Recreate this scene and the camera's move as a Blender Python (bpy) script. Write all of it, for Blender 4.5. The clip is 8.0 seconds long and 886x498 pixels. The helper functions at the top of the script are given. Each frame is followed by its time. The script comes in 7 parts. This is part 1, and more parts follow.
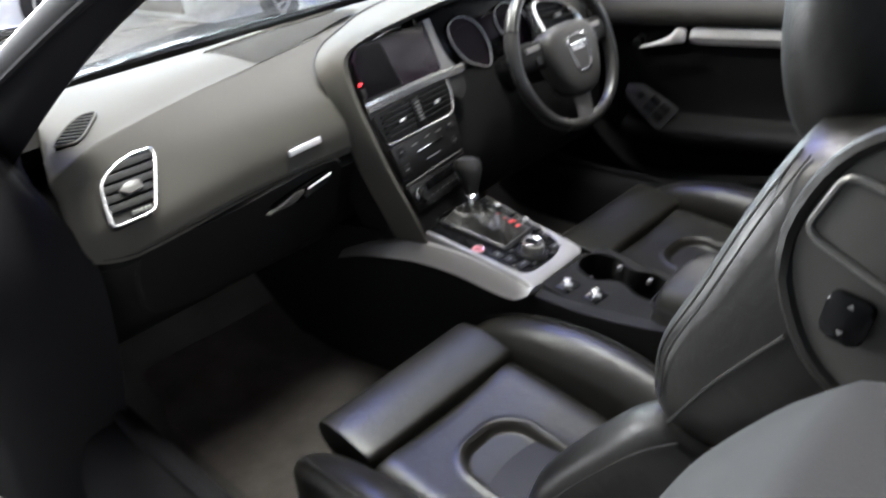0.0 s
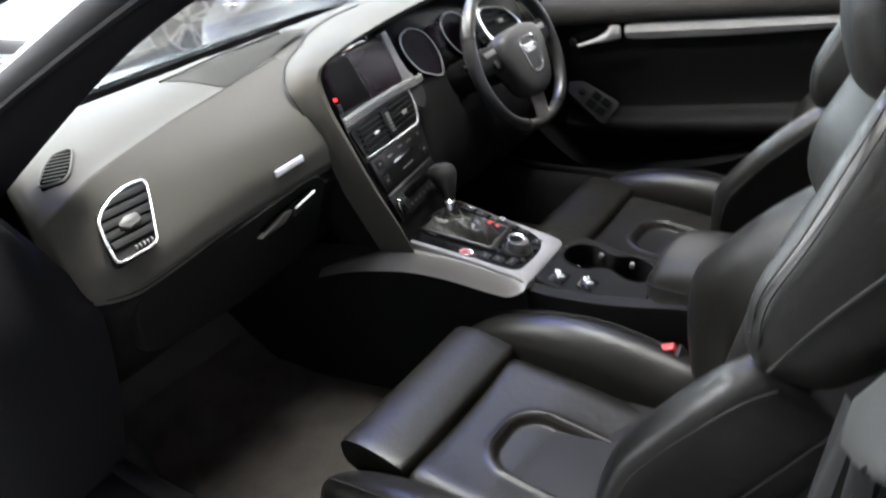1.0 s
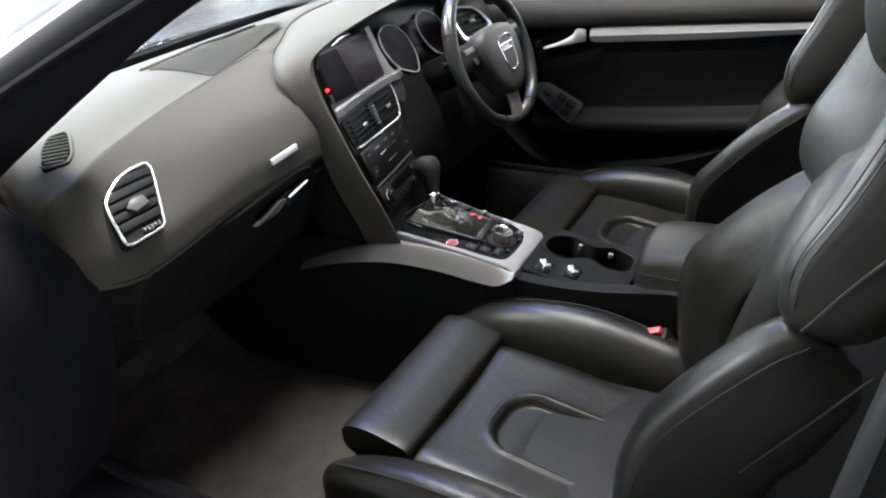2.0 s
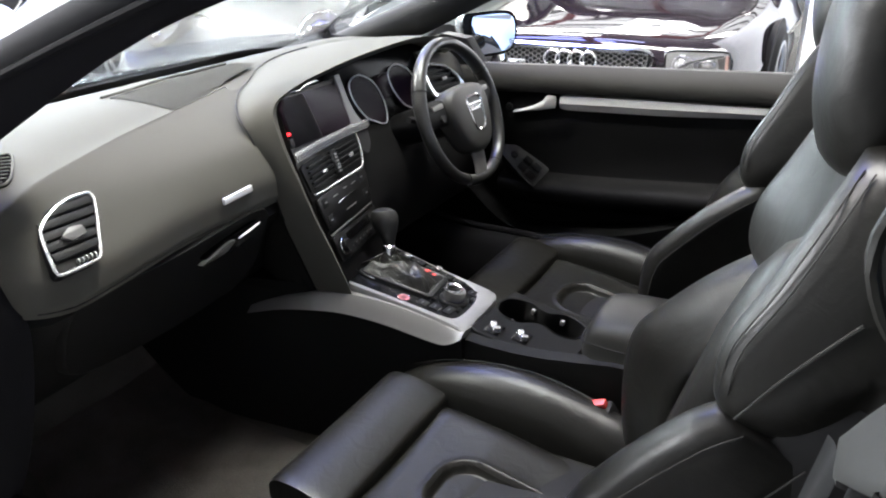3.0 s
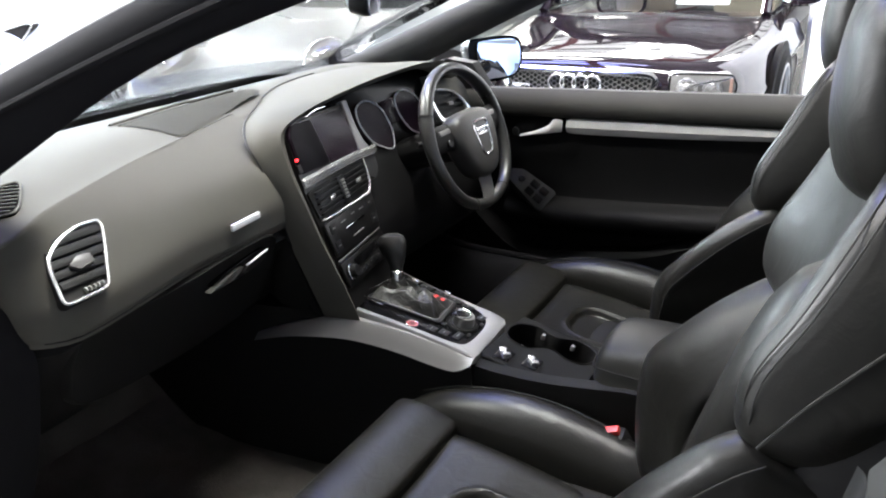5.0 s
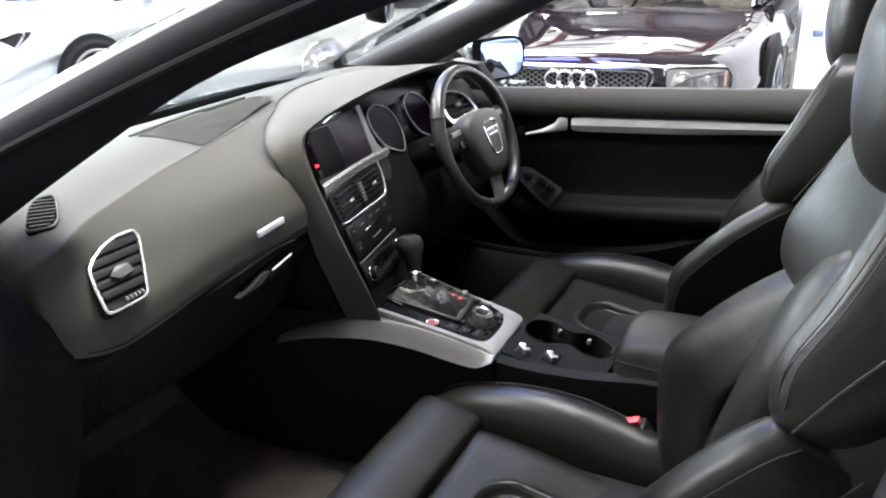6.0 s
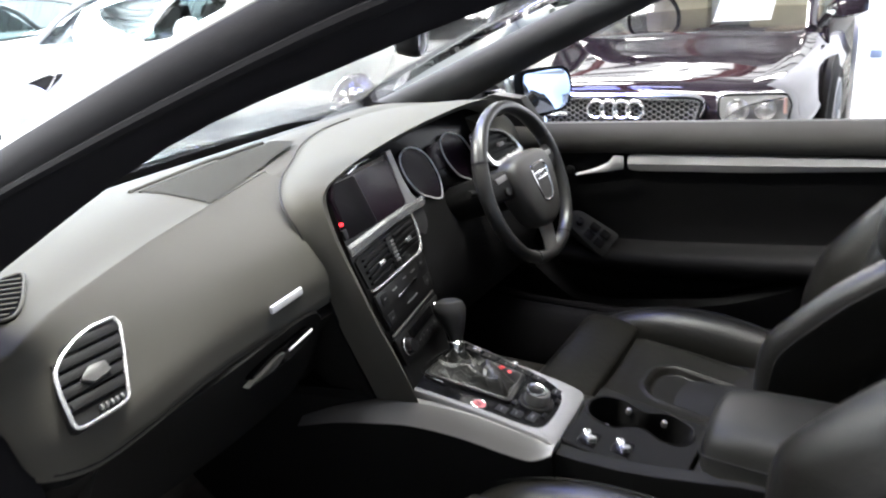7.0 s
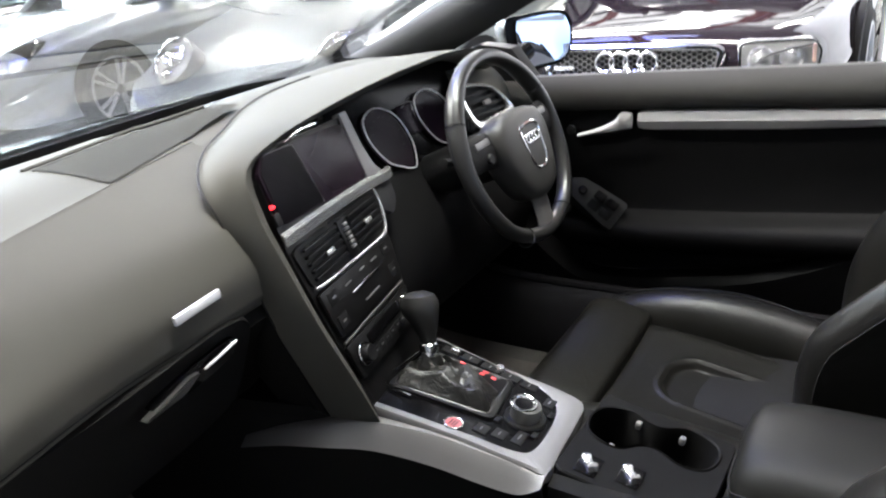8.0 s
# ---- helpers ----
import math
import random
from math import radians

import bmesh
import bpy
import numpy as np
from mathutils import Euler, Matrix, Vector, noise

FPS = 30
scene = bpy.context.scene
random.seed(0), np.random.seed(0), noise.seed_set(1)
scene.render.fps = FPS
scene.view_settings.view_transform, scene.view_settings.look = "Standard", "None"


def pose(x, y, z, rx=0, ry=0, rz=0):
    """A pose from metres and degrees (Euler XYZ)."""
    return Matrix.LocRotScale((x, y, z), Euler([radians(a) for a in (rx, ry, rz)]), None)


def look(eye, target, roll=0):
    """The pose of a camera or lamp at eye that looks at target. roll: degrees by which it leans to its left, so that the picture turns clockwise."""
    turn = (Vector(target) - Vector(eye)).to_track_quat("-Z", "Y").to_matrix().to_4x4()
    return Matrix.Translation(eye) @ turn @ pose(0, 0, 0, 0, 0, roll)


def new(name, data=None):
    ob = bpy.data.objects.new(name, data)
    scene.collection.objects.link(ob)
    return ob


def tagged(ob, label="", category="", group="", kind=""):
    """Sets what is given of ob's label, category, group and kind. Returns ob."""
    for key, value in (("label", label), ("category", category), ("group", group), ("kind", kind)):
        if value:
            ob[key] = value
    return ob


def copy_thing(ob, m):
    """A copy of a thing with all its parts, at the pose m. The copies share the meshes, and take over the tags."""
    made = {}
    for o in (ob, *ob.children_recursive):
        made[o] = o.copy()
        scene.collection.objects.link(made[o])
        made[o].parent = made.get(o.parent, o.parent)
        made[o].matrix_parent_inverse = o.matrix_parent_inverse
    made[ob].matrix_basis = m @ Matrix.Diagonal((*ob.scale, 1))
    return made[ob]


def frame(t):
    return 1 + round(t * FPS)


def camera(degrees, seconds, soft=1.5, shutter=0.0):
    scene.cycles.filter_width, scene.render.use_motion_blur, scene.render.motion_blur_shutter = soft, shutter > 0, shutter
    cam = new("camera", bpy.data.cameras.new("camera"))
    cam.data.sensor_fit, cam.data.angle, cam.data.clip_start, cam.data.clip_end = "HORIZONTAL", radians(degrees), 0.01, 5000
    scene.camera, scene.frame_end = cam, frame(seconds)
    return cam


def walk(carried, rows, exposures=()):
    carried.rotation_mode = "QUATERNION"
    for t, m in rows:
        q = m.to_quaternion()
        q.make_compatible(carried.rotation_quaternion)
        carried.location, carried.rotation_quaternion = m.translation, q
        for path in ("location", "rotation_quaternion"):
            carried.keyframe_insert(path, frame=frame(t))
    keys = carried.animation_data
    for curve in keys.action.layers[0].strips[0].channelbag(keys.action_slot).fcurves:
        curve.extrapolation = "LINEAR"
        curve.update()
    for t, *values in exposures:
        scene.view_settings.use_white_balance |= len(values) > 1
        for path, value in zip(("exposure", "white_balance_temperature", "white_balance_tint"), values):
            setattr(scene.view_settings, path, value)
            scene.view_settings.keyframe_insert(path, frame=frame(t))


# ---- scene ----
cam = camera(60.3, 8.0, soft=2.0, shutter=0.5)
PATH = [
    (0, (-1.016, -0.998, 1.292), (0.175, 0.307, 0.354), -7.8),
    (0.5, (-1.058, -0.952, 1.297), (0.319, 0.241, 0.472), -3.1),
    (1, (-1.136, -0.884, 1.297), (0.234, 0.239, 0.368), -10.2),
    (1.5, (-1.222, -0.823, 1.289), (0.31, 0.044, 0.339), -6.1),
    (2, (-1.237, -0.8, 1.292), (0.247, 0.162, 0.36), -7.3),
    (2.2, (-1.23, -0.808, 1.282), (0.349, 0.077, 0.43), -4.6),
    (3.3, (-1.2, -0.82, 1.287), (0.373, 0.118, 0.483), -0.9),
    (3.5, (-1.197, -0.826, 1.275), (0.346, 0.165, 0.477), -2.5),
    (4, (-1.154, -0.844, 1.288), (0.452, 0.077, 0.531), -1.7),
    (4.5, (-1.136, -0.813, 1.295), (0.453, 0.123, 0.521), 0.3),
    (4.7, (-1.158, -0.809, 1.282), (0.436, 0.134, 0.528), -1.0),
    (6, (-1.248, -0.773, 1.306), (0.357, 0.141, 0.54), -3.3),
    (6.5, (-1.194, -0.74, 1.297), (0.42, 0.132, 0.502), -4.2),
    (7, (-1.054, -0.645, 1.285), (0.533, 0.357, 0.595), -5.1),
    (7.5, (-0.932, -0.601, 1.255), (0.631, 0.417, 0.534), -3.1),
    (8, (-0.806, -0.578, 1.217), (0.726, 0.448, 0.442), -6.9),
]
walk(cam, [(t, look(eye, target, roll)) for t, eye, target, roll in PATH])

# ---- light ----
scene.view_settings.exposure = 1.74
world = bpy.data.worlds.new("world")
scene.world = world
world.use_nodes = True
world.node_tree.nodes["Background"].inputs[0].default_value = (0.75, 0.85, 1.0, 1)
world.node_tree.nodes["Background"].inputs[1].default_value = 0.10


def area_lamp(name, eye, target, sx, sy, watts, colour):
    data = bpy.data.lights.new(name, "AREA")
    data.shape, data.size, data.size_y, data.energy, data.color = "RECTANGLE", sx, sy, watts, colour
    ob = new(name, data)
    ob.matrix_world = look(eye, target)
    return ob


LAMP_SPOTS = [(0.35, 0.25), (-1.2, 3.7), (0.6, 7.8), (5.8, 3.7), (5.8, 7.8), (10.0, -0.4), (10.0, 3.7), (10.0, 7.8)]
for lx, ly in LAMP_SPOTS:
    area_lamp("tube_light", (lx, ly, 4.66), (lx, ly, 0), 0.8, 3.2, 92, (1.0, 0.965, 0.905))
# Unseen bluish roof lamps, added to put blue sheen on the seats
area_lamp("blue_sheen_lamp", (1.45, 2.7, 4.70), (1.45, 2.7, 0), 0.8, 2.4, 105, (0.24, 0.28, 1.0))
area_lamp("blue_sheen_lamp", (3.2, 1.75, 4.70), (3.2, 1.75, 0), 0.8, 1.3, 34, (0.55, 0.58, 1.0))
area_lamp("window_daylight", (-2.2, 11.6, 2.7), (-0.2, 0, 0.9), 6.4, 3.2, 1700, (0.94, 0.965, 1.0))
area_lamp("window_daylight", (6.2, 11.6, 2.7), (0.0, 0, 0.9), 6.4, 3.2, 1800, (0.76, 0.90, 0.98))


# ---- materials ----
def material(name, colour, rough=0.5, metal=0.0, grain=0.0, grain_scale=400.0, vary=0.12, vary_scale=6.0,
             rough_vary=0.08, coat=0.0, spec=0.5, emit=0.0, alpha=1.0, each=0.0, colour2=None, crease=0.0):
    """A procedural surface: base colour with two scales of variation, uneven gloss and fine relief."""
    m = bpy.data.materials.new(name)
    m.use_nodes = True
    nt = m.node_tree
    b = nt.nodes["Principled BSDF"]
    b.inputs["Metallic"].default_value = metal
    b.inputs["Specular IOR Level"].default_value = spec
    b.inputs["Coat Weight"].default_value = coat
    b.inputs["Coat Roughness"].default_value = 0.04
    geo = nt.nodes.new("ShaderNodeNewGeometry")
    big = nt.nodes.new("ShaderNodeTexNoise")
    big.inputs["Scale"].default_value, big.inputs["Detail"].default_value = vary_scale, 6
    fine = nt.nodes.new("ShaderNodeTexNoise")
    fine.inputs["Scale"].default_value, fine.inputs["Detail"].default_value = grain_scale, 3
    for n in (big, fine):
        nt.links.new(geo.outputs["Position"], n.inputs["Vector"])
    mix = nt.nodes.new("ShaderNodeMix")
    mix.data_type = "RGBA"
    c = Vector(colour)
    c2 = Vector(colour2) if colour2 else c * (1 - 2 * vary)
    lo, hi = c2, c * (1 + vary)
    mix.inputs[6].default_value, mix.inputs[7].default_value = (*lo, 1), (*[min(1, v) for v in hi], 1)
    add = nt.nodes.new("ShaderNodeMath")
    add.operation = "MULTIPLY_ADD"
    nt.links.new(fine.outputs["Fac"], add.inputs[0])
    add.inputs[1].default_value = 0.35
    nt.links.new(big.outputs["Fac"], add.inputs[2])
    sub = nt.nodes.new("ShaderNodeMath")
    sub.operation, sub.inputs[1].default_value = "SUBTRACT", 0.17
    nt.links.new(add.outputs[0], sub.inputs[0])
    nt.links.new(sub.outputs[0], mix.inputs[0])
    out = mix.outputs[2]
    if each:
        info = nt.nodes.new("ShaderNodeObjectInfo")
        hsv = nt.nodes.new("ShaderNodeHueSaturation")
        ramp = nt.nodes.new("ShaderNodeMapRange")
        ramp.inputs[3].default_value, ramp.inputs[4].default_value = 1 - each, 1 + each
        nt.links.new(info.outputs["Random"], ramp.inputs[0])
        nt.links.new(ramp.outputs[0], hsv.inputs["Value"])
        nt.links.new(out, hsv.inputs["Color"])
        out = hsv.outputs[0]
    nt.links.new(out, b.inputs["Base Color"])
    rr = nt.nodes.new("ShaderNodeMapRange")
    rr.inputs[3].default_value, rr.inputs[4].default_value = max(0, rough - rough_vary), min(1, rough + rough_vary)
    nt.links.new(big.outputs["Fac"], rr.inputs[0])
    nt.links.new(rr.outputs[0], b.inputs["Roughness"])
    if grain:
        bump = nt.nodes.new("ShaderNodeBump")
        bump.inputs["Strength"].default_value, bump.inputs["Distance"].default_value = grain, 0.001
        nt.links.new(fine.outputs["Fac"], bump.inputs["Height"])
        nt.links.new(bump.outputs[0], b.inputs["Normal"])
    if crease:
        warp = nt.nodes.new("ShaderNodeTexNoise")
        warp.inputs["Scale"].default_value, warp.inputs["Detail"].default_value = 26.0, 4
        warp.inputs["Distortion"].default_value = 1.6
        fold = nt.nodes.new("ShaderNodeBump")
        fold.inputs["Strength"].default_value, fold.inputs["Distance"].default_value = crease, 0.006
        nt.links.new(geo.outputs["Position"], warp.inputs["Vector"])
        nt.links.new(warp.outputs["Fac"], fold.inputs["Height"])
        if grain:
            nt.links.new(bump.outputs[0], fold.inputs["Normal"])
        nt.links.new(fold.outputs[0], b.inputs["Normal"])
    if emit:
        b.inputs["Emission Color"].default_value = (*colour, 1)
        b.inputs["Emission Strength"].default_value = emit
    return m


def glass(name, tint=(1, 1, 1), gloss=0.12, rough=0.0):
    m = bpy.data.materials.new(name)
    m.use_nodes = True
    nt = m.node_tree
    nt.nodes.remove(nt.nodes["Principled BSDF"])
    t, g, mix = (nt.nodes.new("ShaderNode" + k) for k in ("BsdfTransparent", "BsdfGlossy", "MixShader"))
    t.inputs[0].default_value = (*tint, 1)
    g.inputs["Roughness"].default_value = rough
    lw = nt.nodes.new("ShaderNodeFresnel")
    lw.inputs[0].default_value = 1.0 + gloss * 4
    nt.links.new(lw.outputs[0], mix.inputs[0])
    nt.links.new(t.outputs[0], mix.inputs[1])
    nt.links.new(g.outputs[0], mix.inputs[2])
    nt.links.new(mix.outputs[0], nt.nodes["Material Output"].inputs[0])
    return m


LEATHER = material("black_leather", (0.0076, 0.0074, 0.0064), 0.37, grain=0.10, grain_scale=420, rough_vary=0.08, spec=0.23, crease=0.16)
WHEEL_LEATHER = material("worn_wheel_leather", (0.018, 0.018, 0.0175), 0.33, grain=0.08, grain_scale=500, rough_vary=0.06, spec=0.50)
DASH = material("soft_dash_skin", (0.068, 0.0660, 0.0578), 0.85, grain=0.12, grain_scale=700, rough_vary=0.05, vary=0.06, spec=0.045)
# Darker dash skin: the shade below the pad is put into its colour
DASH_SHADED = material("shaded_dash_skin", (0.0125, 0.0120, 0.0116), 0.65, grain=0.2, grain_scale=700, spec=0.12)
ARM_LEATHER = material("armrest_leather", (0.0085, 0.0085, 0.0074), 0.5, grain=0.05, grain_scale=420, spec=0.13)
PLASTIC = material("black_plastic", (0.0108, 0.0107, 0.0110), 0.5, grain=0.1, grain_scale=800, spec=0.12)
GLOSS_BLACK = material("gloss_black_panel", (0.0042, 0.0042, 0.0046), 0.2, rough_vary=0.04, spec=0.12)
PANEL = material("grey_black_panel", (0.0075, 0.0074, 0.0075), 0.36, rough_vary=0.05, spec=0.17)
CONSOLE_SIDE = material("console_side_skin", (0.0120, 0.0117, 0.0114), 0.7, grain=0.25, grain_scale=700, spec=0.10)
DECK = material("soft_console_skin", (0.0056, 0.0056, 0.0056), 0.65, grain=0.25, grain_scale=800, spec=0.07)
VENT = material("vent_plastic", (0.008, 0.008, 0.008), 0.5, spec=0.15)
SATIN = material("satin_aluminium", (0.160, 0.157, 0.155), 0.45, metal=0.25, rough_vary=0.05, vary=0.05, grain=0.05, grain_scale=900)
DOOR_SILVER = material("brushed_door_aluminium", (0.42, 0.415, 0.41), 0.42, metal=0.25, rough_vary=0.05, vary=0.05)
PAINT_SILVER = material("silver_trim_paint", (0.26, 0.26, 0.255), 0.38, metal=0.4, vary=0.04)
CHROME = material("chrome", (0.82, 0.82, 0.82), 0.09, metal=1.0, rough_vary=0.03, vary=0.03)
CHROME_SOFT = material("bright_switch_chrome", (0.70, 0.70, 0.69), 0.26, metal=0.75, rough_vary=0.05, vary=0.04)
HUB = material("airbag_pad_skin", (0.034, 0.0335, 0.032), 0.45, grain=0.2, grain_scale=700, spec=0.3)
TAB = material("grey_slider_paint", (0.10, 0.098, 0.095), 0.4, metal=0.3, vary=0.04)
KNOB = material("lever_knob_leather", (0.018, 0.0178, 0.017), 0.42, grain=0.12, grain_scale=600, spec=0.35)
# Purple in the base colour stands in for a reflection on the glass
SCREEN = material("purple_reflection_screen_glass", (0.013, 0.009, 0.014), 0.25, rough_vary=0.03, spec=0.10, colour2=(0.017, 0.009, 0.014))
BEZEL = material("purple_black_bezel", (0.0050, 0.0040, 0.0055), 0.55, spec=0.06)
CARPET = material("black_carpet", (0.095, 0.089, 0.084), 0.95, grain=1.0, grain_scale=260, vary=0.3, vary_scale=9, spec=0.1)
MAT = material("floor_mat_pile", (0.125, 0.112, 0.103), 0.95, grain=1.0, grain_scale=300, vary=0.3, vary_scale=14, spec=0.1)
BADGE = material("bright_badge_metal", (0.86, 0.86, 0.86), 0.45, metal=0.35, vary=0.03)
GRILLE_CLOTH = material("speaker_mesh", (0.062, 0.0590, 0.0505), 0.9, grain=0.9, grain_scale=900, spec=0.04)
RED = material("red_plastic", (0.48, 0.045, 0.035), 0.4)
RED_LAMP = material("red_indicator", (1.0, 0.03, 0.04), 0.4, emit=1.2)
WHITE_MARK = material("grey_print", (0.12, 0.12, 0.12), 0.5)
RED_MARK = material("red_print", (0.7, 0.07, 0.07), 0.5)
PINK = material("start_button_face", (0.42, 0.11, 0.12), 0.35)
# Lighter grey holds the right pillar's lit face; also plain grey trim
PILLAR_GREY = material("lit_pillar_and_grey_trim", (0.032, 0.032, 0.033), 0.75, grain=0.15, grain_scale=700, spec=0.07)
THREAD = material("grey_thread", (0.026, 0.026, 0.025), 0.8, spec=0.1)
DARK_TRIM = material("dark_satin_trim", (0.10, 0.10, 0.095), 0.35, metal=0.5)
GAITER = material("gaiter_leather", (0.011, 0.0108, 0.0098), 0.38, grain=0.1, grain_scale=500, spec=0.38, crease=0.85)
HANDLE_GREY = material("grey_handle_skin", (0.034, 0.034, 0.031), 0.45, grain=0.1, spec=0.25)
LIGHT_GREY = material("pale_grey_plastic", (0.45, 0.44, 0.43), 0.45)
RUBBER = material("black_rubber", (0.008, 0.008, 0.008), 0.75, grain=0.1, spec=0.15)
SEAL = material("black_flocked_seal", (0.0125, 0.0122, 0.0135), 0.9, grain=0.3, spec=0.04)
FABRIC = material("black_webbing", (0.0065, 0.0066, 0.0070), 0.85, grain=0.4, grain_scale=900, spec=0.22)
# Blue-grey tint puts part of the reflected colour into the glass
MIRROR = material("mirror_glass", (0.58, 0.62, 0.72), 0.01, metal=1.0, rough_vary=0.0, vary=0.0)
# Sheenless black that paints the shade inside outlet slots
SLOT_SHADE = material("slot_shade_black", (0.004, 0.004, 0.004), 1.0, spec=0.0)
WINDSCREEN = glass("windscreen_glass", (0.90, 0.95, 0.93), 0.11)
CLEAR = glass("clear_lamp_glass", (0.95, 0.95, 0.95), 0.12)
CAR_GLASS = glass("tinted_car_glass", (0.10, 0.115, 0.115), 0.08)
PALE_GLASS = glass("clear_car_glass", (0.78, 0.82, 0.80), 0.03)
BLACK_PAINT = material("black_pearl_paint", (0.012, 0.008, 0.011), 0.025, spec=0.5, rough_vary=0.01)
# Darker copy of the pillar trim, with shade put into the colour
PILLAR_SHADED = material("shaded_pillar_lining", (0.0105, 0.0102, 0.0118), 0.8, grain=0.2, grain_scale=700, spec=0.04)
PILLAR_EDGE = material("lit_pillar_edge_grey", (0.055, 0.054, 0.053), 0.38, spec=0.5)
DARK_PAINT = material("dark_grey_paint", (0.22, 0.225, 0.23), 0.25, metal=0.5, coat=1.0, rough_vary=0.03)
SILVER_PAINT = material("silver_paint", (0.17, 0.19, 0.18), 0.42, metal=0.5, coat=0.12, vary=0.03, rough_vary=0.03)
PALE_PAINT = material("pale_silver_paint", (0.42, 0.46, 0.46), 0.3, metal=0.4, coat=1.0, vary=0.03, rough_vary=0.03)
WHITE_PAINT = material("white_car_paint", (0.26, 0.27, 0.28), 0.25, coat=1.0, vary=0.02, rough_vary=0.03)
ORANGE = material("orange_lamp_lens", (0.50, 0.33, 0.27), 0.2)
LAMP_BODY = material("lamp_reflector", (0.40, 0.40, 0.385), 0.22, metal=0.5)
DOOR_TOP = material("grey_grained_door_top", (0.046, 0.045, 0.042), 0.7, grain=0.15, grain_scale=700, spec=0.14)
DOOR_SKIN = material("black_door_skin", (0.0060, 0.0059, 0.0062), 0.55, grain=0.12, grain_scale=700, spec=0.06)
BEIGE = material("beige_leather", (0.52, 0.45, 0.35), 0.5)
# Grey for unseen walls, kept dark to cut bounce light in the cabin
GREY_WALL = material("grey_bounce_cut_wall", (0.17, 0.17, 0.178), 0.8, grain=0.1, vary=0.05, vary_scale=1.5)
WHITE_WALL = material("white_wall_paint", (0.80, 0.80, 0.79), 0.75, grain=0.1, vary=0.03, vary_scale=1.5)
# Floor grey is kept low for the same reason, less bounce light
TILE = material("grey_floor_tile", (0.18, 0.18, 0.177), 0.25, vary=0.06, vary_scale=2, each=0.05)
JOINT = material("grey_floor_joint", (0.16, 0.16, 0.155), 0.7)
ROOF = material("ribbed_roof_sheet", (0.58, 0.58, 0.575), 0.5, metal=0.2, vary=0.06, vary_scale=1.0)
STEEL = material("painted_roof_steel", (0.25, 0.07, 0.06), 0.5, vary=0.1)
LAMP_GLOW = material("lamp_diffuser", (1.0, 0.985, 0.95), 0.5, emit=14.0)
# Panel glow that goes with the added bluish lamps
BLUE_GLOW = material("blue_glow_panel", (0.30, 0.38, 1.0), 0.4, emit=1.0)
# Roof sheet made to glow, to brighten what the saloon's bonnet reflects
ROOF_GLOW = material("glowing_roof_sheet", (0.9, 0.92, 0.93), 0.5, emit=0.75)
ROOF_LIGHT = material("clear_roof_sheet", (0.97, 0.98, 1.0), 0.4, emit=4.5)
PURLIN = material("dark_purlin_steel", (0.06, 0.055, 0.055), 0.5, vary=0.1)
SKY_GLOW = material("overcast_sky", (0.82, 0.91, 1.0), 0.9, emit=3.0, spec=0.0)
QUARTER = material("dark_grey_trim", (0.0086, 0.0085, 0.0078), 0.75, grain=0.15, grain_scale=700, spec=0.12)
BLUE = material("blue_paint", (0.42, 0.55, 0.80), 0.4, vary=0.05)
# Glowing sheet, added for an overexposed white area beside the saloon
WHITE_GLOW = material("white_glow_sheet", (0.95, 0.97, 1.0), 0.6, emit=0.5, spec=0.2)
PAPER = material("white_paper", (0.82, 0.82, 0.80), 0.8)


# ---- mesh tools ----
def thing(name, label, category, group="", kind="", at=(0, 0, 0)):
    ob = new(name)
    ob.empty_display_size = 0.05
    ob.location = at
    return tagged(ob, label, category, group, kind)


def finish(bm, name, mat, angle=38):
    bmesh.ops.recalc_face_normals(bm, faces=bm.faces)
    me = bpy.data.meshes.new(name)
    bm.to_mesh(me)
    bm.free()
    me.materials.append(mat)
    me.shade_smooth()
    me.set_sharp_from_angle(angle=radians(angle))
    return me


def part(name, bm, mat, parent=None, label="", angle=38):
    ob = new(name, finish(bm, name, mat, angle))
    if parent:
        base = Matrix.Identity(4)
        up = parent
        while up:
            base = Matrix.Translation(-up.location) @ base
            up = up.parent
        ob.parent = parent
        ob.matrix_basis = base
    return tagged(ob, label)


def solid(name, bm, mat, label, category, group="", kind="", angle=38):
    return tagged(new(name, finish(bm, name, mat, angle)), label, category, group, kind)


def B():
    return bmesh.new()


def cr(pts, n=4, closed=False):
    """A smooth curve through the points."""
    p = [Vector(q) for q in pts]
    out = []
    for i in range(len(p) if closed else len(p) - 1):
        if closed:
            a, b, c, d = (p[(i + k) % len(p)] for k in (-1, 0, 1, 2))
        else:
            b, c = p[i], p[i + 1]
            a = p[i - 1] if i else b * 2 - c
            d = p[i + 2] if i + 2 < len(p) else c * 2 - b
        for k in range(n):
            t = k / n
            out.append(0.5 * (2 * b + (c - a) * t + (2 * a - 5 * b + 4 * c - d) * t * t + (3 * b - a - 3 * c + d) * t ** 3))
    if not closed:
        out.append(p[-1])
    return out


def loft(bm, rings, closed=True, caps=True, m=None):
    vs = [[bm.verts.new((m @ Vector(p)) if m else p) for p in r] for r in rings]
    n = len(vs[0])
    for a, b in zip(vs, vs[1:]):
        for i in range(n if closed else n - 1):
            j = (i + 1) % n
            bm.faces.new((a[i], a[j], b[j], b[i]))
    if caps and closed:
        bm.faces.new(vs[0][::-1])
        bm.faces.new(vs[-1])
    return vs


def smooth_loft(bm, sections, n_ring=3, n_along=4, caps=True, m=None):
    """Rings through sparse section points, then curves along them."""
    rings = [cr(s, n_ring, True) for s in sections]
    cols = [cr([r[i] for r in rings], n_along) for i in range(len(rings[0]))]
    loft(bm, [[c[k] for c in cols] for k in range(len(cols[0]))], True, caps, m)


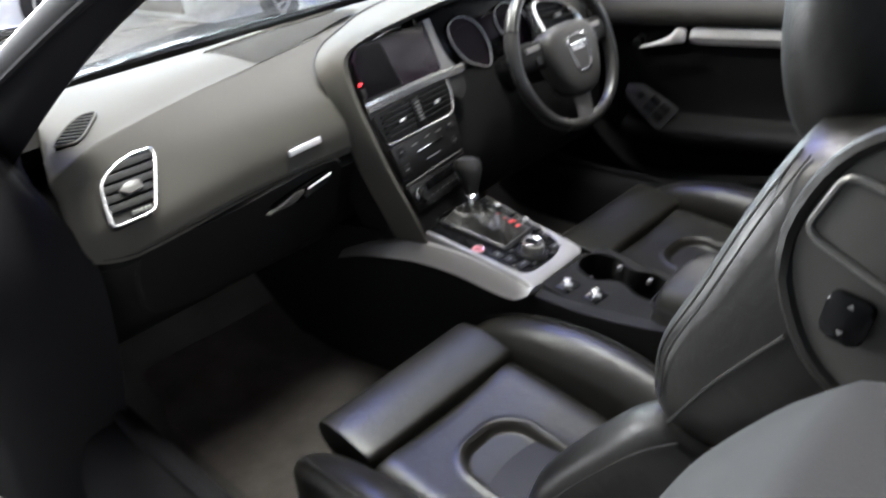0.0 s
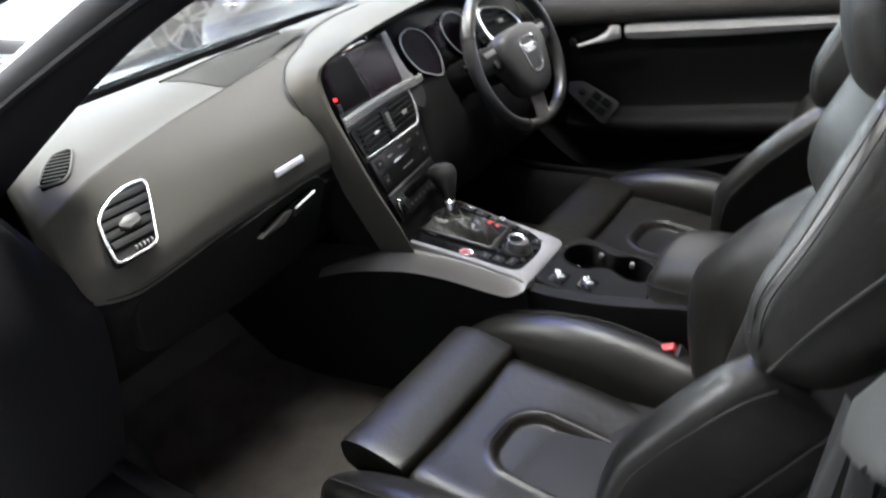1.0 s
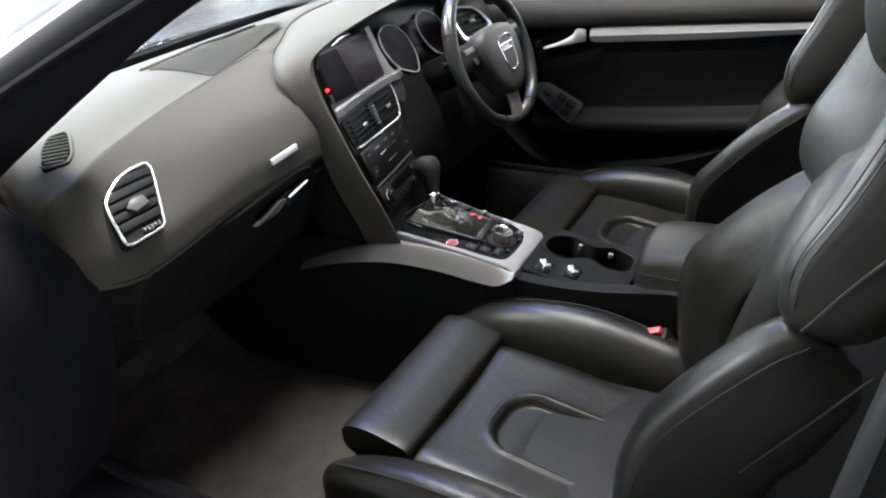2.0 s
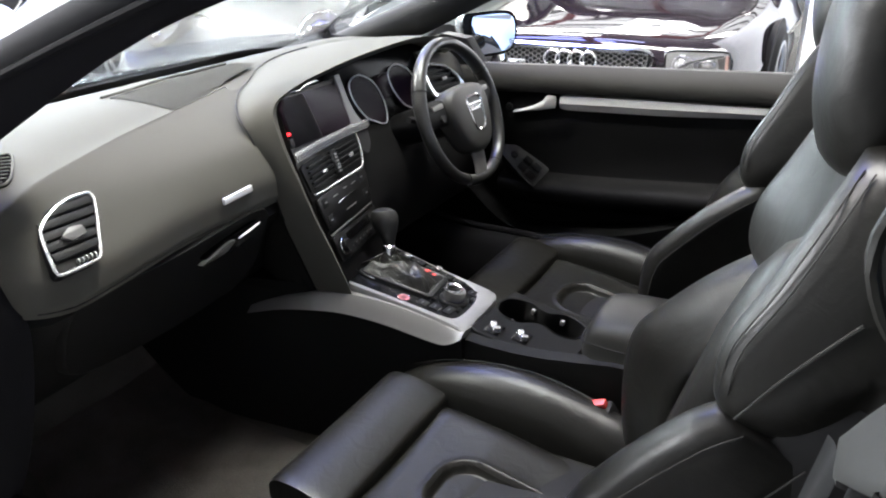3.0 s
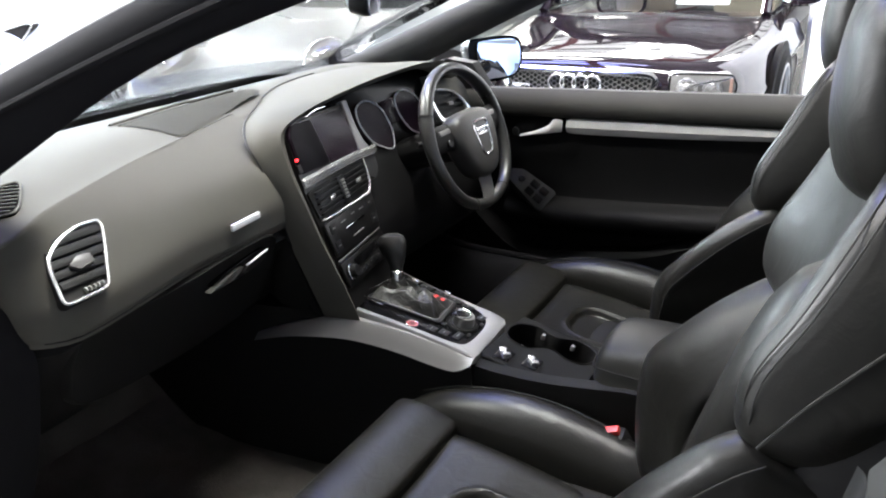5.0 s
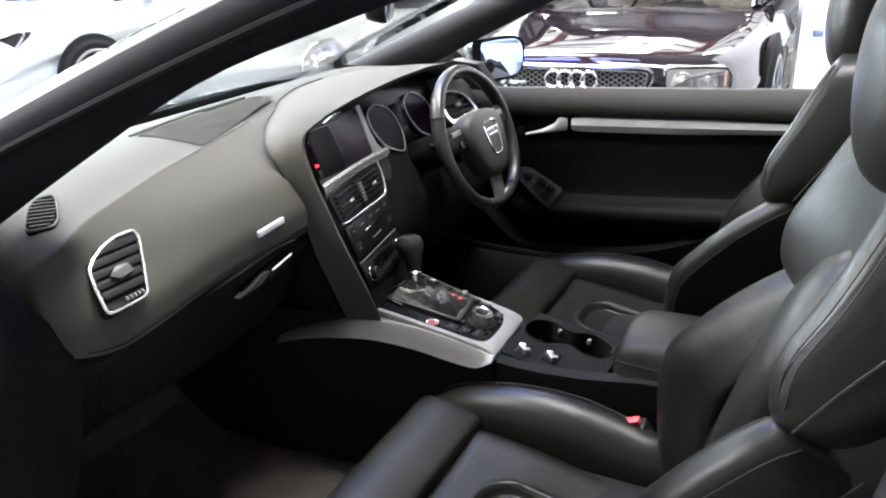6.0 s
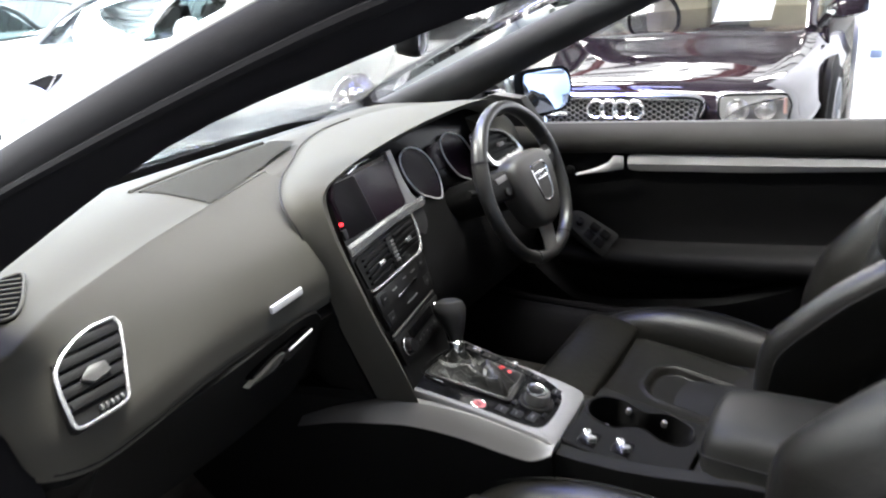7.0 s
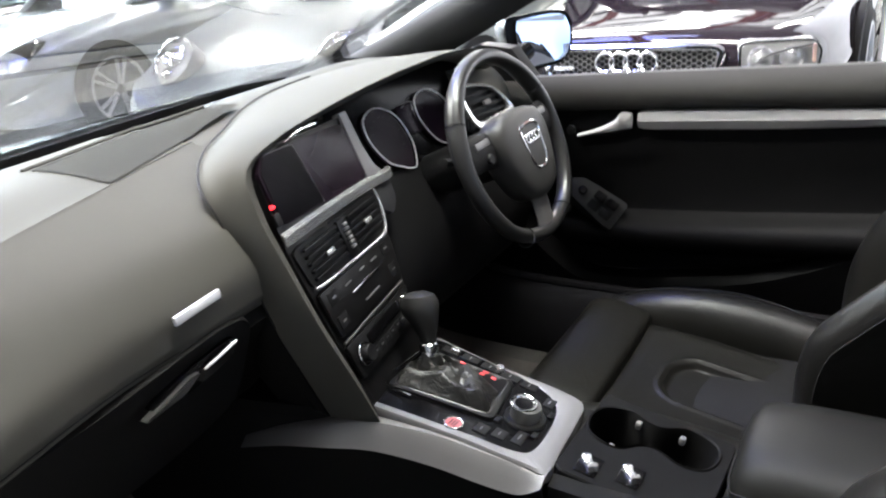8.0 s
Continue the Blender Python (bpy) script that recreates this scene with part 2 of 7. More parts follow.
def join(bm, tmp, m=None):
    me = bpy.data.meshes.new("t")
    tmp.to_mesh(me)
    tmp.free()
    if m:
        me.transform(m)
    bm.from_mesh(me)
    bpy.data.meshes.remove(me)


def box(bm, centre, size, bev=0.004, m=None, seg=2):
    t = B()
    bmesh.ops.create_cube(t, size=1)
    bmesh.ops.scale(t, vec=size, verts=t.verts)
    if bev:
        bmesh.ops.bevel(t, geom=t.edges[:], offset=min(bev, min(size) * 0.45), segments=seg, profile=0.6, affect="EDGES")
    bmesh.ops.translate(t, vec=centre, verts=t.verts)
    join(bm, t, m)


def slab(bm, outline, z0, z1, bev=0.002, m=None, seg=2, taper=1.0):
    """An outline in the local xy plane, given thickness along z with a rounded top edge."""
    t = B()
    cx = sum(p[0] for p in outline) / len(outline)
    cy = sum(p[1] for p in outline) / len(outline)
    low = [t.verts.new((p[0], p[1], z0)) for p in outline]
    top = [t.verts.new((cx + (p[0] - cx) * taper, cy + (p[1] - cy) * taper, z1)) for p in outline]
    n = len(outline)
    for i in range(n):
        t.faces.new((low[i], low[(i + 1) % n], top[(i + 1) % n], top[i]))
    t.faces.new(low[::-1])
    cap = t.faces.new(top)
    if bev:
        bmesh.ops.bevel(t, geom=list(cap.edges), offset=bev, segments=seg, profile=0.6, affect="EDGES")
    join(bm, t, m)


def tube(bm, pts, r, n=8, closed=False, flat=1.0, m=None, caps=True):
    p = [Vector(q) for q in pts]
    rings, up = [], None
    for i, q in enumerate(p):
        a = p[i - 1] if i or closed else q
        b = p[(i + 1) % len(p)] if i + 1 < len(p) or closed else q
        d = (b - a).normalized()
        if up is None:
            up = d.orthogonal().normalized()
        up = (up - d * up.dot(d)).normalized()
        side = d.cross(up)
        rad = r[i] if isinstance(r, (list, tuple)) else r
        rings.append([q + up * math.cos(k * math.tau / n) * rad + side * math.sin(k * math.tau / n) * rad * flat for k in range(n)])
    if closed:
        rings.append(rings[0])
        vs = [[bm.verts.new((m @ v) if m else v) for v in rg] for rg in rings[:-1]]
        best = min(range(n), key=lambda s: (rings[-2][0] - rings[0][s]).length)
        for i in range(len(vs)):
            b = vs[(i + 1) % len(vs)]
            s = best if i + 1 == len(vs) else 0
            for k in range(n):
                bm.faces.new((vs[i][k], vs[i][(k + 1) % n], b[(k + 1 + s) % n], b[(k + s) % n]))
    else:
        loft(bm, rings, True, caps, m)


def lathe(bm, profile, n=20, m=None):
    """A profile of (radius, height), turned round z."""
    rings = [[(r * math.cos(k * math.tau / n), r * math.sin(k * math.tau / n), z) for k in range(n)] for r, z in profile]
    loft(bm, rings, True, True, m)


def ring_pts(cx, cy, rx, ry, n=32, z=0.0, power=2.0):
    out = []
    for k in range(n):
        c, s = math.cos(k * math.tau / n), math.sin(k * math.tau / n)
        out.append((cx + rx * abs(c) ** (2 / power) * math.copysign(1, c), cy + ry * abs(s) ** (2 / power) * math.copysign(1, s), z))
    return out


def rounded(pts, n=5, tight=0.35):
    """A polygon with its corners rounded off."""
    p, out = [Vector(q) for q in pts], []
    for i in range(len(p)):
        a, b, c = p[i - 1], p[i], p[(i + 1) % len(p)]
        s, e = b.lerp(a, tight), b.lerp(c, tight)
        for k in range(n + 1):
            t = k / n
            out.append((s * (1 - t) ** 2 + b * 2 * t * (1 - t) + e * t * t))
    return out


def basis(o, x, y, z):
    return Matrix(((x[0], y[0], z[0], o[0]), (x[1], y[1], z[1], o[1]), (x[2], y[2], z[2], o[2]), (0, 0, 0, 1)))


def plane_frame(o, normal, up=(0, 0, 1), roll=0.0):
    n = Vector(normal).normalized()
    u = Vector(up).cross(n).normalized()
    return basis(o, u, n.cross(u), n) @ pose(0, 0, 0, 0, 0, roll)

# ---- car: dashboard ----
dashboard = thing("dashboard", "grey soft-touch dashboard with silver-framed vents and open glovebox seam", "dashboard", at=(0, 0.4, 0.7))


def ridge_y(x):
    """Where the crease along the pad runs."""
    pts = [(-0.72, 0.086), (-0.69, 0.104), (-0.665, 0.128), (-0.636, 0.150), (-0.60, 0.169), (-0.56, 0.186), (-0.48, 0.218), (-0.40, 0.250), (-0.30, 0.281), (-0.234, 0.299), (-0.15, 0.327), (0.0, 0.376)]
    for (x0, y0), (x1, y1) in zip(pts, pts[1:]):
        if x0 <= x <= x1:
            return y0 + (y1 - y0) * (x - x0) / (x1 - x0)
    return 0.34


def dash_profile(x):
    """The cross-section of the passenger side at x, as (y, z)."""
    k = min(1, max(0, (x + 0.66) / 0.28))
    k = k * k * (3 - 2 * k)
    yr = ridge_y(x)
    face_l = [(0.122, 0.907), (0.100, 0.872), (0.082, 0.845), (0.081, 0.818), (0.087, 0.799)]
    face_r = [(0.158, 0.912), (0.130, 0.880), (0.118, 0.848), (0.118, 0.818), (0.122, 0.799)]
    face = [(a[0] + (c[0] - a[0]) * k, a[1]) for a, c in zip(face_l, face_r)]
    y1 = face[0][0]
    pts = [(0.72, 0.90), (0.64, 0.943), (max(0.46, yr + 0.2), 0.961), (yr + 0.11, 0.964), (yr + 0.016, 0.9565), (yr + 0.004, 0.9592), (yr - 0.004, 0.9555),
           (y1 + (yr - y1) * 0.45, 0.934)] + face + [(face[-1][0] + 0.03, 0.791), (0.40, 0.80), (0.72, 0.84)]
    if x < -0.64:
        e = min(1.0, (-0.64 - x) / 0.075)
        d = 1 - math.sqrt(max(0.0, 1 - e * e))
        pts = [(y + d * 0.10 * (0.75 - y) / 0.65, z - d * 0.045 * max(0, (z - 0.79)) / 0.17) for y, z in pts]
    return pts


def end_x(x, y):
    """The door end of the pad runs inwards towards the windscreen."""
    k = min(1.0, max(0.0, (y - 0.12) / 0.30))
    lim = -0.715 + 0.085 * k * k * (3 - 2 * k) + 0.09 * max(0.0, y - 0.42) / 0.3
    return x if x > -0.50 else -0.50 + (x + 0.50) * (lim + 0.50) / (-0.215)


bm = B()
xs = [-0.715, -0.708, -0.698, -0.685, -0.67, -0.65, -0.63, -0.61, -0.585, -0.56, -0.53, -0.50, -0.47, -0.44, -0.41, -0.38, -0.35, -0.32, -0.29, -0.26, -0.23, -0.20, -0.17, -0.14, -0.05]
sections = []
for x in xs:
    sections.append([Vector((end_x(p.x, p.y), p.y, p.z)) for p in cr([(x, y, z) for y, z in dash_profile(x)], 3, True)])
loft(bm, sections)
part("dash_top", bm, DASH, dashboard, "grey grained soft dash pad")


def on_dash(x, z):
    """A point on the rear face of the pad."""
    pr = dash_profile(x)[6:13]
    for (y0, z0), (y1, z1) in zip(pr, pr[1:]):
        if z1 <= z <= z0:
            return y0 + (y1 - y0) * (z - z0) / (z1 - z0)
    return pr[-1][0]


def top_z(x, y):
    """The height of the pad's top."""
    pr = [(p.x, p.y) for p in cr([(a, b, 0) for a, b in dash_profile(x)[:7]], 3)]
    for (y0, z0), (y1, z1) in zip(pr, pr[1:]):
        if y1 <= y <= y0:
            return z0 + (z1 - z0) * (y - y0) / (y1 - y0)
    return pr[-1][1]


# upper pad carried on under the hood to the driver side
bm = B()
loft(bm, [cr([(x, 0.72, 0.894), (x, 0.64, 0.938), (x, (y + 0.64) / 2, 0.9565), (x, y + 0.02, 0.9550), (x, y - 0.02, 0.949), (x, y - 0.02, 0.925), (x, 0.45, 0.88), (x, 0.72, 0.85)], 3, True) if x > -0.05 else
          cr([(x, 0.72, 0.890), (x, 0.64, 0.934), (x, (y + 0.64) / 2, 0.953), (x, y + 0.02, 0.954), (x, y - 0.02, 0.946), (x, y - 0.02, 0.92), (x, 0.45, 0.88), (x, 0.72, 0.85)], 3, True)
          for x, y in ((-0.075, 0.345), (0.0, 0.360), (0.11, 0.405), (0.25, 0.455), (0.42, 0.485), (0.56, 0.485))])
part("upper_pad", bm, DASH, dashboard)

# end face of the dashboard at the door opening, and the body under the pad
bm = B()
for_side = [(0.66, 0.50), (0.42, 0.50), (0.30, 0.54), (0.215, 0.62), (0.15, 0.72), (0.115, 0.788), (0.40, 0.80), (0.70, 0.82)]
side_ring = cr([(a, b, 0) for a, b in for_side], 3, True)
loft(bm, [[(x, p[0] + d, p[1]) for p in side_ring] for x, d in ((-0.700, 0.07), (-0.695, 0.04), (-0.67, 0.02), (-0.45, 0.025), (-0.12, 0.025))])
part("lower_dash", bm, DASH_SHADED, dashboard, "lower dash panel above footwell, darkened for the shade there")

# glovebox lid with its arched upper seam and pull handle
bm = B()
lid = cr([(-0.60, 0.785, 0), (-0.45, 0.787, 0), (-0.33, 0.797, 0), (-0.255, 0.800, 0), (-0.225, 0.785, 0), (-0.215, 0.72, 0), (-0.225, 0.63, 0),
          (-0.40, 0.60, 0), (-0.60, 0.62, 0), (-0.64, 0.70, 0), (-0.635, 0.775, 0)], 4, True)
back = [bm.verts.new((p[0], 0.26, p[1])) for p in lid]
under = lambda z: 0.123 + 0.55 * max(0, 0.785 - z)
mid = [bm.verts.new((p[0], under(p[1]), p[1])) for p in lid]
cx, cz = -0.42, 0.70
rim = [bm.verts.new((cx + (p[0] - cx) * 0.985, under(p[1]) - 0.007, cz + (p[1] - cz) * 0.97)) for p in lid]
n = len(lid)
for a, b in ((back, mid), (mid, rim)):
    for i in range(n):
        bm.faces.new((a[i], a[(i + 1) % n], b[(i + 1) % n], b[i]))
bm.faces.new(rim)
glovebox = part("glovebox_lid", bm, DASH_SHADED, dashboard, "glovebox lid with arched edge, darkened for the shade there")
bm = B()
slab(bm, rounded([(-0.40, 0.752, 0), (-0.33, 0.744, 0), (-0.25, 0.764, 0), (-0.255, 0.782, 0), (-0.34, 0.770, 0)], 3), -0.01, 0.004, 0.003,
     plane_frame((0, 0.122, 0), (0, -1, 0)))
part("handle_recess", bm, GLOSS_BLACK, glovebox)
bm = B()
tube(bm, cr([(-0.312, 0.112, 0.766), (-0.285, 0.109, 0.7725), (-0.258, 0.110, 0.777)], 4), [0.0012] + [0.0019] * 7 + [0.0012], 8)
part("handle", bm, BADGE, glovebox, "thin chrome edge of glovebox pull")
bm = B()
slab(bm, rounded([(-0.322, 0.752, 0), (-0.268, 0.762, 0), (-0.256, 0.775, 0), (-0.312, 0.764, 0)], 4, 0.2), -0.004, 0.009, 0.002, plane_frame((0, 0.119, 0), (0, -1, 0)))
part("handle_lever", bm, PLASTIC, glovebox, "black pull lever under chrome edge")
bm = B()
slab(bm, rounded([(-0.408, 0.749, 0), (-0.345, 0.752, 0), (-0.318, 0.766, 0), (-0.335, 0.7675, 0), (-0.368, 0.758, 0)], 4, 0.2), -0.004, 0.008, 0.002, plane_frame((0, 0.119, 0), (0, -1, 0)))
part("handle_lip", bm, DARK_TRIM, glovebox, "grey lip of handle recess")

# seam under the pad
bm = B()
tube(bm, [(x, on_dash(x, 0.80) + 0.001, 0.799) for x in [-0.69 + 0.01 * k for k in range(37)]], 0.0016, 6)
part("lower_seam", bm, PLASTIC, dashboard)

# model badge
bm = B()
vx = Vector((-0.259 + 0.338, 0.006, 0.001)).normalized()
box(bm, (0, 0, 0), (0.075, 0.0118, 0.006), 0.0025, basis((-0.2985, 0.1135, 0.8425), vx, (0, 0.05, 0.999), (0, -0.999, 0.05)))
part("badge", bm, BADGE, dashboard, "bright metal badge strip")

# side vent
vent_n = Vector((-0.038, -1.0, 0.9033)).normalized()
VF = plane_frame((-0.62, 0.1065, 0.883), vent_n)


def local(frame_m, p):
    q = frame_m.inverted() @ Vector(p)
    return (q.x, q.y, 0)


vent_out = [local(VF, p) for p in ((-0.562, 0.142, 0.924), (-0.590, 0.143, 0.925), (-0.616, 0.140, 0.920), (-0.640, 0.133, 0.911), (-0.656, 0.125, 0.901), (-0.664, 0.108, 0.884),
                                   (-0.674, 0.080, 0.850), (-0.607, 0.078, 0.852), (-0.590, 0.098, 0.875), (-0.573, 0.118, 0.897), (-0.560, 0.135, 0.916))]
vent_ring = rounded(vent_out, 3, 0.22)
air_vent = thing("air_vent", "silver-framed trapezoid side air vent with dark slats", "air vent", at=(-0.62, 0.1, 0.88))
bm = B()
tube(bm, vent_ring, 0.0024, 8, True, m=VF @ pose(0, 0, 0.009))
part("vent_frame", bm, CHROME_SOFT, air_vent, "brushed silver surround")
bm = B()
slab(bm, vent_ring, -0.012, 0.0045, 0, VF)
part("vent_back", bm, PLASTIC, air_vent)
ys = [p[1] for p in vent_ring]
for k in range(5):
    yv = min(ys) + (max(ys) - min(ys)) * (0.26 + 0.155 * k)
    cut = [p[0] for p in vent_ring if abs(p[1] - yv) < 0.012]
    bm = B()
    box(bm, ((min(cut) + max(cut)) / 2, yv, 0.0085), (max(cut) - min(cut) - 0.006, 0.0115, 0.0035), 0.0012, VF @ Matrix.Rotation(radians(0), 4, "X"))
    part("slat", bm, VENT, air_vent)
bm = B()
slab(bm, rounded([(-0.020, 0.004, 0), (-0.008, -0.006, 0), (0.016, -0.001, 0), (0.015, 0.012, 0), (-0.004, 0.014, 0)], 3, 0.15), 0.008, 0.016, 0.0012, VF)
part("vent_tab", bm, TAB, air_vent, "silver slider tab")
bm = B()
for k in range(5):
    box(bm, (-0.016 + 0.0065 * k, min(ys) + 0.010, 0.009), (0.0025, 0.006, 0.006), 0.0008, VF)
part("thumb_wheel", bm, PAINT_SILVER, air_vent)

# small demister grille at the corner of the pad
demist = thing("demister_grille", "small black slatted demister outlet in dash corner", "air vent", at=(-0.63, 0.25, 0.955))
DF = basis((-0.634, 0.228, top_z(-0.634, 0.228) - 0.002), Vector((0.62, 0.78, 0.05)).normalized(), Vector((-0.78, 0.62, -0.06)).normalized(), Vector((0.62, 0.78, 0.05)).cross(Vector((-0.78, 0.62, -0.06))).normalized())
outl = rounded([(-0.050, -0.018, 0), (-0.020, -0.024, 0), (0.092, -0.016, 0), (0.086, 0.014, 0), (0.040, 0.022, 0), (-0.046, 0.020, 0)], 4, 0.3)
# Flat black slab on the pad stands in for shade in the slots
bm = B()
slab(bm, outl, -0.02, 0.0035, 0.001, DF)
part("slot_shade_slab", bm, SLOT_SHADE, demist)
bm = B()
tube(bm, outl, 0.0022, 6, True, m=DF @ pose(0, 0, 0.003))
part("grille_rim", bm, DASH, demist)
for k in range(8):
    bm = B()
    xk = -0.034 + 0.0152 * k
    wk = 0.038 if 0 < k < 7 else 0.028
    box(bm, (0, 0, 0), (0.0027, wk, 0.0012), 0.0003, DF @ pose(xk, 0, 0.0041, 0, 0, -16))
    part("slat", bm, DASH, demist)

# centre speaker cover on the top of the pad
bm = B()
g = []
for k in range(15):
    t = k / 14
    x = -0.234 + 0.385 * t
    y0, y1 = 0.312 + 0.148 * t, 0.482 + 0.040 * t
    g.append([Vector((x, y0 + (y1 - y0) * j / 6, top_z(x, y0 + (y1 - y0) * j / 6) + 0.0020)) for j in range(7)])
loft(bm, g, closed=False, caps=False)
bmesh.ops.solidify(bm, geom=bm.faces[:], thickness=0.0015)
part("speaker_cover", bm, GRILLE_CLOTH, dashboard, "darker perforated speaker cover")
for off, rr, dz, mat in ((0.004, 0.0013, 0.001, PLASTIC), (0.030, 0.0040, 0.001, DASH), (0.036, 0.0012, 0.0, PLASTIC)):
    bm = B()
    tube(bm, [(x, 0.482 + 0.104 * (x + 0.234) + off, top_z(x, 0.482 + 0.104 * (x + 0.234) + off) + dz) for x in [-0.234 + 0.02 * k for k in range(20)]], rr, 6)
    part("cover_edge", bm, mat, dashboard)

# hood that wraps from the console, round the screen and over the dials
inner = [(-0.108, 0.035, 0.560), (-0.128, 0.052, 0.66), (-0.143, 0.080, 0.75), (-0.152, 0.105, 0.83), (-0.157, 0.128, 0.905), (-0.140, 0.148, 0.957),
         (-0.085, 0.160, 0.971), (0.02, 0.180, 0.977), (0.13, 0.192, 0.981), (0.26, 0.198, 0.986), (0.42, 0.200, 0.987), (0.54, 0.205, 0.968), (0.62, 0.215, 0.93)]
crest = [(-0.122, 0.012, 0.560), (-0.146, 0.032, 0.66), (-0.166, 0.058, 0.75), (-0.176, 0.084, 0.83), (-0.181, 0.112, 0.905), (-0.166, 0.134, 0.962),
         (-0.095, 0.142, 0.985), (0.02, 0.160, 0.993), (0.13, 0.172, 0.998), (0.26, 0.176, 1.003), (0.42, 0.178, 1.003), (0.55, 0.188, 0.984), (0.645, 0.205, 0.94)]
outer = [(-0.140, 0.080, 0.560), (-0.165, 0.100, 0.66), (-0.186, 0.118, 0.75), (-0.198, 0.130, 0.83), (-0.203, 0.155, 0.903), (-0.186, 0.200, 0.944),
         (-0.112, 0.268, 0.961), (-0.005, 0.335, 0.966), (0.11, 0.41, 0.967), (0.25, 0.47, 0.966), (0.42, 0.50, 0.962), (0.57, 0.50, 0.955), (0.69, 0.49, 0.93)]
back = [(-0.10, 0.20, 0.56), (-0.11, 0.22, 0.66), (-0.12, 0.23, 0.75), (-0.12, 0.24, 0.83), (-0.12, 0.25, 0.89), (-0.12, 0.28, 0.93),
        (-0.08, 0.30, 0.94), (0.02, 0.36, 0.94), (0.13, 0.42, 0.935), (0.26, 0.46, 0.93), (0.42, 0.48, 0.92), (0.55, 0.48, 0.90), (0.66, 0.46, 0.86)]
lines = [cr(l, 5) for l in (inner, crest, outer, back)]
bm = B()
rings = []
for i, c, o, b in zip(*lines):
    in_o = o.lerp(b, 0.12) + (i - o).normalized() * 0.012
    rings.append([i.lerp(in_o, 0.5), i, i.lerp(c, 0.5) + (c - o).normalized() * 0.006, c + (c - o).normalized() * 0.003, c.lerp(o, 0.25) + Vector((-0.004, 0, 0.005)), c.lerp(o, 0.6) + Vector((-0.004, 0, 0.006)), o, in_o])
loft(bm, rings)
hood = part("binnacle_hood", bm, DASH, dashboard, "curved grey hood wrapping screen and dials")
# Dark sheet stands in for shade in the recess behind the hood
bm = B()
loft(bm, [[o.lerp(b, 0.10), o.lerp(b, 0.10) + Vector((0.004, 0.10, -0.004)), b + Vector((0.02, 0.10, 0)), b] for o, b in list(zip(lines[2], lines[3]))[:18]])
part("side_panel", bm, DASH_SHADED, dashboard, "dark sheet standing in for the shaded recess behind the hood edge")
bm = B()
tube(bm, [p + Vector((-0.001, -0.001, 0.003)) for p in lines[2][10:50]], 0.0016, 6)
part("hood_seam", bm, PLASTIC, dashboard)

# driver side pad to the door, and knee panel
bm = B()
prof_r = [(0.72, 0.90), (0.60, 0.945), (0.42, 0.955), (0.28, 0.95), (0.20, 0.92), (0.17, 0.87), (0.17, 0.80), (0.22, 0.74), (0.45, 0.74), (0.72, 0.80)]
loft(bm, [cr([(x, y + d, z - e) for y, z in prof_r], 3, True) for x, d, e in ((0.54, 0.02, 0.0), (0.64, 0.02, 0.0), (0.69, 0.03, 0.004), (0.712, 0.06, 0.02))])
part("driver_end_pad", bm, DASH, dashboard)
bm = B()
knee = [(0.50, 0.50), (0.24, 0.50), (0.17, 0.58), (0.16, 0.68), (0.20, 0.78), (0.27, 0.83), (0.50, 0.84)]
loft(bm, [cr([(x, y, z) for y, z in knee], 3, True) for x in (0.13, 0.2, 0.45, 0.69)])
part("knee_panel", bm, PLASTIC, dashboard)
bm = B()
cowl = [(0.74, 0.86), (0.70, 0.93), (0.60, 0.938), (0.48, 0.935), (0.48, 0.86)]
loft(bm, [cr([(x, y, z) for y, z in cowl], 2, True) for x in (-0.66, -0.3, 0.0, 0.3, 0.67)])
part("windscreen_ledge", bm, DASH_SHADED, dashboard)

# ---- car: dial binnacle ----
dials = thing("instrument_cluster", "dark instrument cluster with two chrome-ringed dials", "instrument cluster", at=(0.37, 0.3, 0.85))
GF = plane_frame((0.37, 0.235, 0.872), (-0.05, -0.92, 0.36))
bm = B()
slab(bm, rounded([(-0.20, -0.085, 0), (0.24, -0.085, 0), (0.24, 0.115, 0), (-0.20, 0.115, 0)], 4, 0.2), -0.03, -0.012, 0.003, GF)
part("backing", bm, GLOSS_BLACK, dials)
for cx, cyy in ((-0.082, 0.0), (0.072, 0.0)):
    tear = cr([(cx - 0.055, 0.050, 0), (cx - 0.006, 0.062, 0), (cx + 0.044, 0.036, 0), (cx + 0.062, -0.018, 0), (cx + 0.045, -0.062, 0),
               (cx + 0.020, -0.063, 0), (cx + 0.003, -0.056, 0), (cx - 0.035, -0.036, 0), (cx - 0.062, 0.010, 0)], 4, True)
    tear = [Vector((cx + (p.x - cx) * 0.86, p.y, 0)) for p in tear]
    bm = B()
    tube(bm, tear, 0.0016, 8, True, m=GF)
    dial = part("dial_ring", bm, BADGE, dials, "chrome dial ring")
    bm = B()
    slab(bm, tear, -0.016, -0.006, 0, GF)
    part("dial_face", bm, SCREEN, dial)
    for a in range(13):
        ang = radians(220 - a * 21)
        bm = B()
        box(bm, (cx + 0.040 * math.cos(ang), 0.004 + 0.040 * math.sin(ang), -0.005), (0.006, 0.0012, 0.001), 0, GF @ Matrix.Translation((0, 0, 0)))
        part("tick_mark", bm, PANEL, dial)
bm = B()
box(bm, (-0.005, 0.02, -0.008), (0.05, 0.06, 0.006), 0.004, GF)
part("centre_display", bm, SCREEN, dials)
bm = B()
tube(bm, cr([(-0.02, 0.045, 0.0), (0.0, 0.051, 0.0), (0.02, 0.047, 0)], 3), 0.0012, 6, m=GF)
part("display_edge", bm, SATIN, dials)

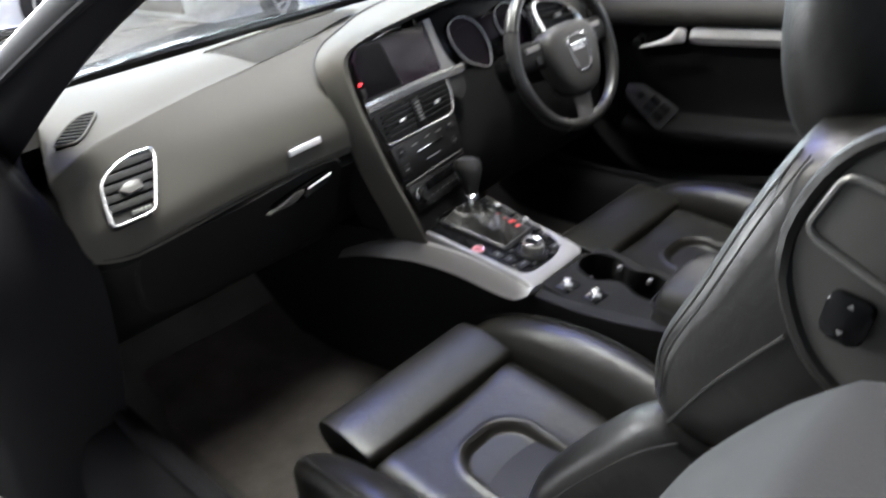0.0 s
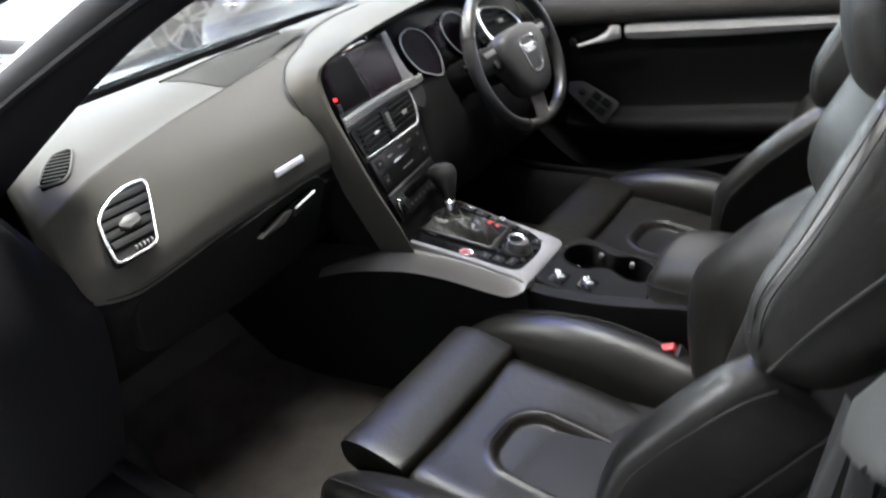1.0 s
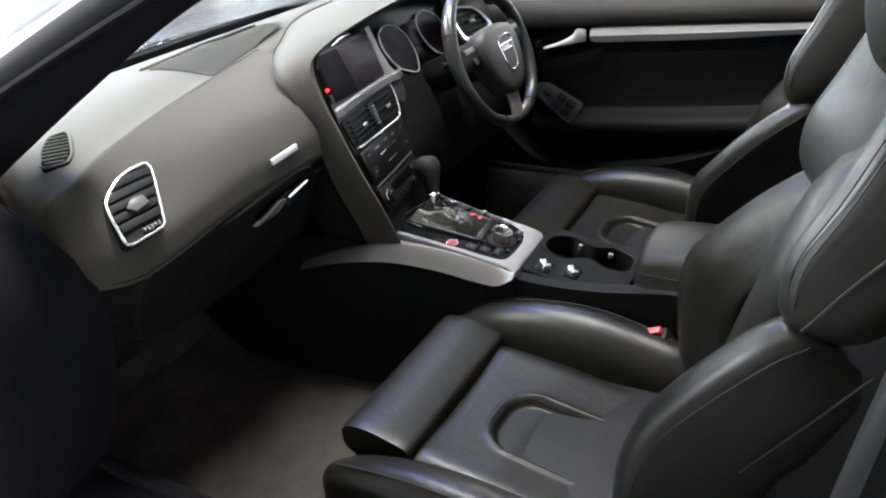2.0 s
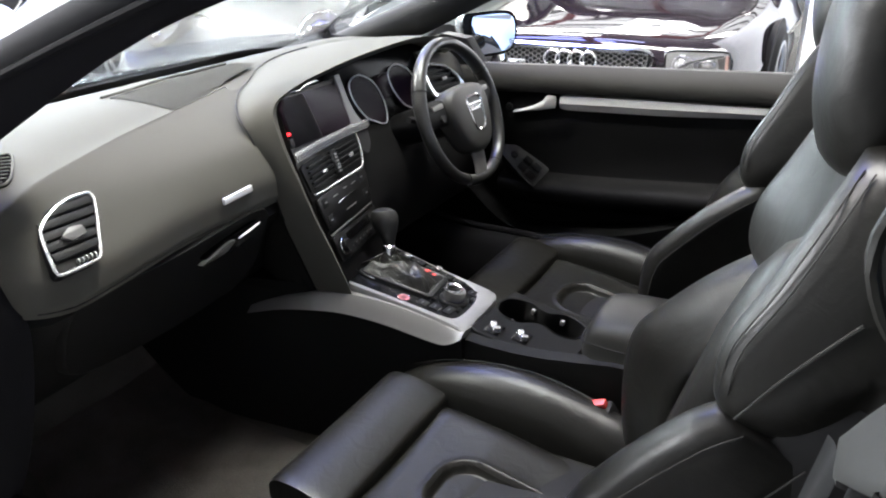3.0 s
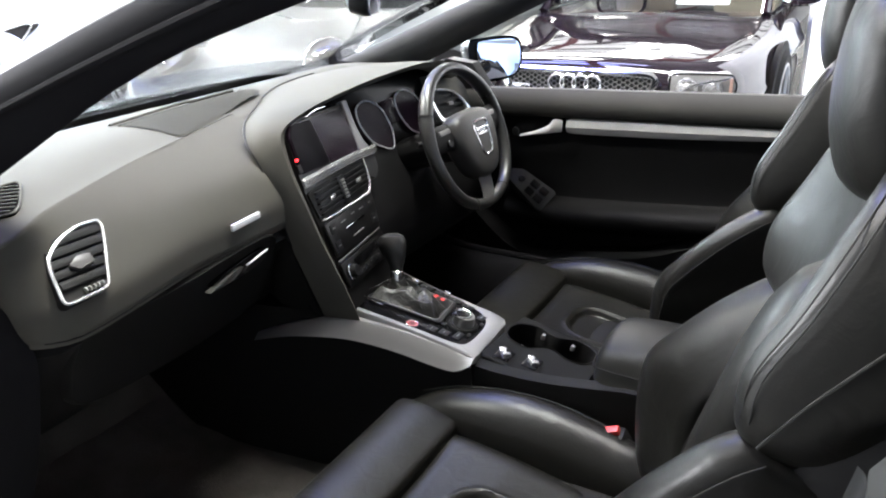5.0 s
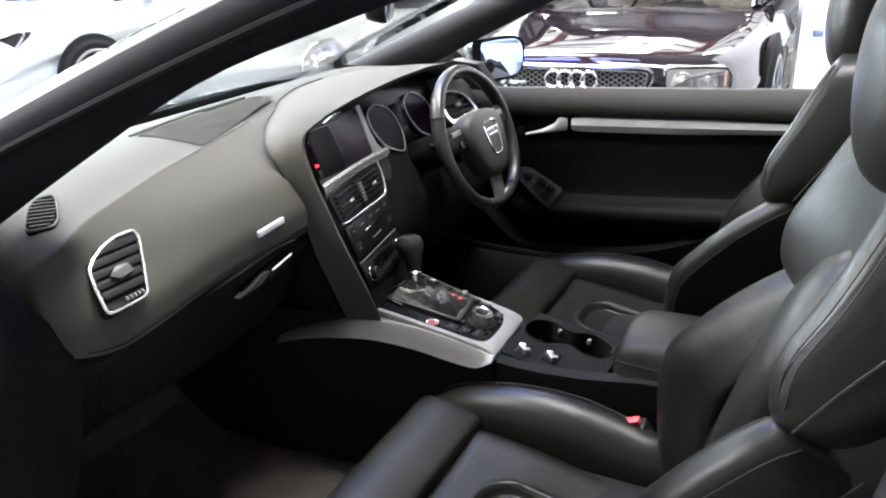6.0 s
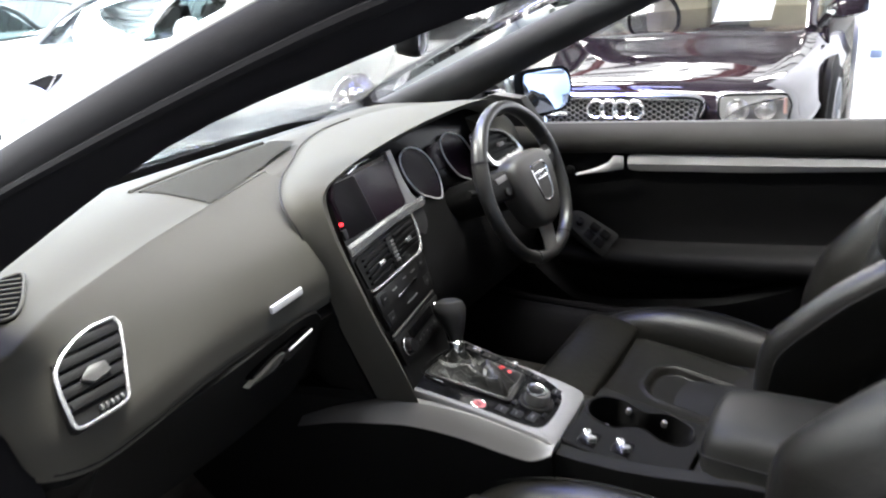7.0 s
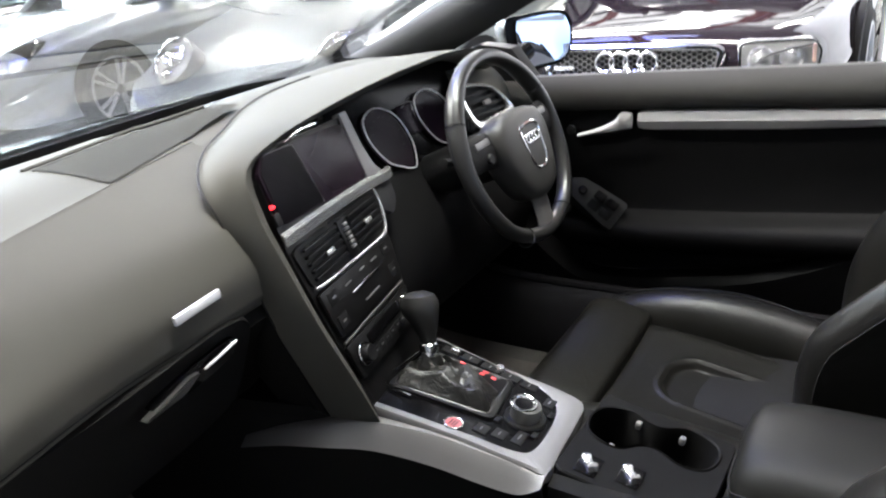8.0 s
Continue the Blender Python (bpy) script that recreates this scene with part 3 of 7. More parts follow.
# ---- car: centre stack ----
stack = thing("centre_stack", "black centre stack with screen, vents, radio and climate controls", "centre console", at=(0, 0.12, 0.78))
SF = plane_frame((-0.02, 0.112, 0.80), (0.2527, -1, 0.3237), roll=-2.5)
bm = B()
slab(bm, rounded([(-0.105, -0.245, 0), (0.085, -0.245, 0), (0.150, 0.05, 0), (0.150, 0.175, 0), (-0.085, 0.180, 0), (-0.128, 0.150, 0), (-0.138, 0.05, 0)], 3, 0.06), -0.10, -0.004, 0.002, SF)
part("stack_body", bm, PANEL, stack)
bm = B()
scr = rounded([(-0.128, 0.082, 0), (0.138, 0.070, 0), (0.128, 0.168, 0), (-0.108, 0.176, 0), (-0.128, 0.155, 0)], 4, 0.12)
slab(bm, scr, -0.006, 0.001, 0.001, SF)
display = part("display", bm, SCREEN, stack, "dark glossy infotainment screen")
bm = B()
tube(bm, cr([(-0.050, 0.178, 0.004), (0.0, 0.184, 0.004), (0.048, 0.183, 0.004)], 4), 0.0018, 6, m=SF)
part("display_trim", bm, CHROME, display)
bm = B()
loft(bm, [[(x - w, y, -0.012), (x - w, y, 0.001), (x, y, 0.003), (x + w, y, 0.001), (x + w, y, -0.012)] for x, y, w in ((0.168, 0.062, 0.030), (0.157, 0.085, 0.019), (0.150, 0.12, 0.014), (0.146, 0.18, 0.012))], m=SF)
part("silver_post", bm, SATIN, stack)
bm = B()
loft(bm, [[(x, y - 0.009, 0.0), (x, y - 0.009, zz), (x, y + 0.004, zz + 0.003), (x, y + 0.010, zz - 0.002), (x, y + 0.010, 0.0)]
          for x, y, zz in ((-0.139, 0.066, 0.002), (-0.06, 0.066, 0.003), (0.03, 0.065, 0.003), (0.11, 0.063, 0.003), (0.160, 0.060, 0.003), (0.200, 0.057, 0.004), (0.222, 0.058, 0.002))], m=SF)
part("silver_bar", bm, CHROME_SOFT, stack, "brushed silver bar under screen")
bm = B()
slab(bm, rounded([(-0.126, 0.084, 0), (-0.012, 0.079, 0), (-0.030, 0.171, 0), (-0.107, 0.174, 0), (-0.125, 0.154, 0)], 4, 0.10), 0.0, 0.0028, 0.0008, SF)
part("display_bezel", bm, BEZEL, display, "matt purple-black panel beside screen")
bm = B()
tube(bm, [(-0.012, 0.080, 0.002), (-0.022, 0.130, 0.0024), (-0.030, 0.170, 0.002)], 0.0010, 6, m=SF)
part("bezel_edge", bm, DARK_TRIM, display)
bm = B()
slab(bm, rounded([(0.150, 0.050, 0), (0.216, 0.046, 0), (0.210, 0.012, 0), (0.180, -0.006, 0), (0.152, 0.010, 0)], 4, 0.2), -0.04, -0.002, 0.003, SF)
part("stack_cheek", bm, PILLAR_GREY, stack, "grey trim piece under the silver bar")
# hazard and airbag lamps at the screen's side
bm = B()
slab(bm, ring_pts(-0.134, 0.112, 0.0036, 0.0033, 3), 0, 0.006, 0.001, SF)
part("hazard_lamp", bm, RED_LAMP, stack, "lit red hazard switch")
bm = B()
box(bm, (-0.134, 0.094, 0.002), (0.014, 0.018, 0.005), 0.003, SF)
part("side_switch", bm, PLASTIC, stack)

# pair of centre vents
bm = B()
vent_o = rounded([(-0.134, 0.050, 0), (0.134, 0.050, 0), (0.132, 0.012, 0), (0.116, -0.018, 0), (-0.122, -0.012, 0)], 4, 0.14)
tube(bm, cr([(0.136, 0.050, 0), (0.138, 0.030, 0), (0.132, 0.004, 0), (0.118, -0.016, 0), (0.09, -0.0195, 0), (0.0, -0.0175, 0), (-0.10, -0.0145, 0), (-0.122, -0.011, 0)], 4), 0.0026, 8, m=SF @ pose(0, 0, 0.003))
part("vent_frame", bm, CHROME_SOFT, stack, "silver vent surround")
bm = B()
slab(bm, vent_o, -0.006, 0.0, 0, SF)
part("vent_recess", bm, VENT, stack)
for half in (-1, 1):
    for k in range(5):
        bm = B()
        box(bm, (0.004 + half * 0.068, 0.040 - 0.0105 * k, 0.003), (0.098, 0.0042, 0.006), 0.001, SF)
        part("slat", bm, PANEL, stack)
    bm = B()
    box(bm, (0.004 + half * 0.066, 0.018, 0.008), (0.022, 0.0075, 0.006), 0.002, SF)
    part("vent_tab", bm, CHROME_SOFT, stack, "silver slider tab")
bm = B()
box(bm, (0.004, 0.016, 0.002), (0.030, 0.060, 0.006), 0.003, SF)
wheel_post = part("vent_post", bm, PANEL, stack)
bm = B()
for k in range(6):
    box(bm, (0.004, 0.036 - 0.007 * k, 0.006), (0.012, 0.0042, 0.006), 0.001, SF)
part("thumb_wheel", bm, PAINT_SILVER, wheel_post, "ribbed silver thumb wheel")

# radio and disc panel
bm = B()
slab(bm, rounded([(-0.126, -0.020, 0), (0.120, -0.024, 0), (0.104, -0.094, 0), (-0.118, -0.090, 0)], 3, 0.05), 0, 0.005, 0.002, SF)
radio = part("radio_panel", bm, PANEL, stack)
bm = B()
box(bm, (-0.004, -0.052, 0.006), (0.092, 0.0035, 0.003), 0.001, SF)
part("disc_slot", bm, CHROME, radio, "bright edged disc slot")
for x, y in ((-0.098, -0.036), (-0.098, -0.072), (0.086, -0.036), (0.086, -0.072)):
    bm = B()
    box(bm, (x, y, 0.0048), (0.026, 0.020, 0.003), 0.0012, SF)
    key = part("button", bm, PLASTIC, radio)
    bm = B()
    box(bm, (x, y, 0.0066), (0.010, 0.0025, 0.0008), 0, SF)
    part("button_mark", bm, WHITE_MARK, key)
for x, y, w in ((-0.050, -0.036, 0.02), (0.0, -0.034, 0.016), (0.042, -0.036, 0.02), (0.0, -0.075, 0.05)):
    bm = B()
    box(bm, (x, y, 0.0055), (w, 0.002, 0.001), 0, SF)
    part("print_bar", bm, PAINT_SILVER, radio)
bm = B()
box(bm, (-0.008, -0.099, 0.002), (0.215, 0.003, 0.004), 0.001, SF)
part("panel_gap", bm, SATIN, stack)

# climate panel
bm = B()
slab(bm, rounded([(-0.120, -0.103, 0), (0.104, -0.107, 0), (0.094, -0.160, 0), (-0.112, -0.158, 0)], 3, 0.05), 0, 0.005, 0.002, SF)
climate = part("climate_panel", bm, PANEL, stack)
for x, y in ((-0.090, -0.130), (0.078, -0.130)):
    bm = B()
    lathe(bm, [(0.017, 0.004), (0.017, 0.007), (0.013, 0.009), (0.013, 0.018), (0.0115, 0.020), (0.0, 0.020)], 20, SF @ Matrix.Translation((x, y, 0)))
    knob_ob = part("temperature_knob", bm, PLASTIC, climate)
    bm = B()
    tube(bm, ring_pts(x, y, 0.0155, 0.0155, 20), 0.0016, 6, True, m=SF @ pose(0, 0, 0.009))
    part("knob_ring", bm, CHROME, knob_ob)
for k in range(6):
    bm = B()
    box(bm, (-0.055 + 0.0205 * k, -0.145, 0.0045), (0.018, 0.014, 0.003), 0.001, SF)
    part("button", bm, PLASTIC, climate)
    bm = B()
    box(bm, (-0.055 + 0.0205 * k, -0.143, 0.0063), (0.006, 0.0016, 0.0006), 0, SF)
    part("button_mark", bm, WHITE_MARK, climate)
bm = B()
box(bm, (-0.004, -0.122, 0.005), (0.12, 0.018, 0.002), 0.001, SF)
part("climate_display", bm, GLOSS_BLACK, climate)

# ---- car: centre console ----
console = thing("centre_console", "black centre console with satin aluminium surround and cup holders", "centre console", at=(0, -0.2, 0.3))
CF = basis((0, -0.1, 0.5669), Vector((1, 0, -0.0815)).normalized(), Vector((0.0, 1, 0.2219)).normalized(),
           Vector((1, 0, -0.0815)).normalized().cross(Vector((0, 1, 0.2219)).normalized()))


def cz(x, y):
    return 0.589 - 0.0815 * x + 0.2219 * y


bm = B()
stations = [(0.70, -0.21, 0.19, -0.05), (0.45, -0.19, 0.17, -0.04), (0.30, -0.175, 0.16, -0.03), (0.12, -0.150, 0.13, -0.016), (0.04, -0.120, 0.105, -0.010), (-0.10, -0.102, 0.100, -0.010), (-0.20, -0.094, 0.100, -0.010),
            (-0.212, -0.092, 0.110, -0.012), (-0.216, -0.092, 0.134, -0.09), (-0.30, -0.076, 0.136, -0.09), (-0.408, -0.062, 0.140, -0.09), (-0.414, -0.060, 0.140, -0.004), (-0.60, -0.050, 0.140, -0.01), (-0.80, -0.050, 0.14, 0.0)]
rings = []
for y, xl, xr, d in stations:
    zl, zr = cz(xl, min(y, 0.06)) + d, cz(xr, min(y, 0.06)) + d
    rings.append([(xl - 0.012, y, 0.22), (xl - 0.010, y, 0.40), (xl - 0.003, y, zl - 0.012), (xl + 0.008, y, zl), (0.0, y, (zl + zr) / 2), (xr - 0.008, y, zr), (xr + 0.003, y, zr - 0.012),
                  (xr + 0.010, y, 0.40), (xr + 0.012, y, 0.22)])
loft(bm, rings)
part("console_body", bm, CONSOLE_SIDE, console)

bm = B()
loft(bm, [cr([(x - 0.010, y, z - 0.10), (x - 0.010, y, z - 0.012), (x - 0.006, y, z - 0.002), (x + 0.004, y, z), (x + 0.020, y, z - 0.004), (x + 0.022, y, z - 0.10)], 2, True)
          for x, y, z in ((-0.086, -0.219, 0.536), (-0.084, -0.26, 0.532), (-0.081, -0.32, 0.531), (-0.079, -0.38, 0.535), (-0.077, -0.44, 0.543), (-0.075, -0.50, 0.552), (-0.074, -0.60, 0.556), (-0.074, -0.80, 0.556))])
part("console_rail", bm, DECK, console, "raised black edge of the console deck")

# aluminium surround: left arm with its long forward tail, rear bar and right arm
bm = B()
arm = [(-0.165, 0.250, 0.535, 0.014, 0.018), (-0.166, 0.16, 0.571, 0.016, 0.024), (-0.157, 0.08, 0.593, 0.020, 0.034), (-0.128, 0.02, 0.593, 0.022, 0.044),
       (-0.108, -0.06, 0.582, 0.018, 0.048), (-0.098, -0.13, 0.567, 0.016, 0.048), (-0.092, -0.175, 0.557, 0.018, 0.044), (-0.090, -0.197, 0.552, 0.020, 0.030), (-0.089, -0.217, 0.549, 0.022, 0.010)]
sec = []
for x, y, z, w, h in arm:
    sec.append([(x - 0.023, y, z - h * 0.80), (x - 0.015, y, z - h * 0.42), (x - 0.008, y, z - h * 0.10), (x - 0.004, y, z), (x + w * 0.5, y, z + 0.001), (x + w, y, z - 0.001), (x + w, y, z - 0.012), (x - 0.016, y, z - h * 0.82)])
cols = [cr([s[i] for s in sec], 4) for i in range(8)]
loft(bm, [[c[k] for c in cols] for k in range(len(cols[0]))])
surround = part("trim_arm", bm, SATIN, console, "satin aluminium console trim")
PANEL_EDGE = [(-0.112, 0.052), (-0.100, -0.02), (-0.088, -0.10), (-0.080, -0.160), (-0.066, -0.184), (-0.02, -0.186), (0.032, -0.178), (0.062, -0.160), (0.078, -0.125), (0.085, -0.06), (0.089, 0.0), (0.091, 0.056)]
BAND_EDGE = [(-0.124, 0.052), (-0.113, -0.02), (-0.102, -0.10), (-0.095, -0.185), (-0.089, -0.2165), (-0.03, -0.213), (0.04, -0.207), (0.085, -0.198), (0.0935, -0.165), (0.0895, -0.06), (0.0925, 0.0), (0.0945, 0.056)]
bm = B()
loft(bm, [[(p.x, p.y, cz(p.x, p.y) - 0.014), (p.x, p.y, cz(p.x, p.y) + 0.004), (p.x * 0.9 + q.x * 0.1, p.y * 0.9 + q.y * 0.1, cz(p.x * 0.9 + q.x * 0.1, p.y * 0.9 + q.y * 0.1) + 0.0052),
           (q.x * 0.85 + p.x * 0.15, q.y * 0.85 + p.y * 0.15, cz(q.x * 0.85 + p.x * 0.15, q.y * 0.85 + p.y * 0.15) + 0.0045), (q.x, q.y, cz(q.x, q.y) + 0.001), (q.x, q.y, cz(q.x, q.y) - 0.014)]
          for p, q in zip(cr([(x, y, 0) for x, y in PANEL_EDGE], 4), cr([(x, y, 0) for x, y in BAND_EDGE], 4))])
part("trim_band", bm, SATIN, console, "satin aluminium band round the gear panel")


def con(x, y, h=0.0):
    return Vector((x, y, cz(x, y) + h))


def con_frame(x, y, h=0.0, turn=0.0):
    return Matrix.Translation(con(x, y, h)) @ CF.to_3x3().to_4x4() @ pose(0, 0, 0, 0, 0, turn)


def con_slab(bm, pts, h0, h1, bev=0.0015, n=4, tight=0.12):
    base = con_frame(0, 0)
    inv = base.inverted()
    slab(bm, rounded([inv @ con(x, y) for x, y in pts], n, tight), h0, h1, bev, base)


bm = B()
base_m = con_frame(0, 0)
slab(bm, [base_m.inverted() @ con(p.x, p.y) for p in cr([(x, y, 0) for x, y in PANEL_EDGE], 3)][::-1], -0.02, 0.0036, 0.001, base_m)
shift_panel = part("shift_panel", bm, GLOSS_BLACK, console, "gloss black gear panel")
for i, (x, y, w, d) in enumerate([(-0.066, -0.110, 0.020, 0.020), (-0.060, -0.135, 0.020, 0.020), (-0.050, -0.160, 0.030, 0.016), (0.076, 0.02, 0.016, 0.03), (0.076, -0.015, 0.016, 0.03),
                                  (0.075, -0.05, 0.016, 0.03), (0.073, -0.085, 0.016, 0.03), (0.070, -0.118, 0.016, 0.026), (0.050, -0.160, 0.022, 0.016)]):
    bm = B()
    box(bm, (0, 0, 0), (w, d, 0.006), 0.0015, con_frame(x, y, 0.0028))
    key = part("button", bm, PLASTIC, shift_panel)
    bm = B()
    box(bm, (0, 0, 0), (w * 0.4, 0.002, 0.001), 0, con_frame(x, y, 0.0058))
    part("button_mark", bm, WHITE_MARK, key)
bm = B()
box(bm, (0, 0, 0), (0.010, 0.016, 0.008), 0.0025, con_frame(0.077, 0.012, 0.007))
part("toggle", bm, CHROME_SOFT, shift_panel, "small chrome toggle")
bm = B()
lathe(bm, [(0.007, 0.0), (0.0075, 0.006), (0.006, 0.010), (0.0, 0.0105)], 16, con_frame(0.075, -0.066, 0.004))
part("push_knob", bm, CHROME_SOFT, shift_panel, "small chrome push knob")
bm = B()
lathe(bm, [(0.0115, 0.0), (0.0115, 0.0022), (0.009, 0.0016), (0.0, 0.0014)], 20, con_frame(-0.081, -0.075, 0.004))
start = part("start_button", bm, PINK, shift_panel, "red start button with silver ring")
bm = B()
tube(bm, ring_pts(0, 0, 0.0128, 0.0128, 24), 0.0016, 6, True, m=con_frame(-0.081, -0.075, 0.0055))
part("button_ring", bm, CHROME, start)
bm = B()
for k in (-1, 0, 1):
    box(bm, (0, 0.004 * k, 0), (0.013, 0.0016, 0.0008), 0, con_frame(-0.081, -0.075, 0.0060))
part("button_print", bm, PANEL, start)
# rotary control
bm = B()
lathe(bm, [(0.031, 0.0), (0.031, 0.004), (0.029, 0.006), (0.0, 0.006)], 28, con_frame(-0.006, -0.147, 0.003))
rotary = part("rotary_base", bm, PANEL, shift_panel)
bm = B()
lathe(bm, [(0.022, 0.0), (0.0215, 0.016), (0.0205, 0.020), (0.018, 0.0215), (0.0, 0.0205)], 28, con_frame(-0.006, -0.147, 0.008))
part("rotary_knob", bm, TAB, rotary, "ribbed silver rotary knob")
bm = B()
tube(bm, ring_pts(0, 0, 0.0175, 0.0175, 28), 0.0034, 8, True, flat=0.7, m=con_frame(-0.006, -0.147, 0.0295))
part("rotary_ring", bm, CHROME, rotary, "chrome rotary ring")
bm = B()
lathe(bm, [(0.0135, 0), (0.0135, 0.0025), (0.0, 0.0032)], 18, con_frame(-0.006, -0.147, 0.028))
part("rotary_cap", bm, GLOSS_BLACK, rotary)
for a in range(4):
    bm = B()
    ang = radians(45 + 90 * a)
    box(bm, (0.040 * math.cos(ang), 0.040 * math.sin(ang), 0), (0.013, 0.008, 0.004), 0.0015, con_frame(-0.006, -0.147, 0.006))
    part("menu_key", bm, PANEL, shift_panel)

# roof switches beside the cup holders
for x, y in ((-0.040, -0.255), (-0.026, -0.307)):
    bm = B()
    box(bm, (0, 0, 0), (0.042, 0.030, 0.003), 0.0014, con_frame(x, y, 0.003))
    plate = part("switch_plate", bm, GLOSS_BLACK, console)
    bm = B()
    loft(bm, [[(-w, yy, -0.002), (-w, yy, zz - 0.002), (-w + 0.002, yy, zz), (w - 0.002, yy, zz), (w, yy, zz - 0.002), (w, yy, -0.002)] for yy, zz, w in ((-0.0155, 0.004, 0.0075), (-0.0145, 0.010, 0.0075), (-0.011, 0.013, 0.0070), (-0.008, 0.009, 0.0055), (0.004, 0.007, 0.0055), (0.009, 0.010, 0.0065), (0.013, 0.009, 0.0072), (0.015, 0.002, 0.0072))], m=con_frame(x, y, 0.004, -48))
    part("rocker", bm, CHROME_SOFT, plate, "chrome rocker switch")

# rear deck with two joined cup wells let into it
deck = con_frame(0, 0)
dinv = deck.inverted()
well = cr([dinv @ con(x, y) for x, y in ((0.020, -0.250), (0.034, -0.228), (0.066, -0.219), (0.098, -0.230), (0.112, -0.262), (0.102, -0.290), (0.104, -0.312), (0.126, -0.345), (0.112, -0.384), (0.080, -0.392),
                                       (0.050, -0.380), (0.040, -0.350), (0.052, -0.318), (0.046, -0.298), (0.022, -0.276))], 4, True)
ctr = dinv @ con(0.075, -0.305)
edge = []
for p in well:
    d = p - ctr
    lim = []
    for axis_i, lo, hi in ((0, -0.072, 0.136), (1, -0.412, -0.214)):
        q = ((lo if d[axis_i] < 0 else hi) - (ctr[axis_i] if axis_i == 0 else (con(0.075, -0.305).y)))
        lim.append(q / d[axis_i] if abs(d[axis_i]) > 1e-6 else 1e9)
    edge.append(ctr + d * min(lim))
bm = B()
levels = [[Vector((p.x, p.y, -0.03)) for p in edge], [Vector((p.x, p.y, 0.0)) for p in edge], [Vector((ctr.x + (p.x - ctr.x) * 0.985, ctr.y + (p.y - ctr.y) * 0.985, 0.0025)) for p in edge],
          [Vector((ctr.x + (p.x - ctr.x) * 1.06, ctr.y + (p.y - ctr.y) * 1.05, 0.0025)) for p in well], [Vector((ctr.x + (p.x - ctr.x) * 1.035, ctr.y + (p.y - ctr.y) * 1.03, 0.0055)) for p in well],
          [Vector((ctr.x + (p.x - ctr.x) * 1.0, ctr.y + (p.y - ctr.y) * 1.0, 0.004)) for p in well], [Vector((ctr.x + (p.x - ctr.x) * 0.97, ctr.y + (p.y - ctr.y) * 0.97, -0.075)) for p in well]]
loft(bm, levels, True, False, deck)
holder = part("cup_holder", bm, DECK, console, "dark console deck with twin cup wells")
bm = B()
slab(bm, [(ctr.x + (p.x - ctr.x) * 1.02, ctr.y + (p.y - ctr.y) * 1.02, 0) for p in well], -0.078, -0.070, 0, deck)
part("cup_well_floor", bm, PLASTIC, holder)
for x, y in ((0.101, -0.277), (0.108, -0.339), (0.024, -0.262)):
    bm = B()
    box(bm, (0, 0, 0), (0.010, 0.009, 0.012), 0.003, con_frame(x, y, -0.006))
    part("cup_clip", bm, SATIN, holder)

# armrest
armrest = thing("armrest", "black leather padded centre armrest lid on console", "armrest", at=(0.04, -0.55, 0.5))
bm = B()
sec = []
for y, w0, w1, z0, z1 in ((-0.430, -0.010, 0.080, 0.556, 0.574), (-0.436, -0.040, 0.110, 0.538, 0.592), (-0.452, -0.056, 0.124, 0.530, 0.604), (-0.49, -0.062, 0.128, 0.528, 0.609), (-0.56, -0.066, 0.130, 0.530, 0.610),
                          (-0.62, -0.068, 0.130, 0.549, 0.609), (-0.72, -0.068, 0.128, 0.549, 0.601), (-0.735, -0.06, 0.12, 0.556, 0.585)):
    sec.append([(w0, y, z0), (w0 - 0.002, y, (z0 + z1) / 2 - 0.004), (w0 + 0.016, y, z1 - 0.010), (w0 + 0.06, y, z1), (w1 - 0.06, y, z1), (w1 - 0.016, y, z1 - 0.010), (w1 + 0.002, y, (z0 + z1) / 2), (w1, y, z0)])
smooth_loft(bm, sec, 2, 4)
part("lid", bm, ARM_LEATHER, armrest)
bm = B()
box(bm, (0.032, -0.60, 0.505), (0.160, 0.30, 0.080), 0.014)
part("armrest_base", bm, PLASTIC, armrest)
bm = B()
tube(bm, cr([(-0.0695, -0.725, 0.572), (-0.070, -0.6, 0.572), (-0.063, -0.46, 0.572), (-0.046, -0.4335, 0.572), (0.03, -0.4305, 0.573), (0.11, -0.434, 0.573)], 5), 0.0013, 6)
part("lid_seam", bm, RUBBER, armrest)

# ---- car: gear lever ----
lever = thing("gear_lever", "black leather gear lever with gaiter and chrome neck ring", "gear lever", at=(0, 0, 0.58))
bm = B()
con_slab(bm, [(-0.070, 0.045), (0.050, 0.048), (0.060, -0.098), (-0.044, -0.114)], 0.003, 0.009, 0.002, 4, 0.1)
gate = part("gate_frame", bm, PANEL, lever)
bm = B()
tube(bm, [con(-0.071, 0.0, 0.010), con(-0.072, 0.043, 0.010), con(-0.055, 0.052, 0.011), con(0.052, 0.050, 0.010)], 0.0016, 6)
part("gate_edge", bm, CHROME, lever)
bm = B()
rim_pts = [con(*p, 0.009) for p in ((-0.060, 0.036), (-0.01, 0.040), (0.046, 0.038), (0.050, 0.0), (0.054, -0.05), (0.057, -0.092), (0.0, -0.100), (-0.038, -0.106), (-0.047, -0.05), (-0.056, 0.0))]
low = [con(*p, 0.008) for p in ((-0.060, 0.034), (-0.02, 0.037), (0.018, 0.036), (0.020, 0.0), (0.020, -0.05), (0.023, -0.092), (-0.008, -0.097), (-0.036, -0.102), (-0.045, -0.05), (-0.054, 0.0))]
topc = Vector((0.006, 0.012, 0.628))
rings = [low]
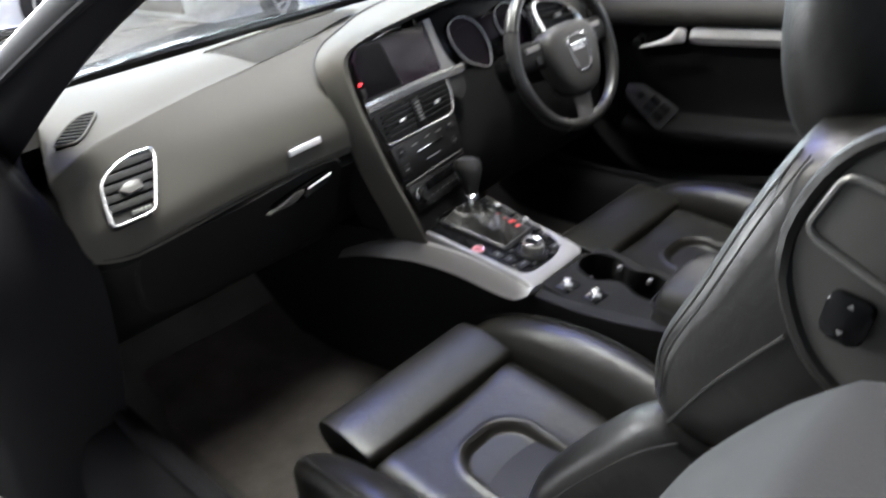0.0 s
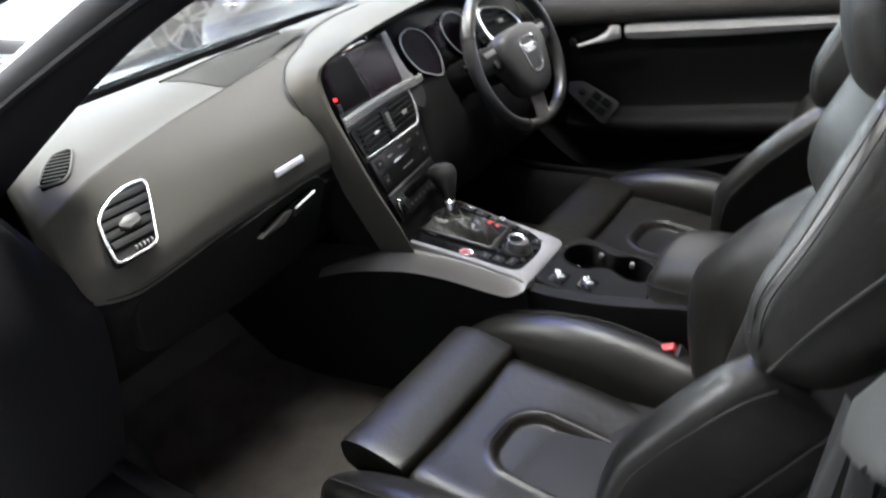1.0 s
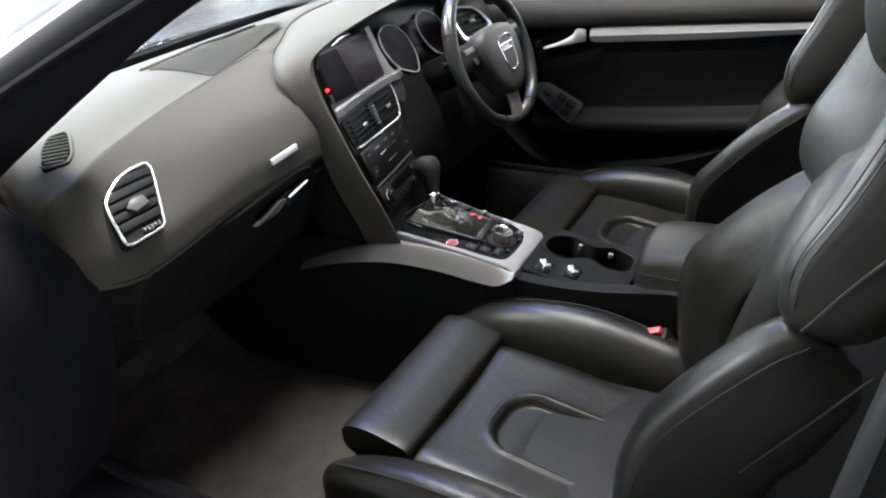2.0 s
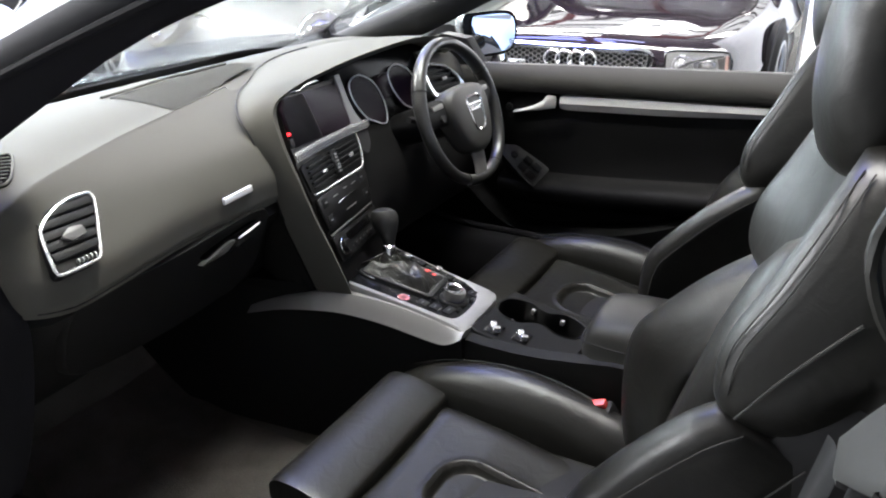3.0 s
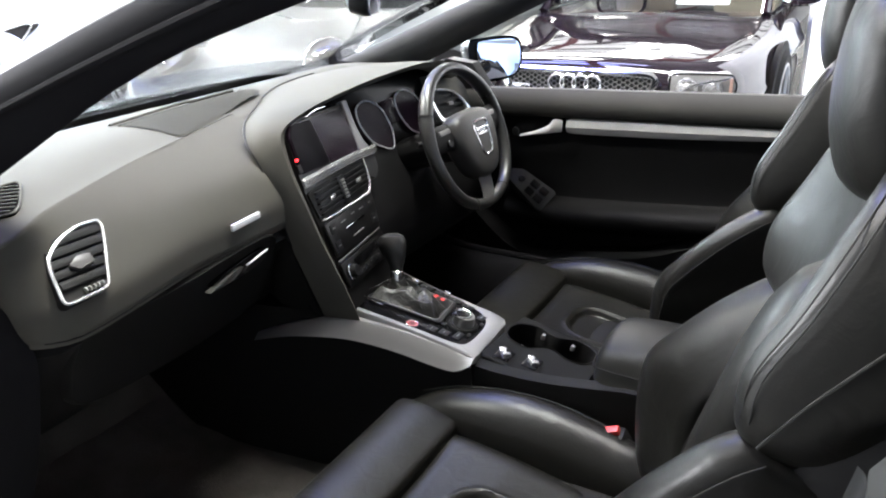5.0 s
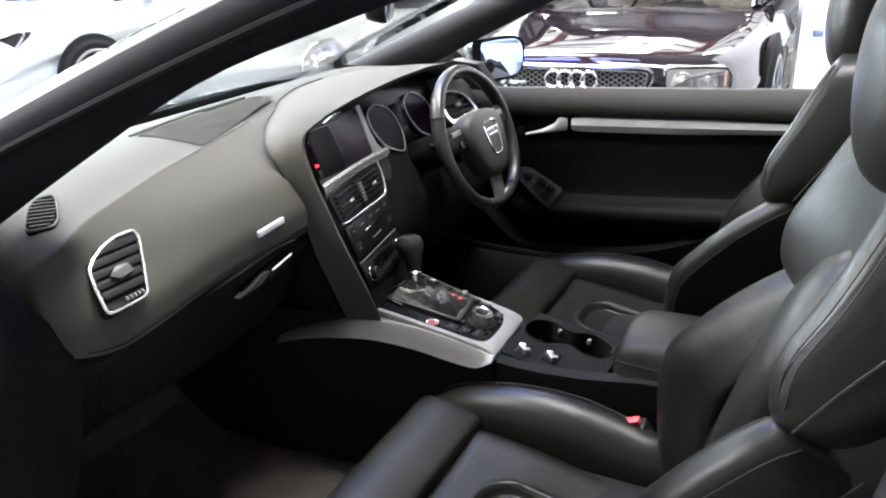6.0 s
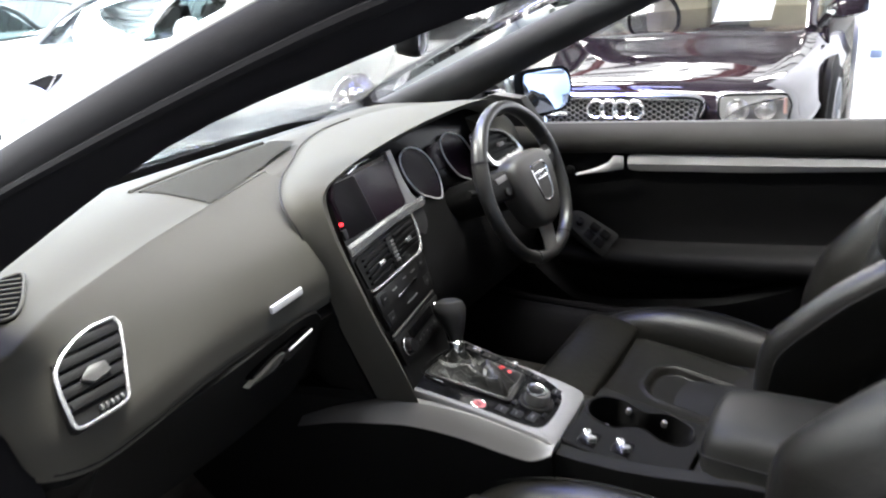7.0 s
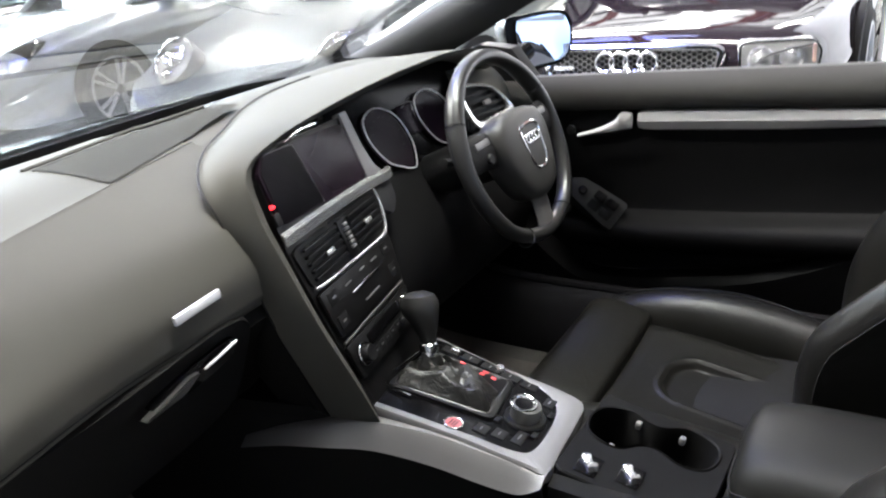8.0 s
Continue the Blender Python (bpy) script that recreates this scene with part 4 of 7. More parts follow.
for k, (f, lift) in enumerate(((0.16, 0.012), (0.40, 0.010), (0.62, 0.006), (0.80, 0.003))):
    ring = []
    for i, p in enumerate(low):
        q = p.lerp(topc, f) + Vector((0, 0, lift * (1.2 if i in (4, 5, 6, 7, 8) else 0.3) + 0.010 * math.sin(i * 2.1 + k * 2.6)))
        ring.append(q)
    rings.append(ring)
rings.append([topc + Vector((0.011 * math.cos(a), 0.011 * math.sin(a), 0)) for a in [radians(120 - 36 * k) for k in range(10)]])
cols = [cr([r[i] for r in rings], 3) for i in range(10)]
loft(bm, [cr([c[k] for c in cols], 3, True) for k in range(len(cols[0]))])
part("gaiter", bm, GAITER, lever, "creased black leather gaiter")
bm = B()
tube(bm, rounded(rim_pts, 3, 0.2), 0.0013, 6, True)
part("gaiter_frame", bm, DARK_TRIM, lever, "thin grey frame round gaiter")
axis = Vector((0.016, 0.012, 0.06)).normalized()
LF = plane_frame(topc, axis, up=(0, 1, 0))
bm = B()
lathe(bm, [(0.0125, -0.004), (0.0145, 0.006), (0.0145, 0.014), (0.012, 0.017), (0.0, 0.017)], 20, LF)
part("neck_ring", bm, CHROME, lever)
bm = B()
prof = [(0.0085, 0.015, 0, 0), (0.0095, 0.024, 0, 0), (0.013, 0.038, 0, 0.001), (0.0165, 0.052, 0, 0.003), (0.0205, 0.066, 0, 0.006), (0.0215, 0.078, 0, 0.008), (0.018, 0.089, 0, 0.008), (0.009, 0.095, 0, 0.007), (0.001, 0.096, 0, 0.007)]
loft(bm, [[(r * 1.28 * math.cos(a), dy + r * 1.45 * math.sin(a), z) for a in [k * math.tau / 20 for k in range(20)]] for r, z, _, dy in prof], m=LF)
part("knob", bm, KNOB, lever, "black leather lever knob")
for k in range(5):
    bm = B()
    box(bm, (0, 0, 0), (0.006, 0.008, 0.0012), 0.0004, con_frame(0.040 + 0.0012 * k, 0.004 - 0.019 * k, 0.0105))
    part("gate_letter_bar", bm, RED_MARK, gate)
    bm = B()
    box(bm, (0, 0, 0), (0.004, 0.009, 0.0012), 0.0004, con_frame(0.048 + 0.0012 * k, 0.002 - 0.019 * k, 0.0105))
    part("gate_letter_bar", bm, RED_MARK if k % 2 else WHITE_MARK, gate)

# ---- car: steering wheel ----
wheel = thing("steering_wheel", "black leather three-spoke steering wheel with silver-outlined hub", "steering wheel", at=(0.37, 0.03, 0.845))
tilt = 20.0
WF = plane_frame((0.374, 0.034, 0.842), (0.0, -math.cos(radians(tilt)), math.sin(radians(tilt))))
WH = WF @ pose(0.004, -0.009, 0.014)
R = 0.1675
bm = B()
rim = []
N = 64
for k in range(N):
    a = k * math.tau / N
    thick = 0.0142 + 0.0022 * math.exp(-((math.cos(a - radians(30)) - 1) * 14) ** 2) + 0.0022 * math.exp(-((math.cos(a - radians(150)) - 1) * 14) ** 2)
    flat_bottom = 1 - 0.035 * max(0, -math.sin(a) - 0.75) * 4
    rim.append([(math.cos(a) * (R * flat_bottom + thick * 0.92 * math.cos(b)), math.sin(a) * (R * flat_bottom + thick * 0.92 * math.cos(b)), thick * 1.08 * math.sin(b)) for b in [j * math.tau / 12 for j in range(12)]])
vs = [[bm.verts.new(WF @ Vector(p)) for p in r] for r in rim]
for i in range(N):
    for j in range(12):
        bm.faces.new((vs[i][j], vs[(i + 1) % N][j], vs[(i + 1) % N][(j + 1) % 12], vs[i][(j + 1) % 12]))
part("rim", bm, WHEEL_LEATHER, wheel, "worn black leather rim")
for a in (-62, -118, 28, 152):
    bm = B()
    c = Vector((math.cos(radians(a)), math.sin(radians(a)), 0))
    t = Vector((-c.y, c.x, 0))
    tube(bm, [c * (R + 0.0172 * math.cos(b)) + Vector((0, 0, 0.0178 * math.sin(b))) for b in [j * math.tau / 16 for j in range(16)]], 0.0011, 5, True, m=WF)
    part("rim_seam", bm, THREAD, wheel)
# hub
bm = B()
hub = [(-0.070, 0.060), (0.0, 0.070), (0.070, 0.060), (0.086, 0.024), (0.076, -0.025), (0.050, -0.074), (0.0, -0.090), (-0.050, -0.074), (-0.076, -0.025), (-0.086, 0.024)]
secs = []
for s, z in ((0.80, -0.045), (1.0, -0.030), (1.04, -0.005), (1.0, 0.010), (0.88, 0.019), (0.55, 0.024), (0.08, 0.0255)):
    secs.append([(x * s, y * s, z) for x, y in hub])
smooth_loft(bm, secs, 3, 3, True, WH)
hub_ob = part("hub_pad", bm, HUB, wheel, "matt black airbag pad")
bm = B()
shield = cr([(-0.030, 0.036, 0), (0.0, 0.041, 0), (0.030, 0.036, 0), (0.031, 0.010, 0), (0.022, -0.032, 0), (0.0, -0.040, 0), (-0.022, -0.032, 0), (-0.031, 0.010, 0)], 4, True)
tube(bm, shield, 0.0028, 8, True, m=WH @ pose(0, 0, 0.0245))
part("shield_frame", bm, CHROME, hub_ob, "silver shield outline")
for k in range(4):
    bm = B()
    tube(bm, ring_pts(-0.0165 + 0.011 * k, 0.016, 0.0078, 0.0078, 18), 0.0011, 6, True, m=WH @ pose(0, 0, 0.0262))
    part("emblem_ring", bm, CHROME, hub_ob)
# spokes
for sgn in (-1, 1):
    bm = B()
    smooth_loft(bm, [[(sgn * x, y + 0.022, z - 0.006), (sgn * x, y + 0.022, z + 0.003), (sgn * x, y, z + 0.008), (sgn * x, y - 0.030, z + 0.003), (sgn * x, y - 0.030, z - 0.007)]
                     for x, y, z in ((0.055, 0.016, 0.004), (0.09, 0.022, 0.006), (0.125, 0.026, 0.004), (0.168, 0.026, 0.0))], 2, 3, True, WF)
    part("spoke", bm, PLASTIC, wheel)
    bm = B()
    box(bm, (sgn * 0.112, 0.034, 0.010), (0.046, 0.012, 0.008), 0.003, WF)
    part("spoke_trim", bm, SATIN, wheel, "silver spoke insert")
    bm = B()
    lathe(bm, [(0.009, 0), (0.0095, 0.006), (0.008, 0.008), (0.0, 0.008)], 16, WF @ pose(sgn * 0.106, 0.006, 0.008))
    part("thumb_control", bm, PANEL, wheel)
bm = B()
smooth_loft(bm, [[(-w, y, z - 0.006), (-w, y, z + 0.003), (0, y, z + 0.006), (w, y, z + 0.003), (w, y, z - 0.006)] for y, w, z in ((-0.062, 0.030, 0.012), (-0.10, 0.024, 0.010), (-0.135, 0.023, 0.006), (-0.168, 0.026, 0.0))], 2, 3, True, WF)
part("lower_spoke", bm, SATIN, wheel, "silver lower spoke")
bm = B()
smooth_loft(bm, [[(0.045 * math.cos(a) * s, 0.04 * math.sin(a) * s, z) for a in [k * math.tau / 10 for k in range(10)]] for s, z in ((1.0, -0.03), (1.15, -0.06), (1.1, -0.12), (1.0, -0.20))], 2, 3, True, WF)
part("column_shroud", bm, PLASTIC, wheel)
for sgn, l in ((-1, 0.13), (1, 0.13)):
    bm = B()
    tube(bm, cr([(sgn * 0.04, 0.012, -0.075), (sgn * 0.09, 0.02, -0.07), (sgn * l, 0.028, -0.062)], 4), [0.006] * 5 + [0.008] * 4, 8, m=WF)
    part("stalk", bm, PLASTIC, wheel)

# driver side vent with its silver sweep
dvent = thing("air_vent", "silver-framed air vent beside the steering wheel", "air vent", at=(0.56, 0.17, 0.88))
DV = plane_frame((0.565, 0.168, 0.878), (-0.10, -0.93, 0.35))
outl = cr([(-0.105, 0.050, 0), (-0.045, 0.046, 0), (0.008, 0.024, 0), (0.044, -0.022, 0), (0.034, -0.036, 0), (-0.02, -0.040, 0), (-0.085, -0.042, 0), (-0.108, 0.0, 0)], 4, True)
hole = [Vector((-0.034 + (p.x + 0.034) * 0.80, 0.009 + (p.y - 0.006) * 0.74, 0)) for p in outl]
bm = B()
loft(bm, [[Vector((p.x, p.y, z)) for p in ring] for ring, z in ((outl, -0.02), (outl, 0.003), ([p.lerp(q, 0.2) for p, q in zip(outl, hole)], 0.007), ([p.lerp(q, 0.85) for p, q in zip(outl, hole)], 0.005), (hole, -0.012))], True, False, DV)
part("vent_frame", bm, CHROME_SOFT, dvent, "satin silver surround")
bm = B()
slab(bm, hole, -0.02, -0.009, 0, DV)
part("vent_back", bm, PLASTIC, dvent)
for k in range(4):
    yv = 0.028 - 0.0150 * k
    cut = [p.x for p in hole if abs(p.y - yv) < 0.009]
    bm = B()
    box(bm, ((min(cut) + max(cut)) / 2, yv, -0.004), (max(cut) - min(cut) - 0.003, 0.006, 0.006), 0.0012, DV)
    part("slat", bm, VENT, dvent)
bm = B()
box(bm, (-0.03, 0.004, 0.001), (0.022, 0.009, 0.007), 0.002, DV)
part("vent_tab", bm, TAB, dvent)

# ---- car: front seats ----
def seat(cx, side, oy, oz, label):
    """A sports seat. Local x counts from the middle towards the door; side is -1 or 1."""
    base = Matrix.Translation((cx, oy, oz)) @ Matrix.Diagonal((side, 1, 1, 1))
    ob = thing("front_seat", label, "car seat", group="front seats", at=(cx, oy - 0.35, 0.25))

    def add_part(name, bm, mat, lab="", parent=None, angle=38):
        bm.transform(base)
        return part(name, bm, mat, parent or ob, lab, angle)

    # cushion middle with the sunken U-shaped insert
    spine = ((-0.195, 0.450), (-0.25, 0.450), (-0.35, 0.438), (-0.48, 0.414), (-0.60, 0.394), (-0.69, 0.390))

    def cushion_z(x, y):
        for (y0, z0), (y1, z1) in zip(spine, spine[1:]):
            if y >= y1:
                z = z0 + (z1 - z0) * (y - y0) / (y1 - y0)
                break
        else:
            z = spine[-1][1]
        z += -0.012 + 0.008 * min(1.0, abs(x) / 0.135) ** 2 - 60.0 * max(0.0, abs(x) - 0.14) ** 2.5
        d = insert_distance(x, y)
        k = min(1.0, max(0.0, -d / 0.007))
        return z - 0.014 * k * k * (3 - 2 * k) + 0.0028 * math.exp(-((d - 0.007) / 0.006) ** 2) - 0.003 * math.exp(-(d / 0.004) ** 2)

    def insert_distance(x, y):
        qx, qy, r = abs(x - 0.007) - 0.068 + 0.054, y + 0.302 + 0.054, 0.054
        return math.hypot(max(qx, 0.0), max(qy, 0.0)) + min(max(qx, qy), 0.0) - r

    nx, ny = 97, 137
    xs = [-0.178 + 0.356 * k / (nx - 1) for k in range(nx)]
    ys = [-0.200 - 0.48 * k / (ny - 1) for k in range(ny)]
    outer, inner = B(), B()
    for bm, inside in ((outer, False), (inner, True)):
        verts = {}

        def corner(a, b):
            if (a, b) not in verts:
                verts[a, b] = bm.verts.new((xs[a], ys[b], cushion_z(xs[a], ys[b])))
            return verts[a, b]

        for a in range(nx - 1):
            for b in range(ny - 1):
                if (insert_distance((xs[a] + xs[a + 1]) / 2, (ys[b] + ys[b + 1]) / 2) < 0) == inside:
                    bm.faces.new((corner(a, b), corner(a, b + 1), corner(a + 1, b + 1), corner(a + 1, b)))
    rim = [(a, 0) for a in range(nx)] + [(nx - 1, b) for b in range(1, ny)] + [(a, ny - 1) for a in range(nx - 2, -1, -1)] + [(0, b) for b in range(ny - 2, 0, -1)]
    top_rim = [outer.verts.new((xs[a], ys[b], cushion_z(xs[a], ys[b]) - 0.001)) for a, b in rim]
    low_rim = [outer.verts.new((xs[a], ys[b], 0.33)) for a, b in rim]
    for k in range(len(rim)):
        q = (k + 1) % len(rim)
        outer.faces.new((top_rim[k], top_rim[q], low_rim[q], low_rim[k]))
    outer.faces.new(low_rim)
    cushion = add_part("cushion", outer, LEATHER, "black leather seat cushion")
    add_part("seat_insert", inner, LEATHER, "sunken stitched U-shaped insert", cushion, 60)
    # thigh support
    bm = B()
    sec = []
    for x, d in ((-0.172, -0.010), (-0.166, 0.0), (-0.10, 0.002), (0.0, 0.0), (0.10, 0.002), (0.166, 0.0), (0.172, -0.010)):
        k = 1 if abs(x) < 0.17 else 0.86
        cy0, cz0 = -0.155, 0.45
        pr = [(-0.226, 0.440), (-0.2255, 0.458), (-0.216, 0.467), (-0.175, 0.479), (-0.145, 0.4835), (-0.118, 0.4830), (-0.102, 0.477), (-0.094, 0.462), (-0.100, 0.43), (-0.15, 0.41), (-0.22, 0.415)]
        sec.append([(x, cy0 + (y - cy0) * k, cz0 + (z - cz0) * k) for y, z in pr])
    smooth_loft(bm, sec, 3, 3)
    add_part("thigh_support", bm, LEATHER, "sliding leather thigh support")
    # cushion side bolsters
    for s in (-1, 1):
        bm = B()
        sec = []
        for y, x, w, z, h in ((-0.085, 0.212, 0.020, 0.415, 0.03), (-0.10, 0.222, 0.038, 0.440, 0.06), (-0.17, 0.230, 0.050, 0.478, 0.09), (-0.28, 0.236, 0.058, 0.502, 0.11),
                              (-0.40, 0.238, 0.060, 0.500, 0.12), (-0.52, 0.232, 0.055, 0.478, 0.11), (-0.62, 0.222, 0.045, 0.45, 0.09)):
            if s > 0:
                z -= 0.012
            sec.append([(s * (x - w), y, z - h), (s * (x - w * 1.05), y, z - h * 0.35), (s * (x - w * 0.55), y, z - h * 0.03), (s * (x + w * 0.1), y, z + 0.004), (s * (x + w * 0.48), y, z - h * 0.2), (s * (x + w * 0.52), y, z - h * 0.7), (s * (x + w * 0.45), y, z - h * 1.3)])
        smooth_loft(bm, sec, 3, 4)
        bol = add_part("cushion_bolster", bm, LEATHER, "rounded leather cushion bolster")
        bm = B()
        tube(bm, cr([(s * 0.230, -0.12, 0.468 - (0.012 if s > 0 else 0)), (s * 0.243, -0.2, 0.492 - (0.012 if s > 0 else 0)), (s * 0.250, -0.30, 0.505 - (0.012 if s > 0 else 0)), (s * 0.251, -0.40, 0.503 - (0.012 if s > 0 else 0)), (s * 0.243, -0.52, 0.481 - (0.012 if s > 0 else 0))], 5), 0.0013, 5)
        add_part("seam", bm, THREAD, "", bol)
    # seat base and side trim
    bm = B()
    box(bm, (0.0, -0.38, 0.33), (0.44, 0.50, 0.16), 0.03)
    add_part("seat_base", bm, PLASTIC, "black plastic seat base")
    bm = B()
    loft(bm, [[(x, y, z - 0.07), (x + 0.008, y, z - 0.03), (x, y, z)] for x, y, z in ((0.262, -0.15, 0.40), (0.268, -0.30, 0.405), (0.268, -0.5, 0.40), (0.262, -0.64, 0.42))] , closed=True)
    add_part("side_trim", bm, PANEL)
    for s in (-1, 1):
        bm = B()
        box(bm, (s * 0.19, -0.36, 0.245), (0.03, 0.58, 0.03), 0.006)
        add_part("seat_rail", bm, PAINT_SILVER)
    skew = lambda x: 0.0165 - 0.0825 * x
    # lower core of the backrest between and behind the bolsters
    bm = B()
    sec = []
    for z, w, yf, yr in ((0.36, 0.170, -0.64, -0.80), (0.50, 0.186, -0.665, -0.85), (0.64, 0.200, -0.70, -0.89), (0.76, 0.211, -0.745, -0.92), (0.84, 0.216, -0.785, -0.935), (0.90, 0.214, -0.83, -0.94)):
        half = [(w - 0.01, yr + 0.015), (w + 0.002, yr + 0.05), (w + 0.003, (yf + yr) / 2), (w, yf - 0.03), (w - 0.02, yf), (w * 0.5, yf - 0.01), (0, yf - 0.012)]
        sec.append([(x, y, z) for x, y in half] + [(-x, y, z) for x, y in half[-2::-1]] + [(0, yr, z)])
    smooth_loft(bm, sec, 2, 3)
    add_part("lower_back", bm, PLASTIC, "black lower backrest side cover")
    bm = B()
    tube(bm, cr([(0.2235, -0.715, 0.656), (0.2225, -0.774, 0.742), (0.2220, -0.823, 0.815)], 5), 0.0011, 5)
    add_part("side_seam", bm, THREAD, "", ob)
    # upper backrest: shoulders and rounded wings round a hollow middle
    bm = B()
    sec = []
    for z, w, yf, yc, yr, lean in ((0.790, 0.165, -0.800, -0.800, -0.87, 0.0), (0.818, 0.200, -0.762, -0.782, -0.90, 0.03), (0.842, 0.218, -0.740, -0.776, -0.91, 0.06), (0.872, 0.224, -0.732, -0.780, -0.92, 0.05), (0.92, 0.223, -0.739, -0.792, -0.93, 0.02),
                                   (0.98, 0.217, -0.768, -0.810, -0.94, 0.0), (1.04, 0.202, -0.795, -0.822, -0.945, 0.0), (1.082, 0.178, -0.817, -0.832, -0.94, 0.0), (1.102, 0.12, -0.835, -0.842, -0.92, 0.0), (1.108, 0.06, -0.85, -0.852, -0.90, 0.0)):
        half = [(w - 0.012, yr + 0.02, lean), (w + 0.001, yr + 0.055, lean), (w + 0.004, (yf + yr) / 2, lean * 0.6), (w + 0.002, yf - 0.05, lean * 0.2), (w - 0.006, yf - 0.016, 0), (w - 0.024, yf, 0), (w - 0.052, yf - 0.006, 0), (w * 0.56, yf * 0.45 + yc * 0.55, 0), (w * 0.28, yc + 0.002, 0), (0, yc, 0)]
        ring = [(x, y, z + d) for x, y, d in half] + [(-x, y, z + d) for x, y, d in half[-2::-1]] + [(0, yr, z + lean)]
        sec.append([(x, y + skew(x), zz) for x, y, zz in ring])
    smooth_loft(bm, sec, 3, 4)
    backrest = add_part("backrest", bm, LEATHER, "black leather backrest with rounded wings", angle=75)
    # lower back bolsters
    for s in (-1, 1):
        bm = B()
        sec = []
        ridge = ((-0.560, 0.430), (-0.545, 0.50), (-0.541, 0.60), (-0.552, 0.67), (-0.584, 0.715), (-0.645, 0.780), (-0.702, 0.828), (-0.735, 0.848)) if s < 0 else \
                ((-0.575, 0.430), (-0.565, 0.50), (-0.572, 0.60), (-0.598, 0.68), (-0.630, 0.730), (-0.668, 0.778), (-0.712, 0.826), (-0.742, 0.846))
        for k, (y, z) in enumerate(ridge):
            g = (0.8, 0.95, 1, 1, 1, 1, 0.92, 0.72)[k]
            x, w = 0.194, 0.044 * g
            e = -0.02 if k < 6 else -0.035
            sec.append([(s * (x + w * 0.35), y - 0.13, z - 0.06), (s * (x + w * 0.78), y - 0.055, z - 0.026), (s * (x + w * 0.92), y - 0.020, z - 0.006), (s * (x + w * 0.25), y, z + 0.003), (s * (x - w * 0.6), y - 0.018, z),
                        (s * (x - w * 1.3), y - 0.062, z - 0.008), (s * (x - w * 1.75), y - 0.105, z + e), (s * x, y - 0.15, z - 0.04)])
        smooth_loft(bm, sec, 3, 4)
        bol = add_part("back_bolster", bm, LEATHER, "glossy worn leather side bolster", angle=70)
        bm = B()
        tube(bm, cr([(s * (0.194 + 0.0425 * g), y - 0.026, z - 0.010) for (y, z), g in zip(ridge[1:8], (0.95, 1, 1, 1, 1, 0.92, 0.72))], 5), 0.0011, 5)
        add_part("seam", bm, THREAD, "", bol)
    # lumbar pad with its arched top, proud of the hollow
    bm = B()
    outl = cr([(-0.080, 0.47, 0), (-0.082, 0.70, 0), (-0.078, 0.825, 0), (-0.062, 0.905, 0), (-0.030, 0.948, 0), (0, 0.957, 0), (0.030, 0.948, 0), (0.062, 0.905, 0), (0.078, 0.825, 0), (0.082, 0.70, 0), (0.080, 0.47, 0)], 4, True)

    def yb(z):
        for (z0, y0), (z1, y1) in zip(((0.40, -0.625), (0.64, -0.665), (0.72, -0.690), (0.81, -0.716), (0.88, -0.742)), ((0.64, -0.665), (0.72, -0.690), (0.81, -0.716), (0.88, -0.742), (1.0, -0.796))):
            if z <= z1:
                return y0 + (y1 - y0) * (z - z0) / (z1 - z0)
        return -0.775

    rows_ = []
    for f, dd in ((1.0, -0.085), (1.0, -0.046), (0.96, -0.022), (0.86, -0.006), (0.65, 0.003), (0.33, 0.006)):
        ring = []
        for p in outl:
            z = 0.66 + (p[1] - 0.66) * (1 - (1 - f) * 0.45)
            ring.append(bm.verts.new((p[0] * f, yb(z) + dd + 0.012, z)))
        rows_.append(ring)
    n = len(outl)
    for a, b in zip(rows_, rows_[1:]):
        for i in range(n):
            bm.faces.new((a[i], a[(i + 1) % n], b[(i + 1) % n], b[i]))
    bm.faces.new(rows_[-1])
    bm.faces.new(rows_[0][::-1])
    add_part("lumbar_pad", bm, LEATHER, "arched lumbar pad", backrest, 75)
    # double stitch along the wing edge
    for s in (-1, 1):
        edge = [(0.207, -0.746, 0.835), (0.2155, -0.7415, 0.872), (0.2175, -0.748, 0.92), (0.2145, -0.777, 0.98), (0.2015, -0.804, 1.04), (0.171, -0.826, 1.083)]
        for dx, dy, r in ((0.0036, -0.0052, 0.0009), (-0.0045, 0.0032, 0.0009)):
            bm = B()
            tube(bm, cr([(s * (x + dx), y + dy + skew(s * x), z) for x, y, z in edge[1:]], 6), r, 5)
            add_part("stitching", bm, THREAD, "", backrest)
        bm = B()
        tube(bm, cr([(s * 0.2250, -0.758, 0.853), (s * 0.2285, -0.79, 0.905), (s * 0.2275, -0.816, 0.940), (s * 0.2245, -0.842, 0.972)], 5), 0.0016, 5)
        add_part("side_seam", bm, THREAD, "", backrest)
    # headrest
    bm = B()
    sec = []
    for z, w, d, y in ((1.045, 0.060, 0.030, -0.835), (1.052, 0.100, 0.046, -0.832), (1.075, 0.126, 0.057, -0.828), (1.12, 0.138, 0.061, -0.823), (1.17, 0.136, 0.060, -0.822), (1.215, 0.124, 0.055, -0.824), (1.245, 0.095, 0.042, -0.828), (1.256, 0.050, 0.022, -0.832)):
        sec.append([(w * math.copysign(abs(math.cos(a)) ** 0.75, math.cos(a)), y + d * math.copysign(abs(math.sin(a)) ** 0.8, math.sin(a)), z) for a in [k * math.tau / 14 for k in range(14)]])
    smooth_loft(bm, sec, 2, 4)
    add_part("headrest", bm, LEATHER, "rounded black leather headrest")
    for s in (-1, 1):
        bm = B()
        tube(bm, [(s * 0.05, -0.845, 1.02), (s * 0.05, -0.84, 1.06)], 0.006, 8)
